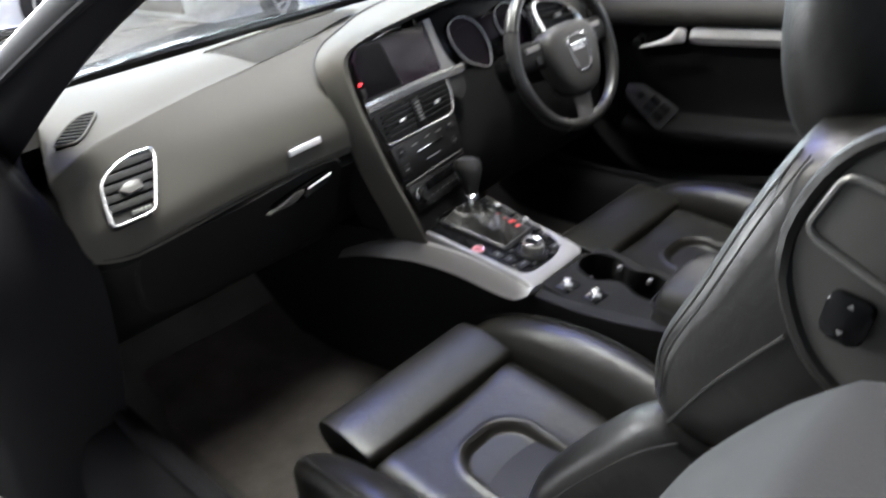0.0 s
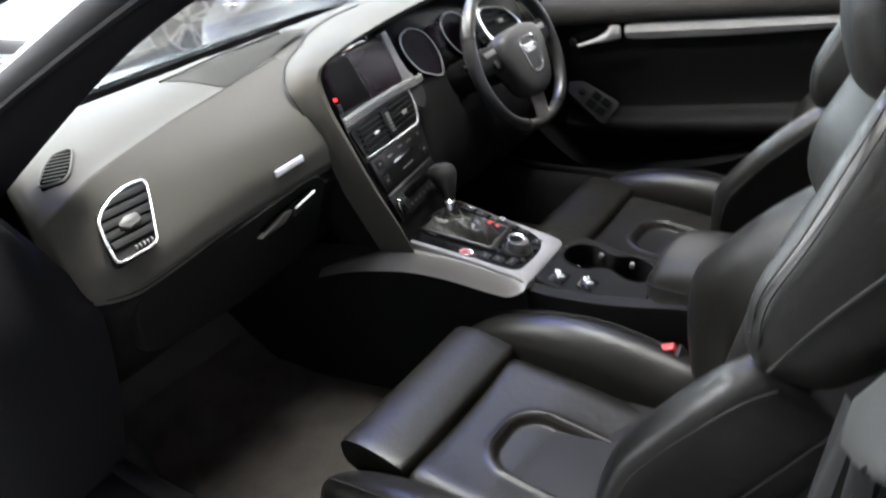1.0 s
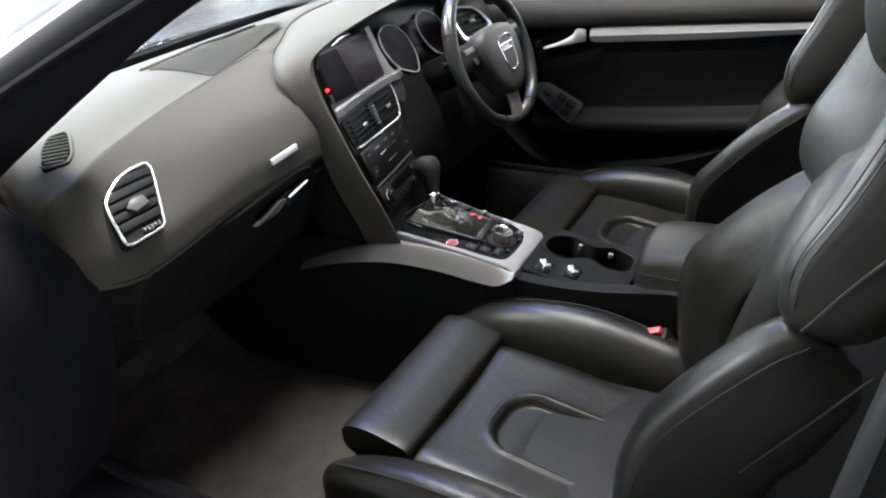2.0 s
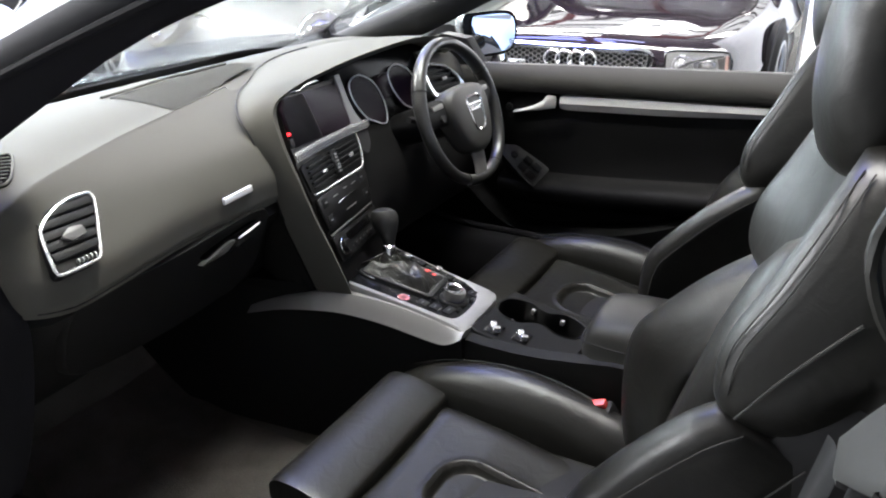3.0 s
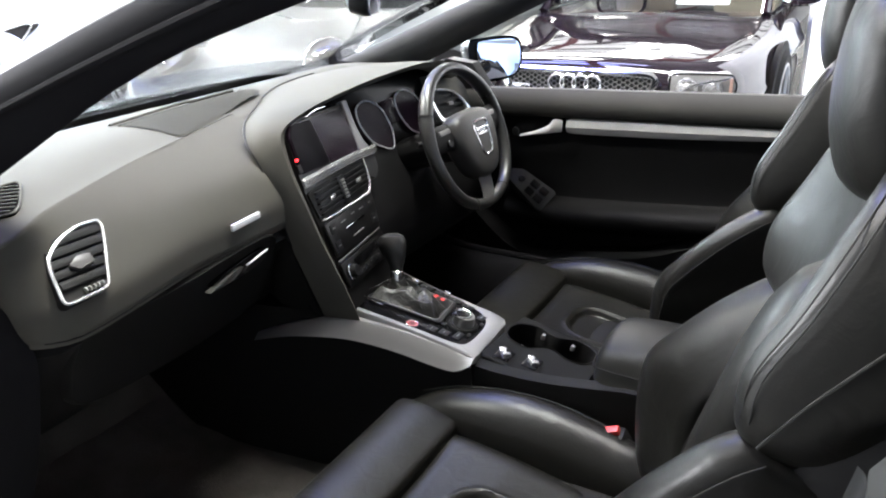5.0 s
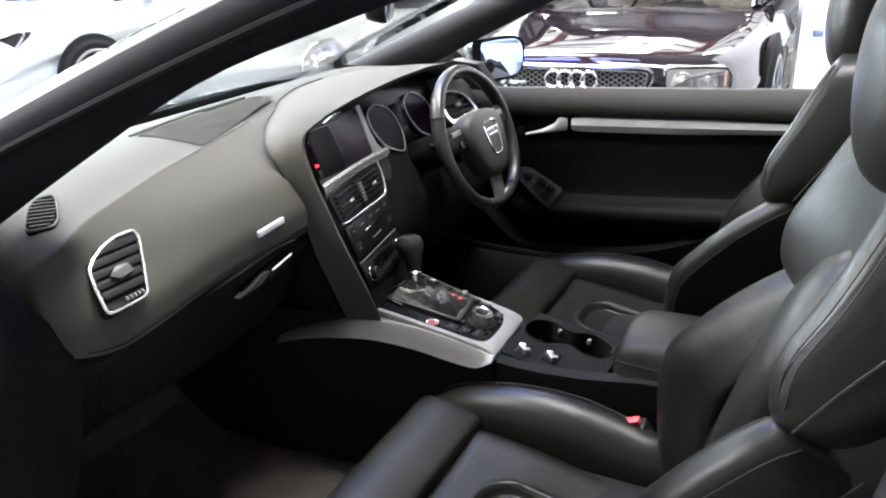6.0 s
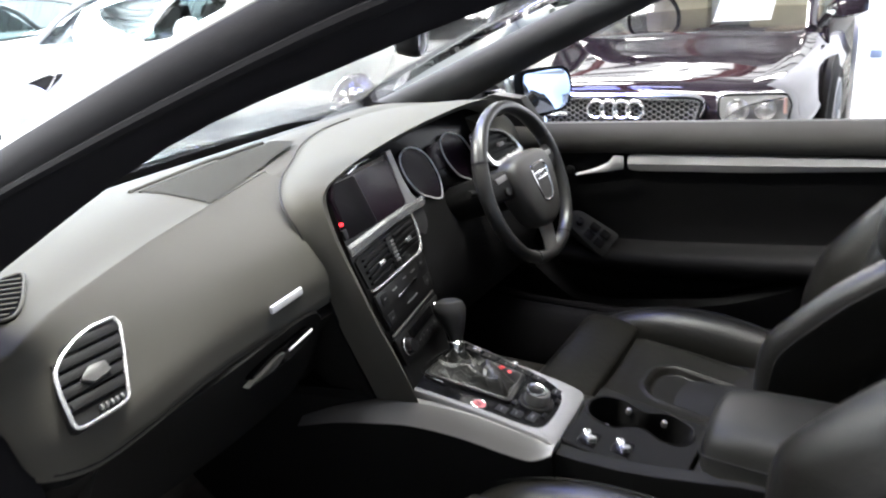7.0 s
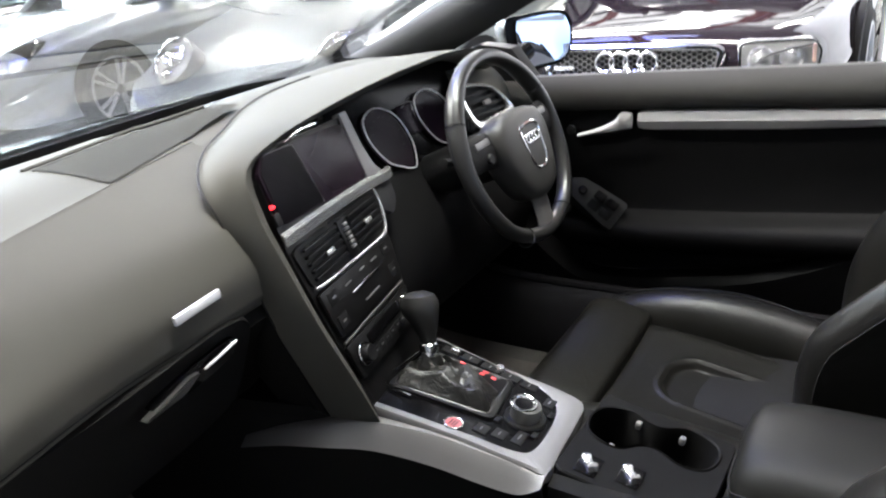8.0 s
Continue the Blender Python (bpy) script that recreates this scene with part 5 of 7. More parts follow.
        add_part("headrest_post", bm, CHROME)
    # release panel on the shoulder
    PF = plane_frame((0.2270, -0.884, 1.026), (1.0, 0.03, 0.13), up=(0, 0.22, 1))
    bm = B()
    oval = cr([(-0.041, 0.018, 0), (-0.014, 0.066, 0), (0.024, 0.088, 0), (0.062, 0.080, 0), (0.068, 0.0, 0), (0.047, -0.075, 0), (0.004, -0.080, 0), (-0.032, -0.044, 0)], 4, True)
    slab(bm, [(-p[0], p[1], 0) for p in oval][::-1], -0.02, 0.004, 0.003, PF)
    panel_ob = add_part("release_panel", bm, HANDLE_GREY, "black plastic seat release panel")
    bm = B()
    tube(bm, [(-p[0] * 1.05, p[1] * 1.05, 0.001) for p in oval], 0.0065, 8, True, m=PF)
    add_part("panel_rim", bm, LEATHER, "", panel_ob)
    bm = B()
    turned = Matrix.Translation((-0.010, 0.034, 0)) @ Matrix.Rotation(radians(25), 4, "Z") @ Matrix.Translation((0.010, -0.040, 0))
    hand = [turned @ Vector(p) for p in rounded([(-0.046, 0.010, 0), (-0.046, 0.066, 0), (0.016, 0.070, 0), (0.026, 0.026, 0)], 4, 0.2)]
    tube(bm, hand, 0.0026, 8, True, m=PF @ pose(0, 0, 0.006))
    add_part("release_handle", bm, DARK_TRIM, "silver-edged release handle", panel_ob)
    bm = B()
    slab(bm, hand, 0.0, 0.006, 0.002, PF)
    add_part("handle_flap", bm, HANDLE_GREY, "", panel_ob)
    bm = B()
    KF = PF @ pose(0.006, -0.018, 0, 0, 0, 25)
    slab(bm, rounded([(-0.014, -0.016, 0), (0.013, -0.017, 0), (0.015, 0.015, 0), (-0.013, 0.016, 0)], 4, 0.25), 0.0, 0.0095, 0.0025, KF)
    key = add_part("rocker_key", bm, GLOSS_BLACK, "", panel_ob)
    for k in (-1, 1):
        bm = B()
        slab(bm, [(-0.002, k * 0.0085, 0), (0.002, k * 0.0085, 0), (0.0, k * 0.0115, 0)][::k], 0.0098, 0.0108, 0, KF)
        add_part("arrow_mark", bm, WHITE_MARK, "", panel_ob)
    return ob


seat(-0.352, -1, 0.0, 0.0, "black leather sports seat with raised side bolsters, passenger side")
seat(0.388, 1, 0.07, -0.020, "black leather sports seat behind the steering wheel")

# seat belt buckle
buckle = thing("belt_buckle", "black seat belt buckle with red release button", "seat belt", at=(-0.08, -0.46, 0.4))
BF = plane_frame((-0.114, -0.488, 0.486), (-0.30, 0.45, 1.0), up=(0, -1, 0.4))
bm = B()
box(bm, (0, 0, -0.045), (0.030, 0.055, 0.08), 0.008, BF)
part("buckle_body", bm, PLASTIC, buckle)
bm = B()
box(bm, (0, 0, 0.0), (0.015, 0.040, 0.012), 0.003, BF)
part("release_button", bm, RED, buckle, "red release button")

# ---- car: driver door ----
door = thing("door_1", "black door trim with silver strip, handle and switch panel", "car door", kind="structure", at=(0.78, -0.3, 0.4))


def door_top(y):
    return 0.888 - 0.034 * (y - 0.07)


bm = B()
rings = []
for y in (0.42, 0.30, 0.15, 0.0, -0.15, -0.3, -0.45, -0.6, -0.75, -0.95):
    t = door_top(y)
    push = 0.012 * max(0, y) / 0.3
    rings.append([(0.90, y, t - 0.05), (0.86, y, t - 0.026), (0.80, y, t - 0.004), (0.768 - push, y, t - 0.002), (0.752 - push, y, t - 0.030), (0.750 - push, y, t - 0.055), (0.760 - push, y, t - 0.075), (0.80, y, t - 0.085), (0.90, y, t - 0.085)])
cols = [cr([r[i] for r in rings], 3) for i in range(9)]
loft(bm, [cr([c[k] for c in cols], 2, True) for k in range(len(cols[0]))])
part("door_top_pad", bm, DOOR_TOP, door, "dark grained door top")
bm = B()
loft(bm, [[(0.785, y, z0), (0.785, y, t), (0.90, y, t), (0.90, y, z0)] for y, z0, t in ((0.44, 0.36, 0.83), (0.1, 0.30, 0.82), (-0.3, 0.30, 0.83), (-0.95, 0.34, 0.86))])
part("door_panel", bm, DOOR_SKIN, door)
# padded middle panel, armrest and pocket
bm = B()
rings = []
for y, za in ((0.10, 0.575), (0.0, 0.572), (-0.15, 0.578), (-0.30, 0.588), (-0.45, 0.60), (-0.60, 0.612), (-0.80, 0.625)):
    rings.append([(0.80, y, za + 0.21), (0.783, y, za + 0.19), (0.778, y, za + 0.10), (0.776, y, za + 0.025), (0.765, y, za + 0.006), (0.735, y, za), (0.712, y, za - 0.012), (0.706, y, za - 0.035),
                  (0.720, y, za - 0.060), (0.76, y, za - 0.075), (0.80, y, za - 0.08)])
cols = [cr([r[i] for r in rings], 3) for i in range(11)]
loft(bm, [cr([c[k] for c in cols], 2, True) for k in range(len(cols[0]))])
part("door_armrest", bm, DOOR_SKIN, door, "black padded door armrest")
bm = B()
sec = []
for y, z in ((0.25, 0.575), (0.17, 0.492), (0.08, 0.426), (-0.02, 0.415), (-0.16, 0.434), (-0.30, 0.460), (-0.42, 0.505), (-0.52, 0.55), (-0.7, 0.58)):
    sec.append([(0.80, y, z + 0.01), (0.745, y, z + 0.008), (0.728, y, z - 0.008), (0.735, y, z - 0.06), (0.75, y, z - 0.16), (0.80, y, z - 0.16)])
cols = [cr([r[i] for r in sec], 3) for i in range(6)]
loft(bm, [[c[k] for c in cols] for k in range(len(cols[0]))])
part("door_pocket", bm, DOOR_SKIN, door, "curved lower door pocket edge")
# silver strip
bm = B()
sec = []
for y, zt, zb in ((-0.065, 0.806, 0.776), (-0.09, 0.810, 0.772), (-0.20, 0.8145, 0.776), (-0.35, 0.819, 0.782), (-0.50, 0.8225, 0.792), (-0.65, 0.826, 0.802), (-0.80, 0.828, 0.812)):
    sec.append([(0.79, y, zt), (0.764, y, zt), (0.756, y, (zt + zb) / 2), (0.764, y, zb), (0.79, y, zb)])
cols = [cr([r[i] for r in sec], 3) for i in range(5)]
loft(bm, [[c[k] for c in cols] for k in range(len(cols[0]))])
part("trim_strip", bm, DOOR_SILVER, door, "satin silver door strip")
# handle in its dark recess
bm = B()
slab(bm, rounded([(0.10, 0.775, 0), (0.06, 0.745, 0), (-0.055, 0.768, 0), (-0.055, 0.812, 0), (0.05, 0.812, 0)], 4, 0.25), -0.02, 0.004, 0.002, basis((0.772, 0, 0), (0, 1, 0), (0, 0, 1), (-1, 0, 0)))
part("handle_recess", bm, GLOSS_BLACK, door)
bm = B()
smooth_loft(bm, [[(x - 0.004, y, z), (x - 0.005, y, z + h * 0.5), (x, y, z + h), (x + 0.004, y, z + h * 0.5)] for x, y, z, h in
                 ((0.745, 0.065, 0.756, 0.006), (0.742, 0.02, 0.766, 0.010), (0.740, -0.02, 0.773, 0.022), (0.744, -0.035, 0.776, 0.036), (0.755, -0.055, 0.777, 0.032))], 2, 4)
part("handle", bm, DOOR_SILVER, door, "chrome inner door handle")
bm = B()
lathe(bm, [(0.011, 0), (0.011, 0.006), (0.008, 0.008), (0, 0.008)], 16, basis((0.765, 0.088, 0.765), (0, 1, 0), (0, 0, 1), (-1, 0, 0)))
part("lock_button", bm, PLASTIC, door)
# window switch panel rising forward
sw_y = Vector((-0.10, 0.78, 0.62)).normalized()
sw_x = Vector((0.65, -0.45, 0.52))
sw_x = (sw_x - sw_y * sw_x.dot(sw_y)).normalized()
SWF = basis((0.722, 0.022, 0.616), sw_x, sw_y, sw_x.cross(sw_y))
bm = B()
slab(bm, rounded([(-0.038, -0.066, 0), (0.038, -0.066, 0), (0.026, 0.05, 0), (0.0, 0.082, 0), (-0.022, 0.07, 0)], 4, 0.12), -0.05, 0.006, 0.003, SWF)
switches = part("switch_panel", bm, PILLAR_GREY, door, "black window switch panel")
for x, y in ((-0.014, -0.036), (0.014, -0.036), (-0.013, -0.004), (0.013, -0.004)):
    bm = B()
    box(bm, (x, y, 0.009), (0.020, 0.026, 0.008), 0.003, SWF)
    part("window_switch", bm, GLOSS_BLACK, switches)
bm = B()
lathe(bm, [(0.010, 0), (0.010, 0.006), (0.007, 0.009), (0, 0.009)], 16, SWF @ pose(0.0, 0.036, 0.006))
part("mirror_knob", bm, PLASTIC, switches)
bm = B()
box(bm, (0.845, -0.27, 0.860), (0.014, 1.36, 0.012), 0.004, None)
part("window_seal", bm, RUBBER, door)

# ---- car: door mirror ----
mirror = thing("door_mirror", "black door mirror with bright glass on driver door", "wing mirror", at=(0.9, 0.2, 0.9))
MF = plane_frame((0.928, 0.232, 0.938), (-0.57, -0.82, 0.09))
bm = B()
secs = []
oval = cr([(-0.092, 0.050, 0), (-0.05, 0.064, 0), (0.05, 0.064, 0), (0.086, 0.046, 0), (0.092, -0.005, 0), (0.066, -0.056, 0), (-0.02, -0.066, 0), (-0.078, -0.058, 0)], 4, True)
loft(bm, [[(p.x * s, p.y * s, z) for p in oval] for s, z in ((0.93, 0.0), (1.0, 0.006), (1.0, -0.01), (0.92, -0.06), (0.66, -0.10), (0.3, -0.115))], m=MF)
part("mirror_housing", bm, GLOSS_BLACK, mirror)
bm = B()
slab(bm, [(p.x * 0.80 + 0.010, p.y * 0.86, 0) for p in oval], 0.0, 0.0085, 0.001, MF)
part("mirror_glass", bm, MIRROR, mirror, "bright mirror glass")
bm = B()
tube(bm, cr([(0.775, 0.26, 0.885), (0.82, 0.26, 0.90), (0.88, 0.24, 0.925)], 4), 0.022, 10)
part("mirror_foot", bm, GLOSS_BLACK, mirror)
bm = B()
slab(bm, [(0.16, 0.865, 0), (0.46, 0.865, 0), (0.48, 0.90, 0), (0.30, 0.96, 0), (0.22, 0.95, 0)], -0.02, 0.02, 0.004, basis((0.775, 0, 0), (0, 1, 0), (0, 0, 1), (-1, 0, 0)))
part("mirror_gusset", bm, PLASTIC, mirror)

# ---- car: windscreen frame ----
screen_frame = thing("windscreen_frame", "black trimmed windscreen pillars and glass of open-top car", "windscreen", at=(0, 0.4, 0.9))
for s in (-1, 1):
    bm = B()
    sec = []
    for y, z, x in ((0.80, 0.83, 0.70), (0.60, 0.905, 0.685), (0.35, 1.0, 0.658), (0.10, 1.098, 0.63), (-0.12, 1.18, 0.605), (-0.30, 1.242, 0.582), (-0.42, 1.278, 0.56)):
        # inner lower edge, cabin face, top, outer edge
        sec.append([(s * x, y, z), (s * (x - 0.010), y + 0.015, z + 0.025), (s * (x + 0.006), y + 0.03, z + 0.044), (s * (x + 0.040), y + 0.03, z + 0.048), (s * (x + 0.072), y + 0.01, z + 0.036), (s * (x + 0.076), y - 0.01, z + 0.010), (s * (x + 0.05), y - 0.02, z - 0.012 - (0.165 if s < 0 else 0.06) * max(0.0, y + 0.09))])
    smooth_loft(bm, sec, 2, 4)
    # Left pillar takes the shaded colour, right pillar the lit one
    pil = part("pillar", bm, PILLAR_SHADED if s < 0 else PILLAR_GREY, screen_frame, "dark grained windscreen pillar")
    bm = B()
    tube(bm, cr([(q[5][0], q[5][1] + 0.004, q[5][2] - 0.002) for q in sec], 4), 0.006, 8)
    part("pillar_seal", bm, SEAL, pil, "rubber seal along pillar")
    # Lighter strip: light along the pillar's upper edge is put into its colour
    bm = B()
    skin = []
    for q in sec:
        a, b, c = (Vector(q[k]) for k in (2, 3, 4))
        up, out = Vector((0, 0, 0.002)), Vector((s * 0.003, 0, 0.001))
        skin.append([a.lerp(b, 0.5), a.lerp(b, 0.5) + up, b + up, b.lerp(c, 0.3) + up + out * 0.5, b.lerp(c, 0.6) + out + up * 0.6, b.lerp(c, 0.7) + out * 0.6, b.lerp(c, 0.7)])
    smooth_loft(bm, skin, 2, 4)
    part("pillar_skin", bm, PILLAR_EDGE, pil, "outer pillar skin in the lighter tone of its lit edge")
bm = B()
smooth_loft(bm, [[(x, y, z), (x, y + 0.06, z + 0.03), (x, y + 0.05, z + 0.055), (x, y - 0.03, z + 0.065), (x, y - 0.06, z + 0.03)] for x, y, z in ((-0.60, -0.41, 1.275), (-0.4, -0.44, 1.292), (0, -0.46, 1.30), (0.4, -0.44, 1.292), (0.60, -0.41, 1.275))], 2, 4)
part("header_rail", bm, DASH_SHADED, screen_frame)
bm = B()
g = []
for k in range(9):
    x = -1 + k / 4
    g.append([Vector((x * (0.70 - 0.135 * j / 6), (0.86 - 0.06 * x * x) + (-0.40 - 0.80 - 0.0) * j / 6, 0.872 + (1.345 - 0.872) * j / 6 + 0.03 * math.sin(j / 6 * math.pi))) for j in range(7)])
loft(bm, g, closed=False, caps=False)
bmesh.ops.solidify(bm, geom=bm.faces[:], thickness=0.005)
pane = part("windscreen", bm, WINDSCREEN, screen_frame, "curved clear windscreen glass")
pane.visible_shadow = False
bm = B()
tube(bm, cr([(-0.66, 0.76, 0.905), (-0.3, 0.805, 0.912), (0, 0.815, 0.914), (0.3, 0.805, 0.912), (0.66, 0.76, 0.905)], 6), 0.014, 8)
part("cowl_seal", bm, RUBBER, screen_frame, "black seal at glass base")
for s in (-1, 1):
    bm = B()
    smooth_loft(bm, [[(s * x, y, z), (s * (x + 0.024), y + 0.006, z + 0.004), (s * (x + 0.024), y, z + 0.034), (s * x, y - 0.004, z + 0.032)] for x, y, z in ((0.515, -0.235, 1.226), (0.528, -0.25, 1.238), (0.540, -0.27, 1.256))], 2, 3)
    part("visor_clip", bm, LIGHT_GREY, screen_frame, "pale grey visor clip")

# rear-view mirror
rear_mirror = thing("rear_view_mirror", "black rear-view mirror hanging from windscreen", "mirror", at=(0, 0.03, 1.19))
RF = plane_frame((0.008, 0.030, 1.190), (0.45, -0.88, -0.12))
bm = B()
oval = rounded([(-0.100, -0.030, 0), (0.100, -0.036, 0), (0.103, 0.032, 0), (-0.103, 0.038, 0)], 5, 0.3)
loft(bm, [[(p.x * s, p.y * s, z) for p in oval] for s, z in ((0.95, 0.004), (1.0, 0.0), (1.0, -0.012), (0.9, -0.03), (0.5, -0.042))], m=RF)
part("mirror_housing", bm, PLASTIC, rear_mirror)
bm = B()
slab(bm, [(p.x * 0.93, p.y * 0.9, 0) for p in oval], 0.0, 0.006, 0.001, RF)
part("mirror_glass", bm, MIRROR, rear_mirror)
bm = B()
tube(bm, cr([(0.0, 0.03, 0.0), (0, 0.05, -0.05), (0, 0.06, -0.12)], 4), 0.012, 8, m=RF)
part("mirror_stem", bm, PLASTIC, rear_mirror)
bm = B()
smooth_loft(bm, [[(x * 0.05 * s, y + 0.028 * s * w, z) for x, w in ((-1, -1), (1, -1), (1.1, 1), (-1.1, 1))] for s, y, z in ((0.7, 0.04, -0.09), (1.0, 0.05, -0.11), (1.0, 0.055, -0.16))], 3, 3, True, RF)
part("sensor_cover", bm, PLASTIC, rear_mirror)

# ---- car: body round the cabin ----
body = thing("convertible", "dark grey open-top convertible with long bonnet", "car", at=(0, 0.4, 0.2))
bm = B()
g = []
for y, hw, z in ((0.82, 0.72, 0.885), (1.0, 0.76, 0.875), (1.3, 0.78, 0.845), (1.6, 0.76, 0.79), (1.85, 0.66, 0.70), (1.95, 0.58, 0.60)):
    g.append([(x * hw, y + 0.06 * (1 - x * x) * (1 if y < 1 else 0), z - 0.10 * abs(x) ** 3 + (0.012 if 0.5 < abs(x) < 0.8 else 0)) for x in [k / 8 - 1 for k in range(17)]])
cols = [cr([r[i] for r in g], 3) for i in range(17)]
loft(bm, [[c[k] for c in cols] for k in range(len(cols[0]))], closed=False, caps=False)
bmesh.ops.solidify(bm, geom=bm.faces[:], thickness=0.015)
part("bonnet", bm, DARK_PAINT, body, "dark glossy bonnet")
for s in (-1, 1):
    bm = B()
    sec = []
    for y, z in ((0.72, 0.855), (0.9, 0.845), (1.2, 0.80), (1.6, 0.73), (1.9, 0.60)):
        t = 1 - 0.10 * max(0, (y - 1.2) / 0.7)
        sec.append([(s * 0.74 * t, y, z - 0.01), (s * 0.84 * t, y, z - 0.05), (s * 0.90 * t, y, z - 0.20), (s * 0.90 * t, y, 0.14), (s * 0.72 * t, y, 0.14)])
    cols = [cr([r[i] for r in sec], 3) for i in range(5)]
    loft(bm, [[c[k] for c in cols] for k in range(len(cols[0]))])
    part("front_wing", bm, DARK_PAINT, body)
    for yw in (1.25, -1.50):
        bm = B()
        lathe(bm, [(0.20, -0.02), (0.30, -0.02), (0.325, 0.02), (0.325, 0.18), (0.30, 0.22), (0.20, 0.22)], 32, basis((s * 0.90, yw, 0.325), (0, 1, 0), (0, 0, 1), (-s, 0, 0)))
        wheel_ob = part("road_wheel", bm, RUBBER, body, "black tyre on silver rim")
        WM = basis((s * 0.905, yw, 0.325), (0, s, 0), (0, 0, 1), (s, 0, 0))
        bm = B()
        tube(bm, ring_pts(0, 0, 0.215, 0.215, 28), 0.016, 8, True, m=WM)
        part("rim", bm, PAINT_SILVER, wheel_ob)
        for k in range(5):
            d = Vector((math.cos(k * math.tau / 5 + 0.3), math.sin(k * math.tau / 5 + 0.3), 0))
            bm = B()
            tube(bm, [d * 0.02, d * 0.12, d * 0.215], [0.026, 0.018, 0.020], 6, m=WM)
            part("spoke", bm, PAINT_SILVER, wheel_ob)
    # sill and floor edge
    bm = B()
    sec = [[(s * 0.655, y, 0.235), (s * 0.665, y, 0.36), (s * 0.69, y, 0.395), (s * 0.74, y, 0.40), (s * 0.78, y, 0.36), (s * 0.80, y, 0.24), (s * 0.78, y, 0.18)] for y in (0.52, 0.2, -0.3, -0.92)]
    loft(bm, [cr(r, 2, True) for r in sec])
    part("sill", bm, SEAL, body, "black sill trim")
    # hinge post under the pillar
    bm = B()
    if s < 0:
        post = [[(-0.692 - e, y0 + 0.035, z), (-0.706 - e, y0, z), (-0.765, y0 + 0.01, z + 3 * e), (-0.89, y0 + 0.07, z + 4 * e), (-0.94, y0 + 0.42, z + 4 * e), (-0.70 - e, y0 + 0.36, z + e)] for y0, z, e in ((0.40, 0.20, 0.0), (0.33, 0.36, 0.0), (0.22, 0.55, 0.0), (0.15, 0.72, 0.0), (0.135, 0.80, 0.004), (0.185, 0.87, 0.014), (0.255, 0.92, 0.020), (0.32, 0.95, 0.022))]
    else:
        post = [[(s * (0.70 - 0.02), y0, z), (s * 0.70, y0 - 0.03, z), (s * 0.78, y0 - 0.01, z), (s * 0.84, y0 + 0.10, z), (s * 0.85, y0 + 0.36, z), (s * 0.68, y0 + 0.30, z)] for y0, z in ((0.46, 0.22), (0.40, 0.36), (0.34, 0.55), (0.33, 0.75), (0.36, 0.90), (0.42, 0.95))]
    smooth_loft(bm, post, 2, 4)
    part("hinge_post", bm, SEAL, body)
    bm = B()
    tube(bm, cr([(s * 0.712, -0.90, 0.405), (s * 0.712, -0.2, 0.405), (s * 0.712, 0.25, 0.41), (s * 0.708, 0.36, 0.48), (s * 0.70, 0.325, 0.62), (s * 0.70, 0.32, 0.78), (s * 0.70, 0.36, 0.93)], 6), 0.011, 8)
    part("door_seal", bm, SEAL, body, "black rubber door seal")
    # rear quarter trim at the end of the door opening
    bm = B()
    sec = []
    for y, pts in ((-0.838, ((0.688, 0.930), (0.694, 0.942), (0.710, 0.947), (0.730, 0.946), (0.734, 0.936), (0.710, 0.927))),
                   (-0.862, ((0.680, 0.945), (0.690, 0.978), (0.735, 0.994), (0.790, 0.996), (0.806, 0.984), (0.750, 0.950))),
                   (-0.905, ((0.672, 0.975), (0.685, 1.028), (0.745, 1.043), (0.815, 1.036), (0.836, 1.008), (0.760, 0.972))),
                   (-0.945, ((0.668, 0.985), (0.682, 1.044), (0.745, 1.060), (0.825, 1.052), (0.850, 1.018), (0.760, 0.980))),
                   (-1.100, ((0.668, 0.985), (0.682, 1.046), (0.745, 1.062), (0.828, 1.054), (0.855, 1.018), (0.760, 0.980))),
                   (-2.000, ((0.690, 0.940), (0.702, 0.990), (0.755, 1.004), (0.828, 0.998), (0.855, 0.965), (0.770, 0.935)))):
        sec.append([(s * x, y, z) for x, z in pts])
    smooth_loft(bm, sec, 3, 4)
    part("quarter_pad", bm, QUARTER, body, "padded grey quarter trim")
    bm = B()
    sec = [[(s * 0.63, y, z0), (s * 0.615, y, 0.60), (s * 0.625, y, zt), (s * xo, y, zt), (s * xo, y, z0)] for y, z0, zt, xo in ((-0.885, 0.38, 0.93, 0.82), (-0.92, 0.30, 0.97, 0.83), (-1.02, 0.3, 0.98, 0.85), (-1.06, 0.3, 0.98, 0.88), (-2.0, 0.3, 0.93, 0.88))]
    loft(bm, sec)
    part("quarter_panel", bm, SEAL, body)
bm = B()
loft(bm, [[(x, y, z) for x, z in ((-0.88, 0.25), (-0.90, 0.6), (-0.86, 0.90), (0.86, 0.90), (0.90, 0.6), (0.88, 0.25))] for y in (-1.75, -2.2)])
part("rear_deck", bm, DARK_PAINT, body)
bm = B()
loft(bm, [[(x, y, z) for x, z in ((-0.60, 0.24), (-0.60, zt), (0.60, zt), (0.60, 0.24))] for y, zt in ((-1.10, 0.46), (-1.12, 0.48), (-1.55, 0.46), (-1.62, 0.86), (-1.76, 0.90))])
part("rear_bench", bm, LEATHER, body, "black leather rear bench")

# seat belt running down from the quarter trim, with slack folds beside it
belt = thing("seat_belt", "black webbing seat belt hanging in folds at door opening", "seat belt", at=(-0.68, -0.83, 0.6))
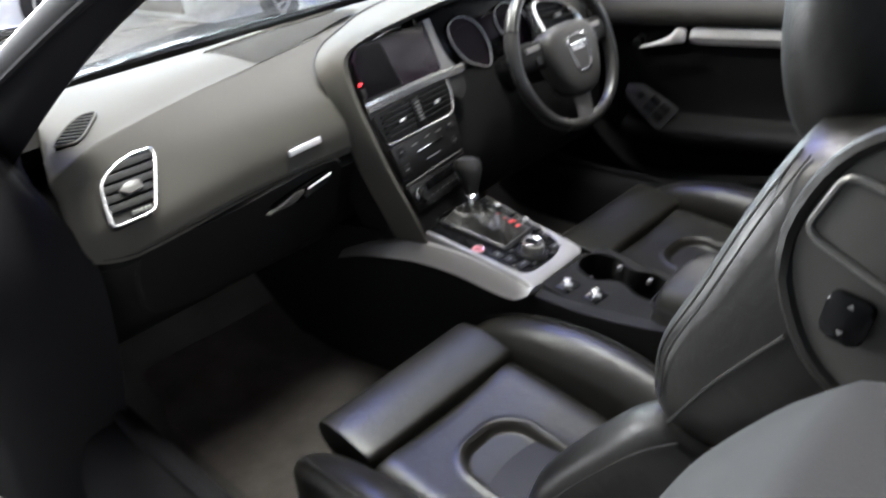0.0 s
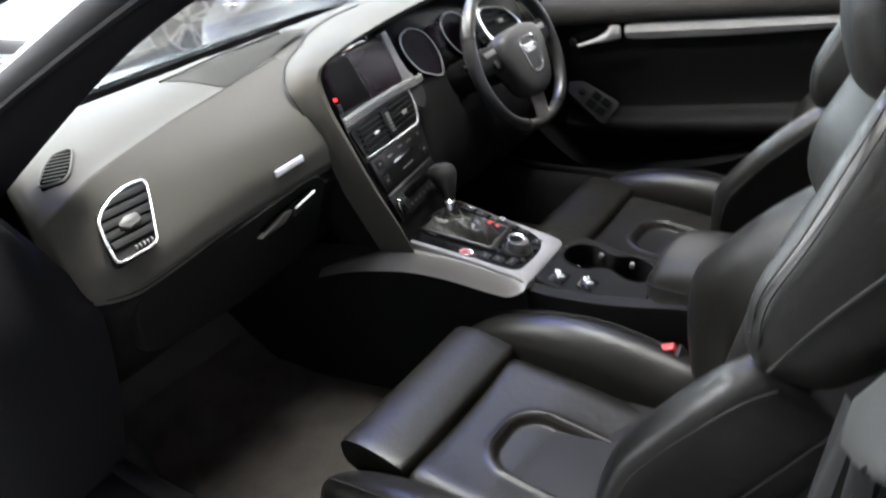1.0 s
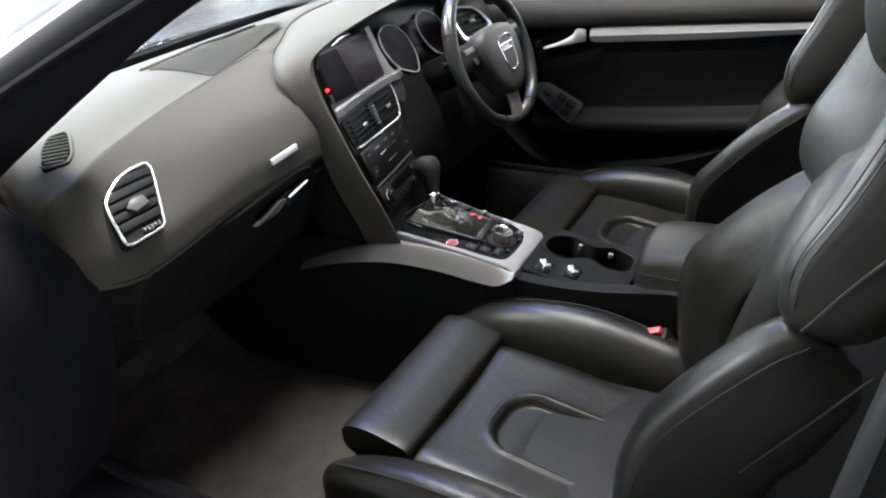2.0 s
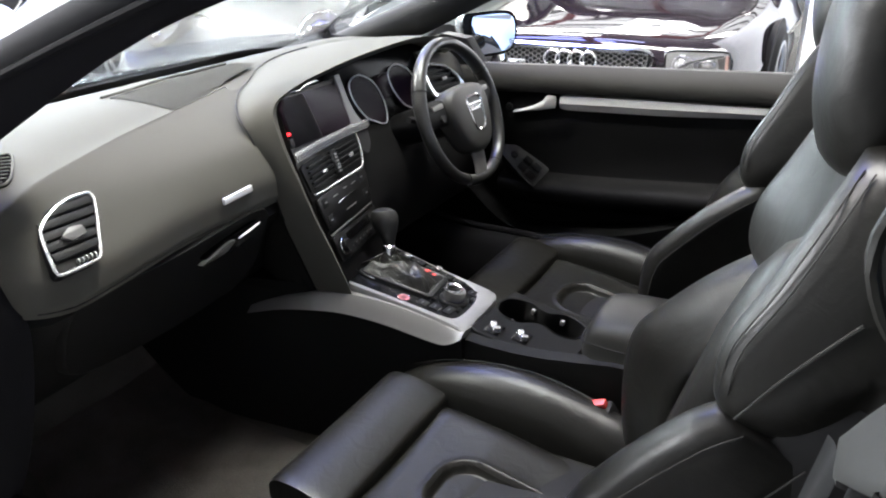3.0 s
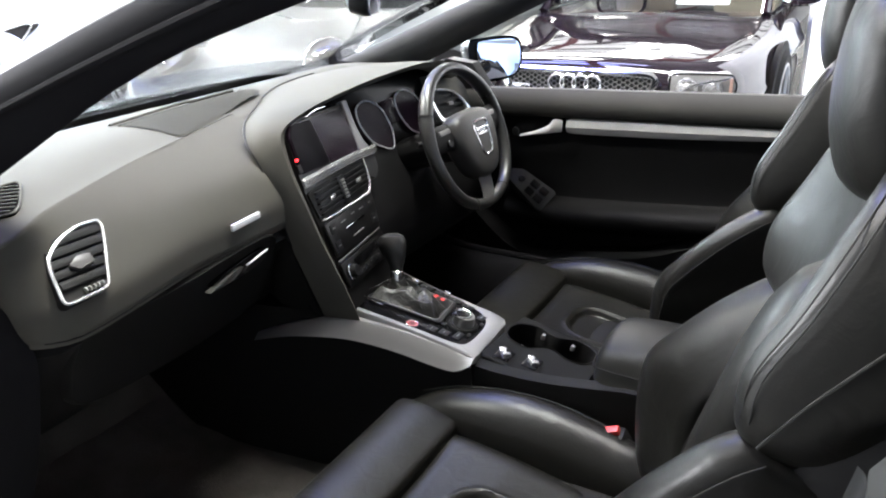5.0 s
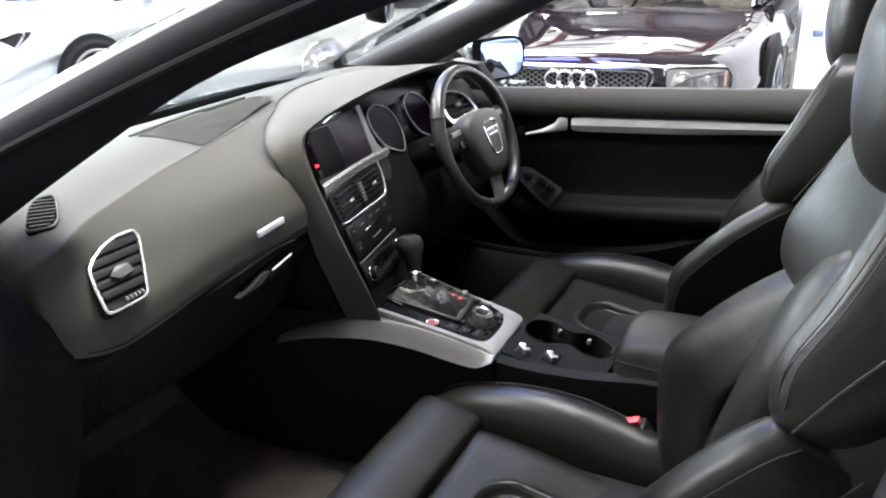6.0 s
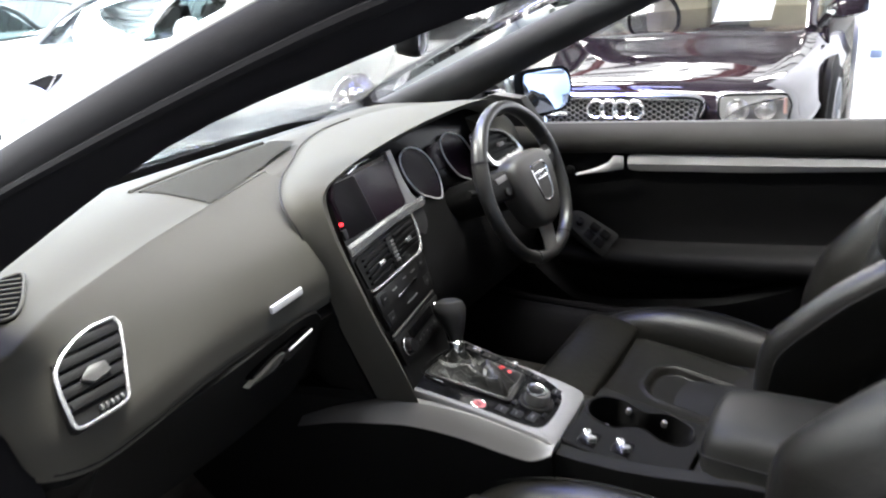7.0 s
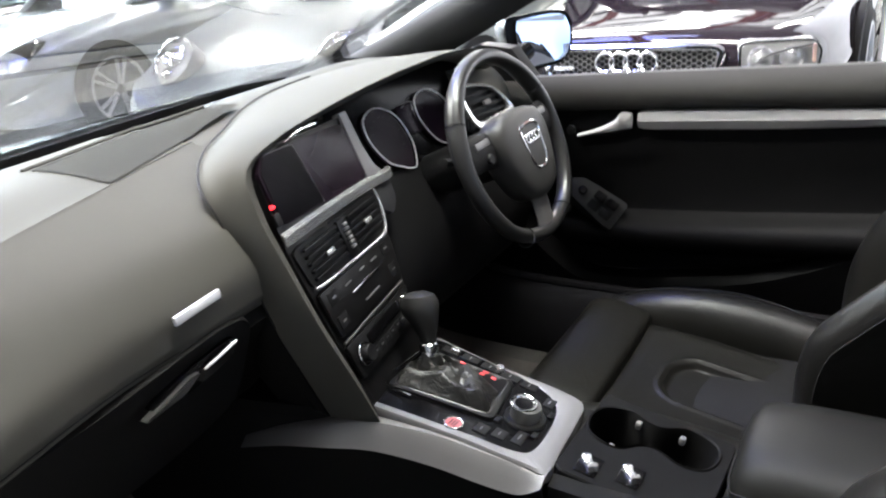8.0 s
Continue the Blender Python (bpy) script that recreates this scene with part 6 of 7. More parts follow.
for bx, by, dx, dy, zt, zl, wob, wide, start in ((-0.697, -0.840, -0.010, 0.088, 0.934, 0.42, 0.003, 0.030, 1.0), (-0.748, -0.862, 0.010, 0.030, 0.965, 0.44, 0.010, 0.046, 0.35), (-0.798, -0.872, -0.006, 0.040, 0.985, 0.45, 0.012, 0.040, 0.35)):
    bm = B()
    g = []
    for k in range(22):
        t = k / 21
        w = wide * (start + (1 - start) * min(1, t * 3.5))
        ox, oy = bx + dx * t + wob * math.sin(5 * t), by + dy * t + wob * math.sin(4.5 * t + 1)
        g.append([(ox - w * u, oy - 0.016 * u + wob * 0.9 * math.sin(5 * u + 4 * t), zt + (zl - zt) * t) for u in [k2 / 9 - 0.5 for k2 in range(10)]])
    loft(bm, g, closed=False, caps=False)
    bmesh.ops.solidify(bm, geom=bm.faces[:], thickness=0.0035)
    part("webbing_fold", bm, FABRIC, belt)
bm = B()
box(bm, (-0.704, -0.848, 0.930), (0.046, 0.018, 0.016), 0.006)
part("belt_guide", bm, PLASTIC, belt)

# cabin floor
bm = B()
g = []
for y, z in ((0.72, 0.52), (0.62, 0.40), (0.50, 0.285), (0.42, 0.245), (0.2, 0.235), (-0.2, 0.235), (-0.7, 0.24), (-1.2, 0.25)):
    g.append([(x, y, z + (0.10 if abs(x) < 0.05 else 0.0) - 0.012 * (abs(x) > 0.2 and abs(x) < 0.62)) for x in (-0.70, -0.62, -0.5, -0.36, -0.2, -0.12, 0, 0.12, 0.2, 0.36, 0.5, 0.62, 0.70)])
cols = [cr([r[i] for r in g], 3) for i in range(13)]
loft(bm, [[c[k] for c in cols] for k in range(len(cols[0]))], closed=False, caps=False)
bmesh.ops.solidify(bm, geom=bm.faces[:], thickness=0.02)
solid("floor_carpet", bm, CARPET, "black carpet covering the cabin floor", "carpet", kind="structure")
bm = B()
loft(bm, [[(-0.70, 0.78, 0.45), (0.70, 0.78, 0.45), (0.70, 0.78, 0.92), (-0.70, 0.78, 0.92)], [(-0.70, 0.81, 0.45), (0.70, 0.81, 0.45), (0.70, 0.81, 0.92), (-0.70, 0.81, 0.92)]])
solid("bulkhead_wall", bm, PLASTIC, "black bulkhead behind the dashboard", "bulkhead", kind="structure")
for cx in (-0.40, 0.40):
    bm = B()
    g = []
    for y, z in ((0.53, 0.325), (0.46, 0.275), (0.40, 0.25), (0.25, 0.236), (0.05, 0.236), (-0.10, 0.237)):
        g.append([(cx + x * (0.9 if y > 0.4 else 1), y, z + 0.004 + 0.003 * math.sin(y * 30 + x * 20)) for x in (-0.20, -0.12, -0.04, 0.04, 0.12, 0.20)])
    cols = [cr([r[i] for r in g], 3) for i in range(6)]
    loft(bm, [[c[k] for c in cols] for k in range(len(cols[0]))], closed=False, caps=False)
    bmesh.ops.solidify(bm, geom=bm.faces[:], thickness=0.010)
    solid("floor_mat", bm, MAT, "dark brown-grey pile mat on cabin floor", "floor mat", group="floor mats")

# ---- showroom ----
bm = B()
box(bm, (9.5, 2.5, -0.06), (36, 19, 0.1), 0)
showroom_floor = solid("floor", bm, JOINT, "grey tiled showroom floor", "floor", kind="structure")
bm = B()
for c, s in (((-7.3, 12.1, 2.4), (2.8, 0.2, 4.8)), ((1.9, 12.1, 2.4), (1.6, 0.2, 4.8)), ((18.7, 12.1, 2.4), (18.0, 0.2, 4.8)), ((6.2, 12.1, 0.45), (7.0, 0.2, 0.9)), ((6.2, 12.1, 4.6), (7.0, 0.2, 0.4)), ((-2.4, 12.1, 0.45), (7.0, 0.2, 0.9)), ((-2.4, 12.1, 4.6), (7.0, 0.2, 0.4))):
    box(bm, c, s, 0)
solid("wall_north", bm, WHITE_WALL, "white showroom wall with wide front window", "wall", kind="structure")
for number, wx in (("window_1", -2.4), ("window_2", 6.2)):
    window = thing(number, "wide aluminium-framed shop window", "window", kind="structure", at=(wx, 12.1, 0.9))
    for k in range(5):
        bm = B()
        box(bm, (wx - 3.47 + 1.735 * k, 12.08, 2.65), (0.07, 0.09, 3.5), 0.006)
        part("window_frame", bm, PAINT_SILVER, window)
    for k in range(4):
        bm = B()
        box(bm, (wx - 2.6 + 1.735 * k, 12.10, 2.65), (1.66, 0.012, 3.5), 0)
        g = part("pane", bm, CLEAR, window)
        g.visible_shadow = False
bm = B()
box(bm, (1.6, 16.0, 4.0), (32, 0.1, 9.0), 0)
solid("backdrop", bm, SKY_GLOW, "bright overcast sky beyond the window", "sky", kind="structure")
# The south wall is unseen and takes the grey that cuts bounce light
for nm, c, s in (("wall_east", (27.6, 2.5, 2.4), (0.2, 19, 4.8)), ("wall_south", (9.5, -7.1, 2.4), (36.4, 0.2, 4.8))):
    bm = B()
    box(bm, c, s, 0)
    solid(nm, bm, WHITE_WALL if nm == "wall_east" else GREY_WALL, "painted showroom wall", "wall", kind="structure")
bm = B()
for c, s in (((-8.6, 7.3, 2.4), (0.2, 9.4, 4.8)), ((-8.6, -5.4, 2.4), (0.2, 3.2, 4.8)), ((-8.6, -0.6, 4.1), (0.2, 6.4, 1.4))):
    box(bm, c, s, 0)
solid("wall_west", bm, GREY_WALL, "unseen grey wall with wide doorway, darkened to cut bounce light", "wall", kind="structure")
bm = B()
for k in range(120):
    x = -8.5 + 0.3 * k
    box(bm, (x, 2.5, 4.80), (0.10, 19, 0.05), 0)
box(bm, (9.5, 2.5, 4.87), (36, 19, 0.06), 0)
solid("ceiling", bm, ROOF, "ribbed metal showroom roof", "ceiling", kind="structure")
bm = B()
for xk, yk in ((1.45, 2.0), (1.45, 3.4), (3.2, 1.75)):
    box(bm, (xk, yk, 4.740), (0.90, 1.35, 0.02), 0.004)
solid("skylight", bm, BLUE_GLOW, "bluish glowing roof panels added for blue sheen on the seats", "skylight", kind="structure")
bm = B()
for k in range(10):
    box(bm, (11.15 + 1.1 * k, 2.9, 4.765), (0.98, 11.0, 0.01), 0)
solid("skylight", bm, ROOF_GLOW, "glowing roof sheets added between purlins to brighten the bonnet reflection", "skylight", kind="structure")
for yk, wk in ((3.22, 0.46), (2.50, 0.36)):
    bm = B()
    box(bm, (17.0, yk, 4.690), (11.0, wk, 0.02), 0.004)
    solid("skylight", bm, ROOF_LIGHT, "long bright translucent roof light strip", "skylight", kind="structure")
for yb in (-5.0, -1.6, 1.8, 5.2, 8.6):
    bm = B()
    box(bm, (9.5, yb, 4.66), (36, 0.10, 0.015), 0)
    box(bm, (9.5, yb, 4.56), (36, 0.012, 0.20), 0)
    box(bm, (9.5, yb, 4.46), (36, 0.10, 0.015), 0)
    solid("roof_beam", bm, STEEL, "dark red steel roof beam", "beam", group="roof beams")
for k in range(32):
    xp = -7.9 + 1.1 * k
    bm = B()
    box(bm, (xp, 2.5, 4.735), (0.07, 18.9, 0.08), 0)
    solid("roof_purlin", bm, PURLIN, "dark steel roof purlin under ribbed sheets", "purlin", group="roof purlins")
first = None
for lx, ly in LAMP_SPOTS:
    if first is None:
        first = thing("ceiling_light", "long white fluorescent ceiling light", "ceiling light", group="ceiling lights", at=(lx, ly, 4.75))
        bm = B()
        box(bm, (lx, ly, 4.745), (0.90, 3.3, 0.04), 0.01)
        part("housing", bm, WHITE_WALL, first)
        bm = B()
        box(bm, (lx, ly, 4.712), (0.80, 3.22, 0.012), 0.003)
        part("diffuser", bm, LAMP_GLOW, first, "glowing white diffuser")
    else:
        copy_thing(first, Matrix.Translation((lx, ly, 4.75)))


def car_wheel(parent, c, s):
    """A road wheel at c; s is the side along y that it faces."""
    m = basis(c, (1, 0, 0), (0, 0, 1), (0, -1, 0)) if s < 0 else basis(c, (-1, 0, 0), (0, 0, 1), (0, 1, 0))
    bm = B()
    lathe(bm, [(0.20, -0.12), (0.30, -0.12), (0.33, -0.09), (0.335, -0.02), (0.33, 0.04), (0.30, 0.06), (0.255, 0.055), (0.25, 0.0)], 32, m)
    w = part("wheel", bm, RUBBER, parent, "black tyre on alloy wheel")
    bm = B()
    tube(bm, ring_pts(0, 0, 0.245, 0.245, 32), 0.016, 8, True, m=m @ pose(0, 0, 0.045))
    part("rim", bm, PAINT_SILVER, w)
    for k in range(10):
        a = radians(72 * (k // 2) + (9 if k % 2 else -9))
        bm = B()
        d = Vector((math.cos(a), math.sin(a), 0))
        tube(bm, [d * 0.04 + Vector((0, 0, 0.045)), d * 0.15 + Vector((0, 0, 0.05)), d * 0.24 + Vector((0, 0, 0.045))], [0.018, 0.014, 0.016], 6, m=m)
        part("spoke", bm, PAINT_SILVER, w)
    return w


def parked_car(name, label, front, yc, paint, width, hood_z, roof_z, nose, wind_x, sloping, wheel_x, seats=None, blunt=False, pane_glass=CAR_GLASS):
    """A car that faces -x with its nose at x = front, with bonnet, wings, roof, glass, wheels and lamps."""
    car = thing(name, label, "car", group="parked cars", at=(front + 2, yc, 0))
    hw = width / 2
    # side outline: (x from nose, lower z, shoulder z, half width factor)
    st = [(0.0, 0.28, nose * 0.78, 0.72), (0.06, 0.22, nose * 0.93, 0.82), (0.18, 0.20, nose, 0.91), (0.5, 0.20, nose + (hood_z - nose) * 0.45, 0.98), (0.95, 0.20, nose + (hood_z - nose) * 0.8, 1.0),
          (wind_x, 0.20, hood_z, 1.0), (wind_x + 1.2, 0.20, hood_z + 0.03, 1.0), (wind_x + 2.2, 0.20, hood_z + 0.05, 0.99), (4.2, 0.24, hood_z + 0.02, 0.95), (4.5, 0.32, hood_z - 0.08, 0.86)]
    if blunt:
        st[:3] = [(0.0, 0.28, nose * 0.86, 0.74), (0.035, 0.22, nose * 0.965, 0.82), (0.11, 0.20, nose * 1.025, 0.90)]
    bm = B()
    sec = []
    for x, z0, z1, k in st:
        w = hw * k
        crown = sloping
        half = [(0.0, z1), (w * 0.35, z1 - 0.004), (w * 0.66, z1 - 0.015 + crown * 0.2), (w * 0.82, z1 + crown - 0.02), (w * 0.925, z1 - 0.055), (w * 0.965, z1 - 0.11), (w * 0.985, z1 - 0.19), (w * 1.0, z1 - 0.235), (w * 0.968, z1 - 0.285), (w * 0.985, (z0 + z1) / 2 - 0.06), (w * 0.96, z0 + 0.04), (w * 0.8, z0)]
        sec.append([(front + x, yc + y, z) for y, z in half] + [(front + x, yc - y, z) for y, z in half[::-1][:-1]])
    cols = [cr([s[i] for s in sec], 3) for i in range(len(sec[0]))]
    loft(bm, [cr([c[k] for c in cols], 2, True) for k in range(len(cols[0]))])
    part("body_shell", bm, paint, car, angle=50)
    # cabin
    bm = B()
    cab = []
    for x, w0, zz in ((wind_x + 0.75, 0.70, roof_z - 0.02), (wind_x + 1.1, 0.71, roof_z), (wind_x + 1.7, 0.70, roof_z), (wind_x + 2.2, 0.66, roof_z - 0.06)):
        cab.append([(front + x, yc + w0 * hw * t, zz - 0.05 * t * t) for t in [k / 4 - 1 for k in range(9)]])
    loft(bm, cab, closed=False, caps=False)
    bmesh.ops.solidify(bm, geom=bm.faces[:], thickness=0.03)
    part("roof", bm, paint, car)
    for s in (-1, 1):
        bm = B()
        tube(bm, cr([(front + wind_x, yc + s * hw * 0.81, hood_z - 0.01), (front + wind_x + 0.40, yc + s * hw * 0.76, (hood_z + roof_z) / 2 + 0.02), (front + wind_x + 0.80, yc + s * hw * 0.70, roof_z - 0.06)], 4), 0.028, 8)
        part("pillar", bm, paint, car)
        bm = B()
        tube(bm, cr([(front + wind_x + 0.80, yc + s * hw * 0.70, roof_z - 0.05), (front + wind_x + 1.5, yc + s * hw * 0.71, roof_z - 0.045), (front + wind_x + 2.3, yc + s * hw * 0.69, roof_z - 0.14), (front + 4.0, yc + s * hw * 0.80, hood_z + 0.03)], 4), 0.030, 8)
        part("roof_rail", bm, paint, car)
        bm = B()
        loft(bm, [[(front + x, yc + s * y0, z0), (front + x, yc + s * y1, z1)] for x, y0, z0, y1, z1 in ((wind_x + 0.02, hw * 0.87, hood_z - 0.01, hw * 0.86, hood_z), (wind_x + 0.8, hw * 0.88, hood_z, hw * 0.71, roof_z - 0.06), (wind_x + 1.5, hw * 0.88, hood_z + 0.02, hw * 0.71, roof_z - 0.05), (wind_x + 2.25, hw * 0.87, hood_z + 0.04, hw * 0.70, roof_z - 0.13), (3.95, hw * 0.84, hood_z + 0.02, hw * 0.82, hood_z + 0.04))], closed=False, caps=False)
        bmesh.ops.solidify(bm, geom=bm.faces[:], thickness=0.006)
        g = part("side_window", bm, pane_glass, car)
        g.visible_shadow = False
        bm = B()
        smooth_loft(bm, [[(front + wind_x + 0.38 + a, yc + s * y, z) for a, z in ((-0.06 * k, zz - 0.05 * k), (0.07 * k, zz - 0.055 * k), (0.08 * k, zz + 0.06 * k), (-0.03 * k, zz + 0.06 * k))] for y, zz, k in ((hw * 0.85, hood_z + 0.04, 0.5), (hw * 0.94, hood_z + 0.07, 1.0), (hw + 0.05, hood_z + 0.08, 1.0), (hw + 0.09, hood_z + 0.08, 0.7))], 2, 3)
        part("wing_mirror", bm, paint, car)
        for wx in (wheel_x, wheel_x + 2.6):
            bm = B()
            lathe(bm, [(0.36, -0.02), (0.375, 0.012), (0.36, 0.016), (0.0, 0.0165)], 32, basis((front + wx, yc + s * (hw - 0.012), 0.335), (1, 0, 0), (0, 0, 1), (0, -1, 0)) if s < 0 else basis((front + wx, yc + s * (hw - 0.012), 0.335), (-1, 0, 0), (0, 0, 1), (0, 1, 0)))
            part("wheel_arch", bm, RUBBER, car)
            car_wheel(car, (front + wx, yc + s * (hw - 0.035), 0.335), s)
    bm = B()
    loft(bm, [[(front + wind_x + 0.0 + 0.05 * t * t, yc + hw * 0.80 * t, hood_z + 0.005), (front + wind_x + 0.42 + 0.04 * t * t, yc + hw * 0.75 * t, (hood_z + roof_z) / 2 + 0.03), (front + wind_x + 0.80 + 0.03 * t * t, yc + hw * 0.69 * t, roof_z - 0.03 - 0.03 * t * t)] for t in [k / 5 - 1 for k in range(11)]], closed=False, caps=False)
    bmesh.ops.solidify(bm, geom=bm.faces[:], thickness=0.006)
    g = part("windscreen", bm, pane_glass, car)
    g.visible_shadow = False
    for s in (-1, 1):
        bm = B()
        box(bm, (front + wind_x + 1.35, yc + s * 0.38, hood_z - 0.02), (0.16, 0.48, 0.50), 0.06)
        part("seat_back", bm, seats or LEATHER, car)
        bm = B()
        box(bm, (front + wind_x + 1.38, yc + s * 0.38, hood_z + 0.32), (0.10, 0.26, 0.18), 0.04)
        part("headrest", bm, seats or LEATHER, car)
    bm = B()
    tube(bm, [(front + wind_x + 0.62, yc + 0.36 + 0.17 * math.cos(a), hood_z + 0.02 + 0.17 * math.sin(a)) for a in [k * math.tau / 24 for k in range(24)]], 0.014, 6, True)
    part("steering_wheel", bm, PLASTIC, car)
    bm = B()
    box(bm, (front + wind_x + 0.35, yc, hood_z - 0.06), (0.55, hw * 1.6, 0.10), 0.04)
    part("dash_shelf", bm, PLASTIC, car)
    return car


# black saloon with the wide mesh grille, facing the open door
AX, AY = 2.50, 0.535
saloon = parked_car("black_saloon", "glossy black saloon with silver-edged mesh grille and clear headlamps", AX, AY, BLACK_PAINT, 1.70, 0.815, 1.32, 0.68, 1.20, 0.006, 0.86, BEIGE, True, PALE_GLASS)
GM = basis((AX - 0.02, AY, 0.538), (0, -1, 0), (0.12, 0, 0.993), Vector((-0.993, 0, 0.12)))
bm = B()
gr = rounded([(-0.40, 0.105, 0), (0.40, 0.105, 0), (0.33, -0.20, 0), (-0.33, -0.20, 0)], 4, 0.10)
slab(bm, gr, -0.10, 0.012, 0, GM)
grille = part("grille", bm, PLASTIC, saloon, "black honeycomb grille")
bm = B()
tube(bm, gr, 0.018, 8, True, m=GM @ pose(0, 0, 0.02))
part("grille_frame", bm, CHROME, grille, "bright silver grille frame")
bm = B()
for i in range(36):
    for j in range(11):
        x, y = -0.368 + 0.021 * i, 0.086 - 0.0245 * j
        if i % 2:
            y -= 0.01225
        if abs(x) < 0.385 - (0.105 - y) * 0.22 and y > -0.18:
            tube(bm, [(x + 0.0132 * math.cos(a), y + 0.0120 * math.sin(a), 0.016) for a in [k * math.tau / 6 for k in range(6)]], 0.0026, 4, True, m=GM)
tagged(part("grille_mesh", bm, DARK_TRIM, grille), kind="stuff")
for k in range(4):
    bm = B()
    tube(bm, ring_pts(-0.095 + 0.0635 * k, 0.045, 0.041, 0.041, 28), 0.0075, 8, True, m=GM @ pose(0, 0, 0.040 + 0.002 * (k % 2)))
    part("emblem_ring", bm, CHROME, grille, "chrome ring")
bm = B()
box(bm, (-0.29, 0.022, 0.035), (0.10, 0.022, 0.006), 0.002, GM)
part("grille_badge", bm, CHROME, grille)
for s in (-1, 1):
    HM = basis((AX + 0.058, AY + s * 0.605, 0.602), Vector((0.30, -0.954 * 1, 0)) if s < 0 else Vector((-0.30, -0.954, 0)), (0, 0, 1), Vector((-0.954, -0.30 * 1, 0)) if s < 0 else Vector((-0.954, 0.30, 0)))
    ol = rounded([(s * 0.165, 0.060, 0), (s * -0.11, 0.056, 0), (s * -0.135, 0.01, 0), (s * -0.12, -0.085, 0), (s * 0.13, -0.085, 0), (s * 0.165, -0.03, 0)][::-s], 4, 0.2)
    bm = B()
    slab(bm, ol, -0.10, 0.058, 0.01, HM)
    lamp = part("headlight", bm, LAMP_BODY, saloon, "clear headlamp")
    for x, r in ((s * 0.085, 0.050), (s * -0.030, 0.046)):
        bm = B()
        lathe(bm, [(r, 0.030), (r * 1.0, 0.042), (r * 0.75, 0.034), (r * 0.4, 0.046), (0, 0.052)], 20, HM @ pose(x, -0.012, 0.028))
        part("lamp_bowl", bm, CHROME_SOFT, lamp)
    bm = B()
    box(bm, (-s * 0.112, 0.0, 0.064), (0.014, 0.07, 0.02), 0.006, HM)
    part("indicator_lens", bm, ORANGE, lamp, "orange indicator lens")
    # Chrome bar shaped as the bright streak of light on the lens
    bm = B()
    tube(bm, cr([(s * 0.150, -0.055, 0.080), (s * 0.06, 0.004, 0.084), (s * -0.10, 0.036, 0.080)], 4), [0.004] * 3 + [0.007] * 6, 8, flat=0.5, m=HM)
    part("streak_bar", bm, CHROME, lamp, "chrome bar standing in for a bright streak across headlamp")
    bm = B()
    slab(bm, ol, 0.094, 0.100, 0.004, HM)
    g = part("lamp_cover", bm, CLEAR, lamp)
    g.visible_shadow = False
    bm = B()
    tube(bm, ol, 0.005, 6, True, m=HM @ pose(0, 0, 0.085))
    part("lamp_rim", bm, GLOSS_BLACK, lamp)
# bumper openings and price sheet
bm = B()
box(bm, (AX + 0.0, AY, 0.26), (0.06, 1.0, 0.10), 0.02)
part("lower_intake", bm, PLASTIC, saloon)
bm = B()
loft(bm, [[(AX + 1.15 + 0.16 + 0.40 * t, AY - 0.30 - 0.16, 0.85 + 0.25 * t), (AX + 1.15 + 0.16 + 0.40 * t, AY - 0.30 + 0.16, 0.85 + 0.25 * t)] for t in (0, 0.5, 1.0)], closed=False, caps=False)
bmesh.ops.solidify(bm, geom=bm.faces[:], thickness=0.003)
part("price_sheet", bm, PAPER, saloon, "white paper sheet behind windscreen")

# silver sports coupe
PX, PY = 1.58, 2.20
coupe = parked_car("silver_coupe", "silver-grey sports coupe with upright oval headlamps", PX, PY, SILVER_PAINT, 1.80, 0.88, 1.28, 0.60, 1.35, 0.10, 0.95)
for s in (-1, 1):
    LM = basis((PX + 0.32, PY + s * 0.55, 0.715), (0.1, -1, 0), (0.72, 0, 0.69), Vector((-0.69, 0, 0.72)))
    ol = ring_pts(0, 0, 0.105, 0.14, 28)
    bm = B()
    slab(bm, ol, -0.08, 0.02, 0.006, LM)
    lamp = part("headlight", bm, LAMP_BODY, coupe, "oval headlamp")
    for y, r in ((0.02, 0.065), (-0.08, 0.032)):
        bm = B()
        lathe(bm, [(r, 0.02), (r, 0.035), (r * 0.7, 0.025), (r * 0.35, 0.04), (0, 0.045)], 20, LM @ pose(0, y, 0))
        part("lamp_bowl", bm, CHROME, lamp)
    bm = B()
    loft(bm, [[(p[0] * k, p[1] * k, z) for p in ol] for k, z in ((1.0, 0.015), (0.97, 0.045), (0.75, 0.075), (0.35, 0.09))], m=LM)
    g = part("lamp_cover", bm, CLEAR, lamp)
    g.visible_shadow = False
bm = B()
box(bm, (PX + 0.0, PY, 0.30), (0.08, 1.1, 0.09), 0.03)
part("lower_intake", bm, PLASTIC, coupe)

# pale silver convertible and white saloon further along
MX, MY = 2.05, 5.67
pale = parked_car("pale_silver_saloon", "pale silver saloon with slanted headlamps and alloy wheels", MX, MY, PALE_PAINT, 1.84, 0.92, 1.40, 0.72, 1.25, 0.03, 0.88)
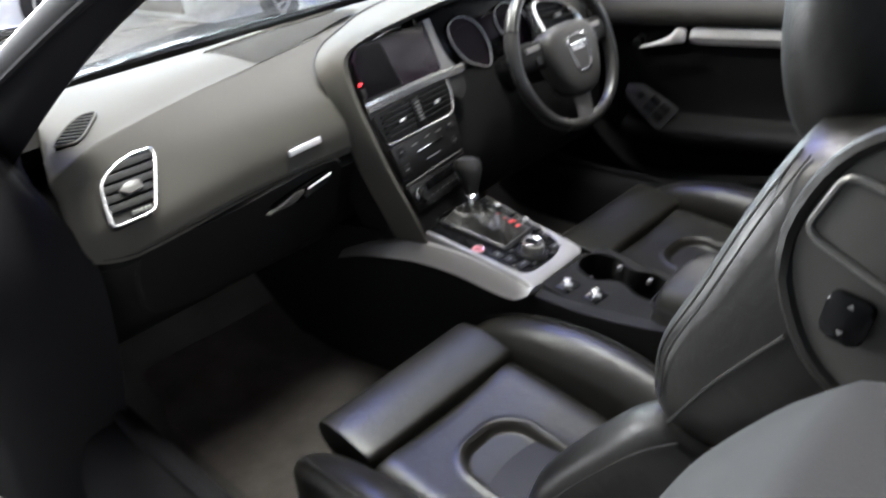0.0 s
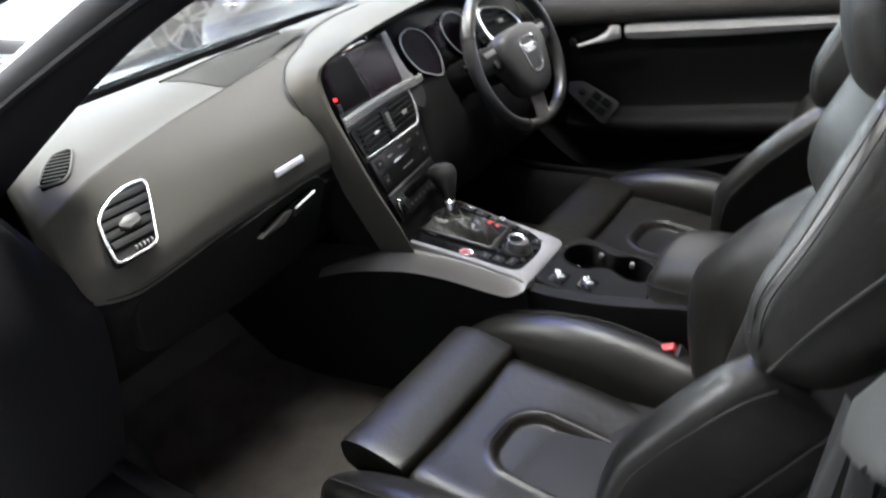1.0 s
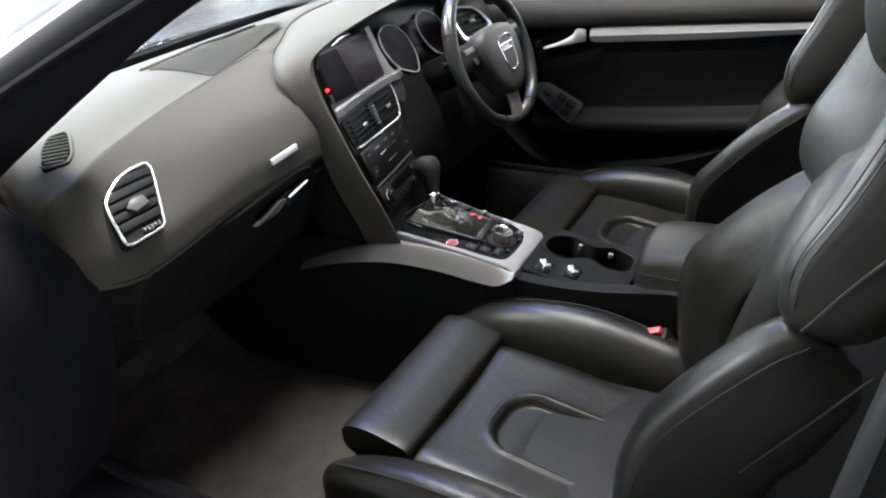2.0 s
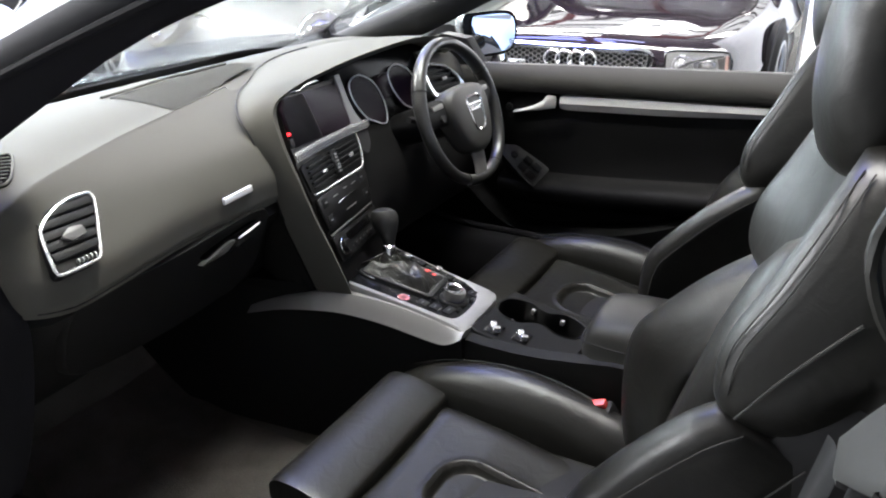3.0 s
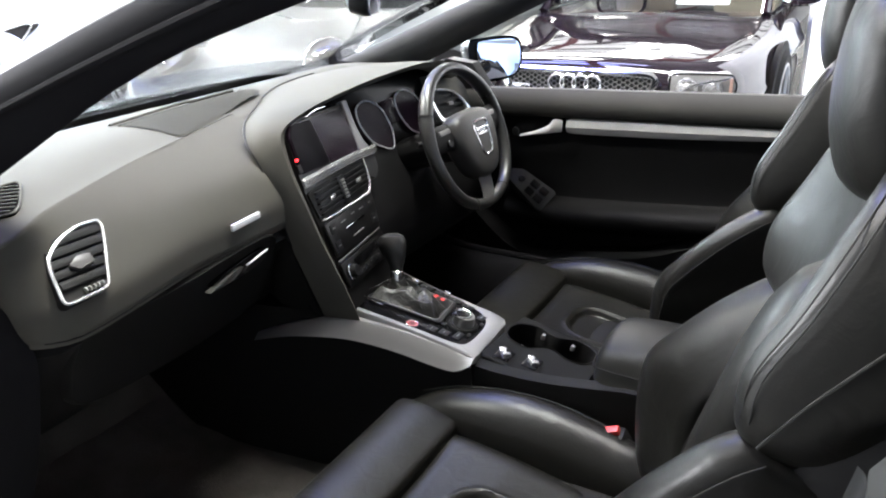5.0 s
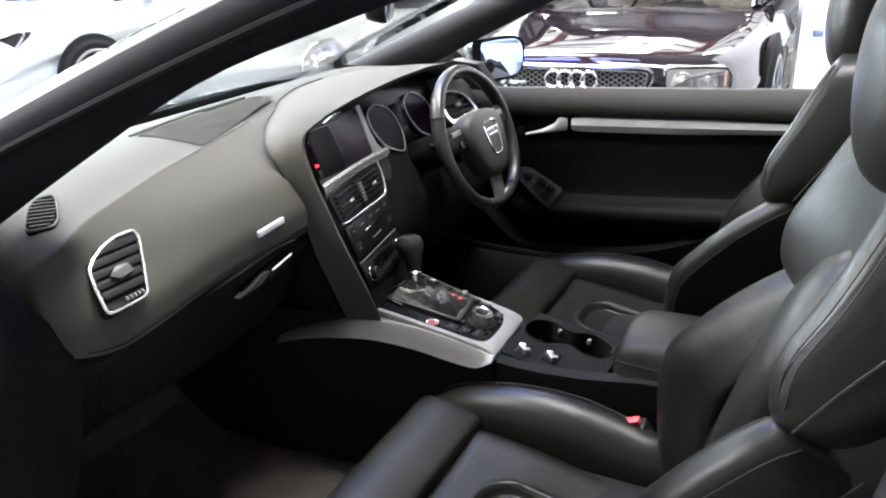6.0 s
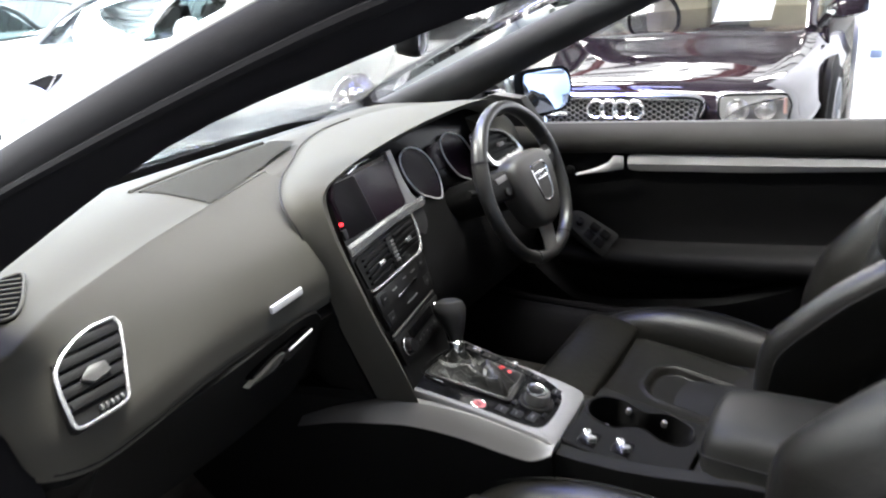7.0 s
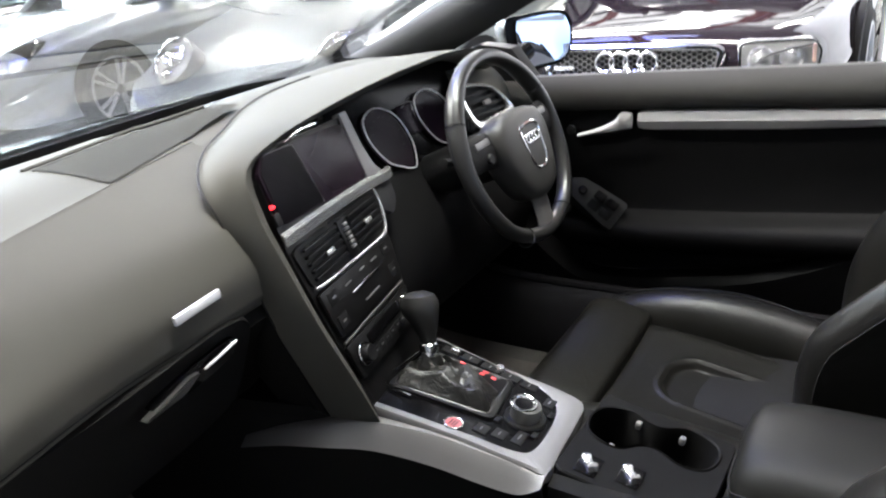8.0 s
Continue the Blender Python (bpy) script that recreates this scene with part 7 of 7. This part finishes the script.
for s in (-1, 1):
    HM = basis((MX + 0.22, MY + s * 0.66, 0.66), Vector((0.55, -0.835, 0.1)) if s < 0 else Vector((-0.55, -0.835, -0.1)), (0.1, 0, 0.995), Vector((-0.83, -0.55, 0.05)) if s < 0 else Vector((-0.83, 0.55, 0.05)))
    ol = cr([(-0.20, -0.05, 0), (-0.10, 0.03, 0), (0.10, 0.085, 0), (0.25, 0.10, 0), (0.22, 0.03, 0), (0.10, -0.06, 0), (-0.10, -0.085, 0)], 4, True)
    bm = B()
    slab(bm, ol, -0.14, 0.03, 0.01, HM)
    lamp = part("headlight", bm, PLASTIC, pale, "dark slanted headlamp")
    bm = B()
    lathe(bm, [(0.05, 0.03), (0.05, 0.045), (0.03, 0.036), (0, 0.05)], 20, HM @ pose(0, 0, 0))
    part("lamp_bowl", bm, CHROME, lamp)
    bm = B()
    tube(bm, ol, 0.010, 6, True, m=HM @ pose(0, 0, 0.03))
    part("lamp_rim", bm, CHROME, lamp)
bm = B()
box(bm, (MX + 0.02, MY, 0.36), (0.08, 1.2, 0.14), 0.04)
part("lower_intake", bm, PLASTIC, pale)
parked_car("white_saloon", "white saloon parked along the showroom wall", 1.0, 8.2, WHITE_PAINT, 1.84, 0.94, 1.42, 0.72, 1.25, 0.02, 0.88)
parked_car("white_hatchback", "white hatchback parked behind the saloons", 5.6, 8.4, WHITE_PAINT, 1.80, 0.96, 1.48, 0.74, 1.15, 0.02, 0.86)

# unseen blue panel behind the convertible, added for the door mirror to reflect
shutter = thing("roller_door", "blue slatted panel added behind the car to tint the door mirror", "roller door", at=(1.0, -6.95, 0))
for k in range(24):
    bm = B()
    box(bm, (1.0, -6.965, 0.07 + 0.13 * k), (6.0, 0.05, 0.124), 0.012)
    part("slat", bm, BLUE, shutter)
# glowing white screen added beyond the black saloon, and the blue sign on it
glazing = thing("window_3", "glowing white screen added for an overexposed white area", "window", kind="structure", at=(4.4, -2.2, 0))
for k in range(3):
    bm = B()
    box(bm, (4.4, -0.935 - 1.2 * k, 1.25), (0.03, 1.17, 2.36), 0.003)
    part("pane", bm, WHITE_GLOW, glazing)
for k in range(4):
    bm = B()
    box(bm, (4.4, -0.335 - 1.2 * k, 1.25), (0.05, 0.03, 2.5), 0.006)
    part("window_frame", bm, WHITE_WALL, glazing)
for z in (0.035, 2.465):
    bm = B()
    box(bm, (4.4, -2.135, z), (0.048, 3.57, 0.07), 0.006)
    part("window_frame", bm, WHITE_WALL, glazing)
bm = B()
box(bm, (4.36, -0.455, 0.575), (0.03, 0.07, 0.05), 0.01)
solid("blue_sign", bm, BLUE, "blue sign fixed to glowing white screen", "sign")

# floor tiles near the cars
tile_mesh = None
for i in range(14):
    for j in range(18):
        x, y = -3.0 + 0.6 * i, -3.2 + 0.6 * j
        if tile_mesh is None:
            bm = B()
            box(bm, (0, 0, 0), (0.596, 0.596, 0.012), 0.002, None, 1)
            tile_mesh = finish(bm, "tile", TILE)
        t = new("tile", tile_mesh)
        t.parent = showroom_floor
        t.location = (x, y, -0.004)
bm = B()
for i in range(60):
    for j in range(32):
        x, y = -8.4 + 0.6 * i, -6.8 + 0.6 * j
        if not (-3.1 < x < 5.0 and -3.3 < y < 7.2):
            v = [bm.verts.new((x + a * 0.298, y + b * 0.298, 0.001)) for a, b in ((-1, -1), (1, -1), (1, 1), (-1, 1))]
            bm.faces.new(v)
far_tiles = part("far_tiles", bm, TILE, showroom_floor)
tagged(far_tiles, kind="stuff")
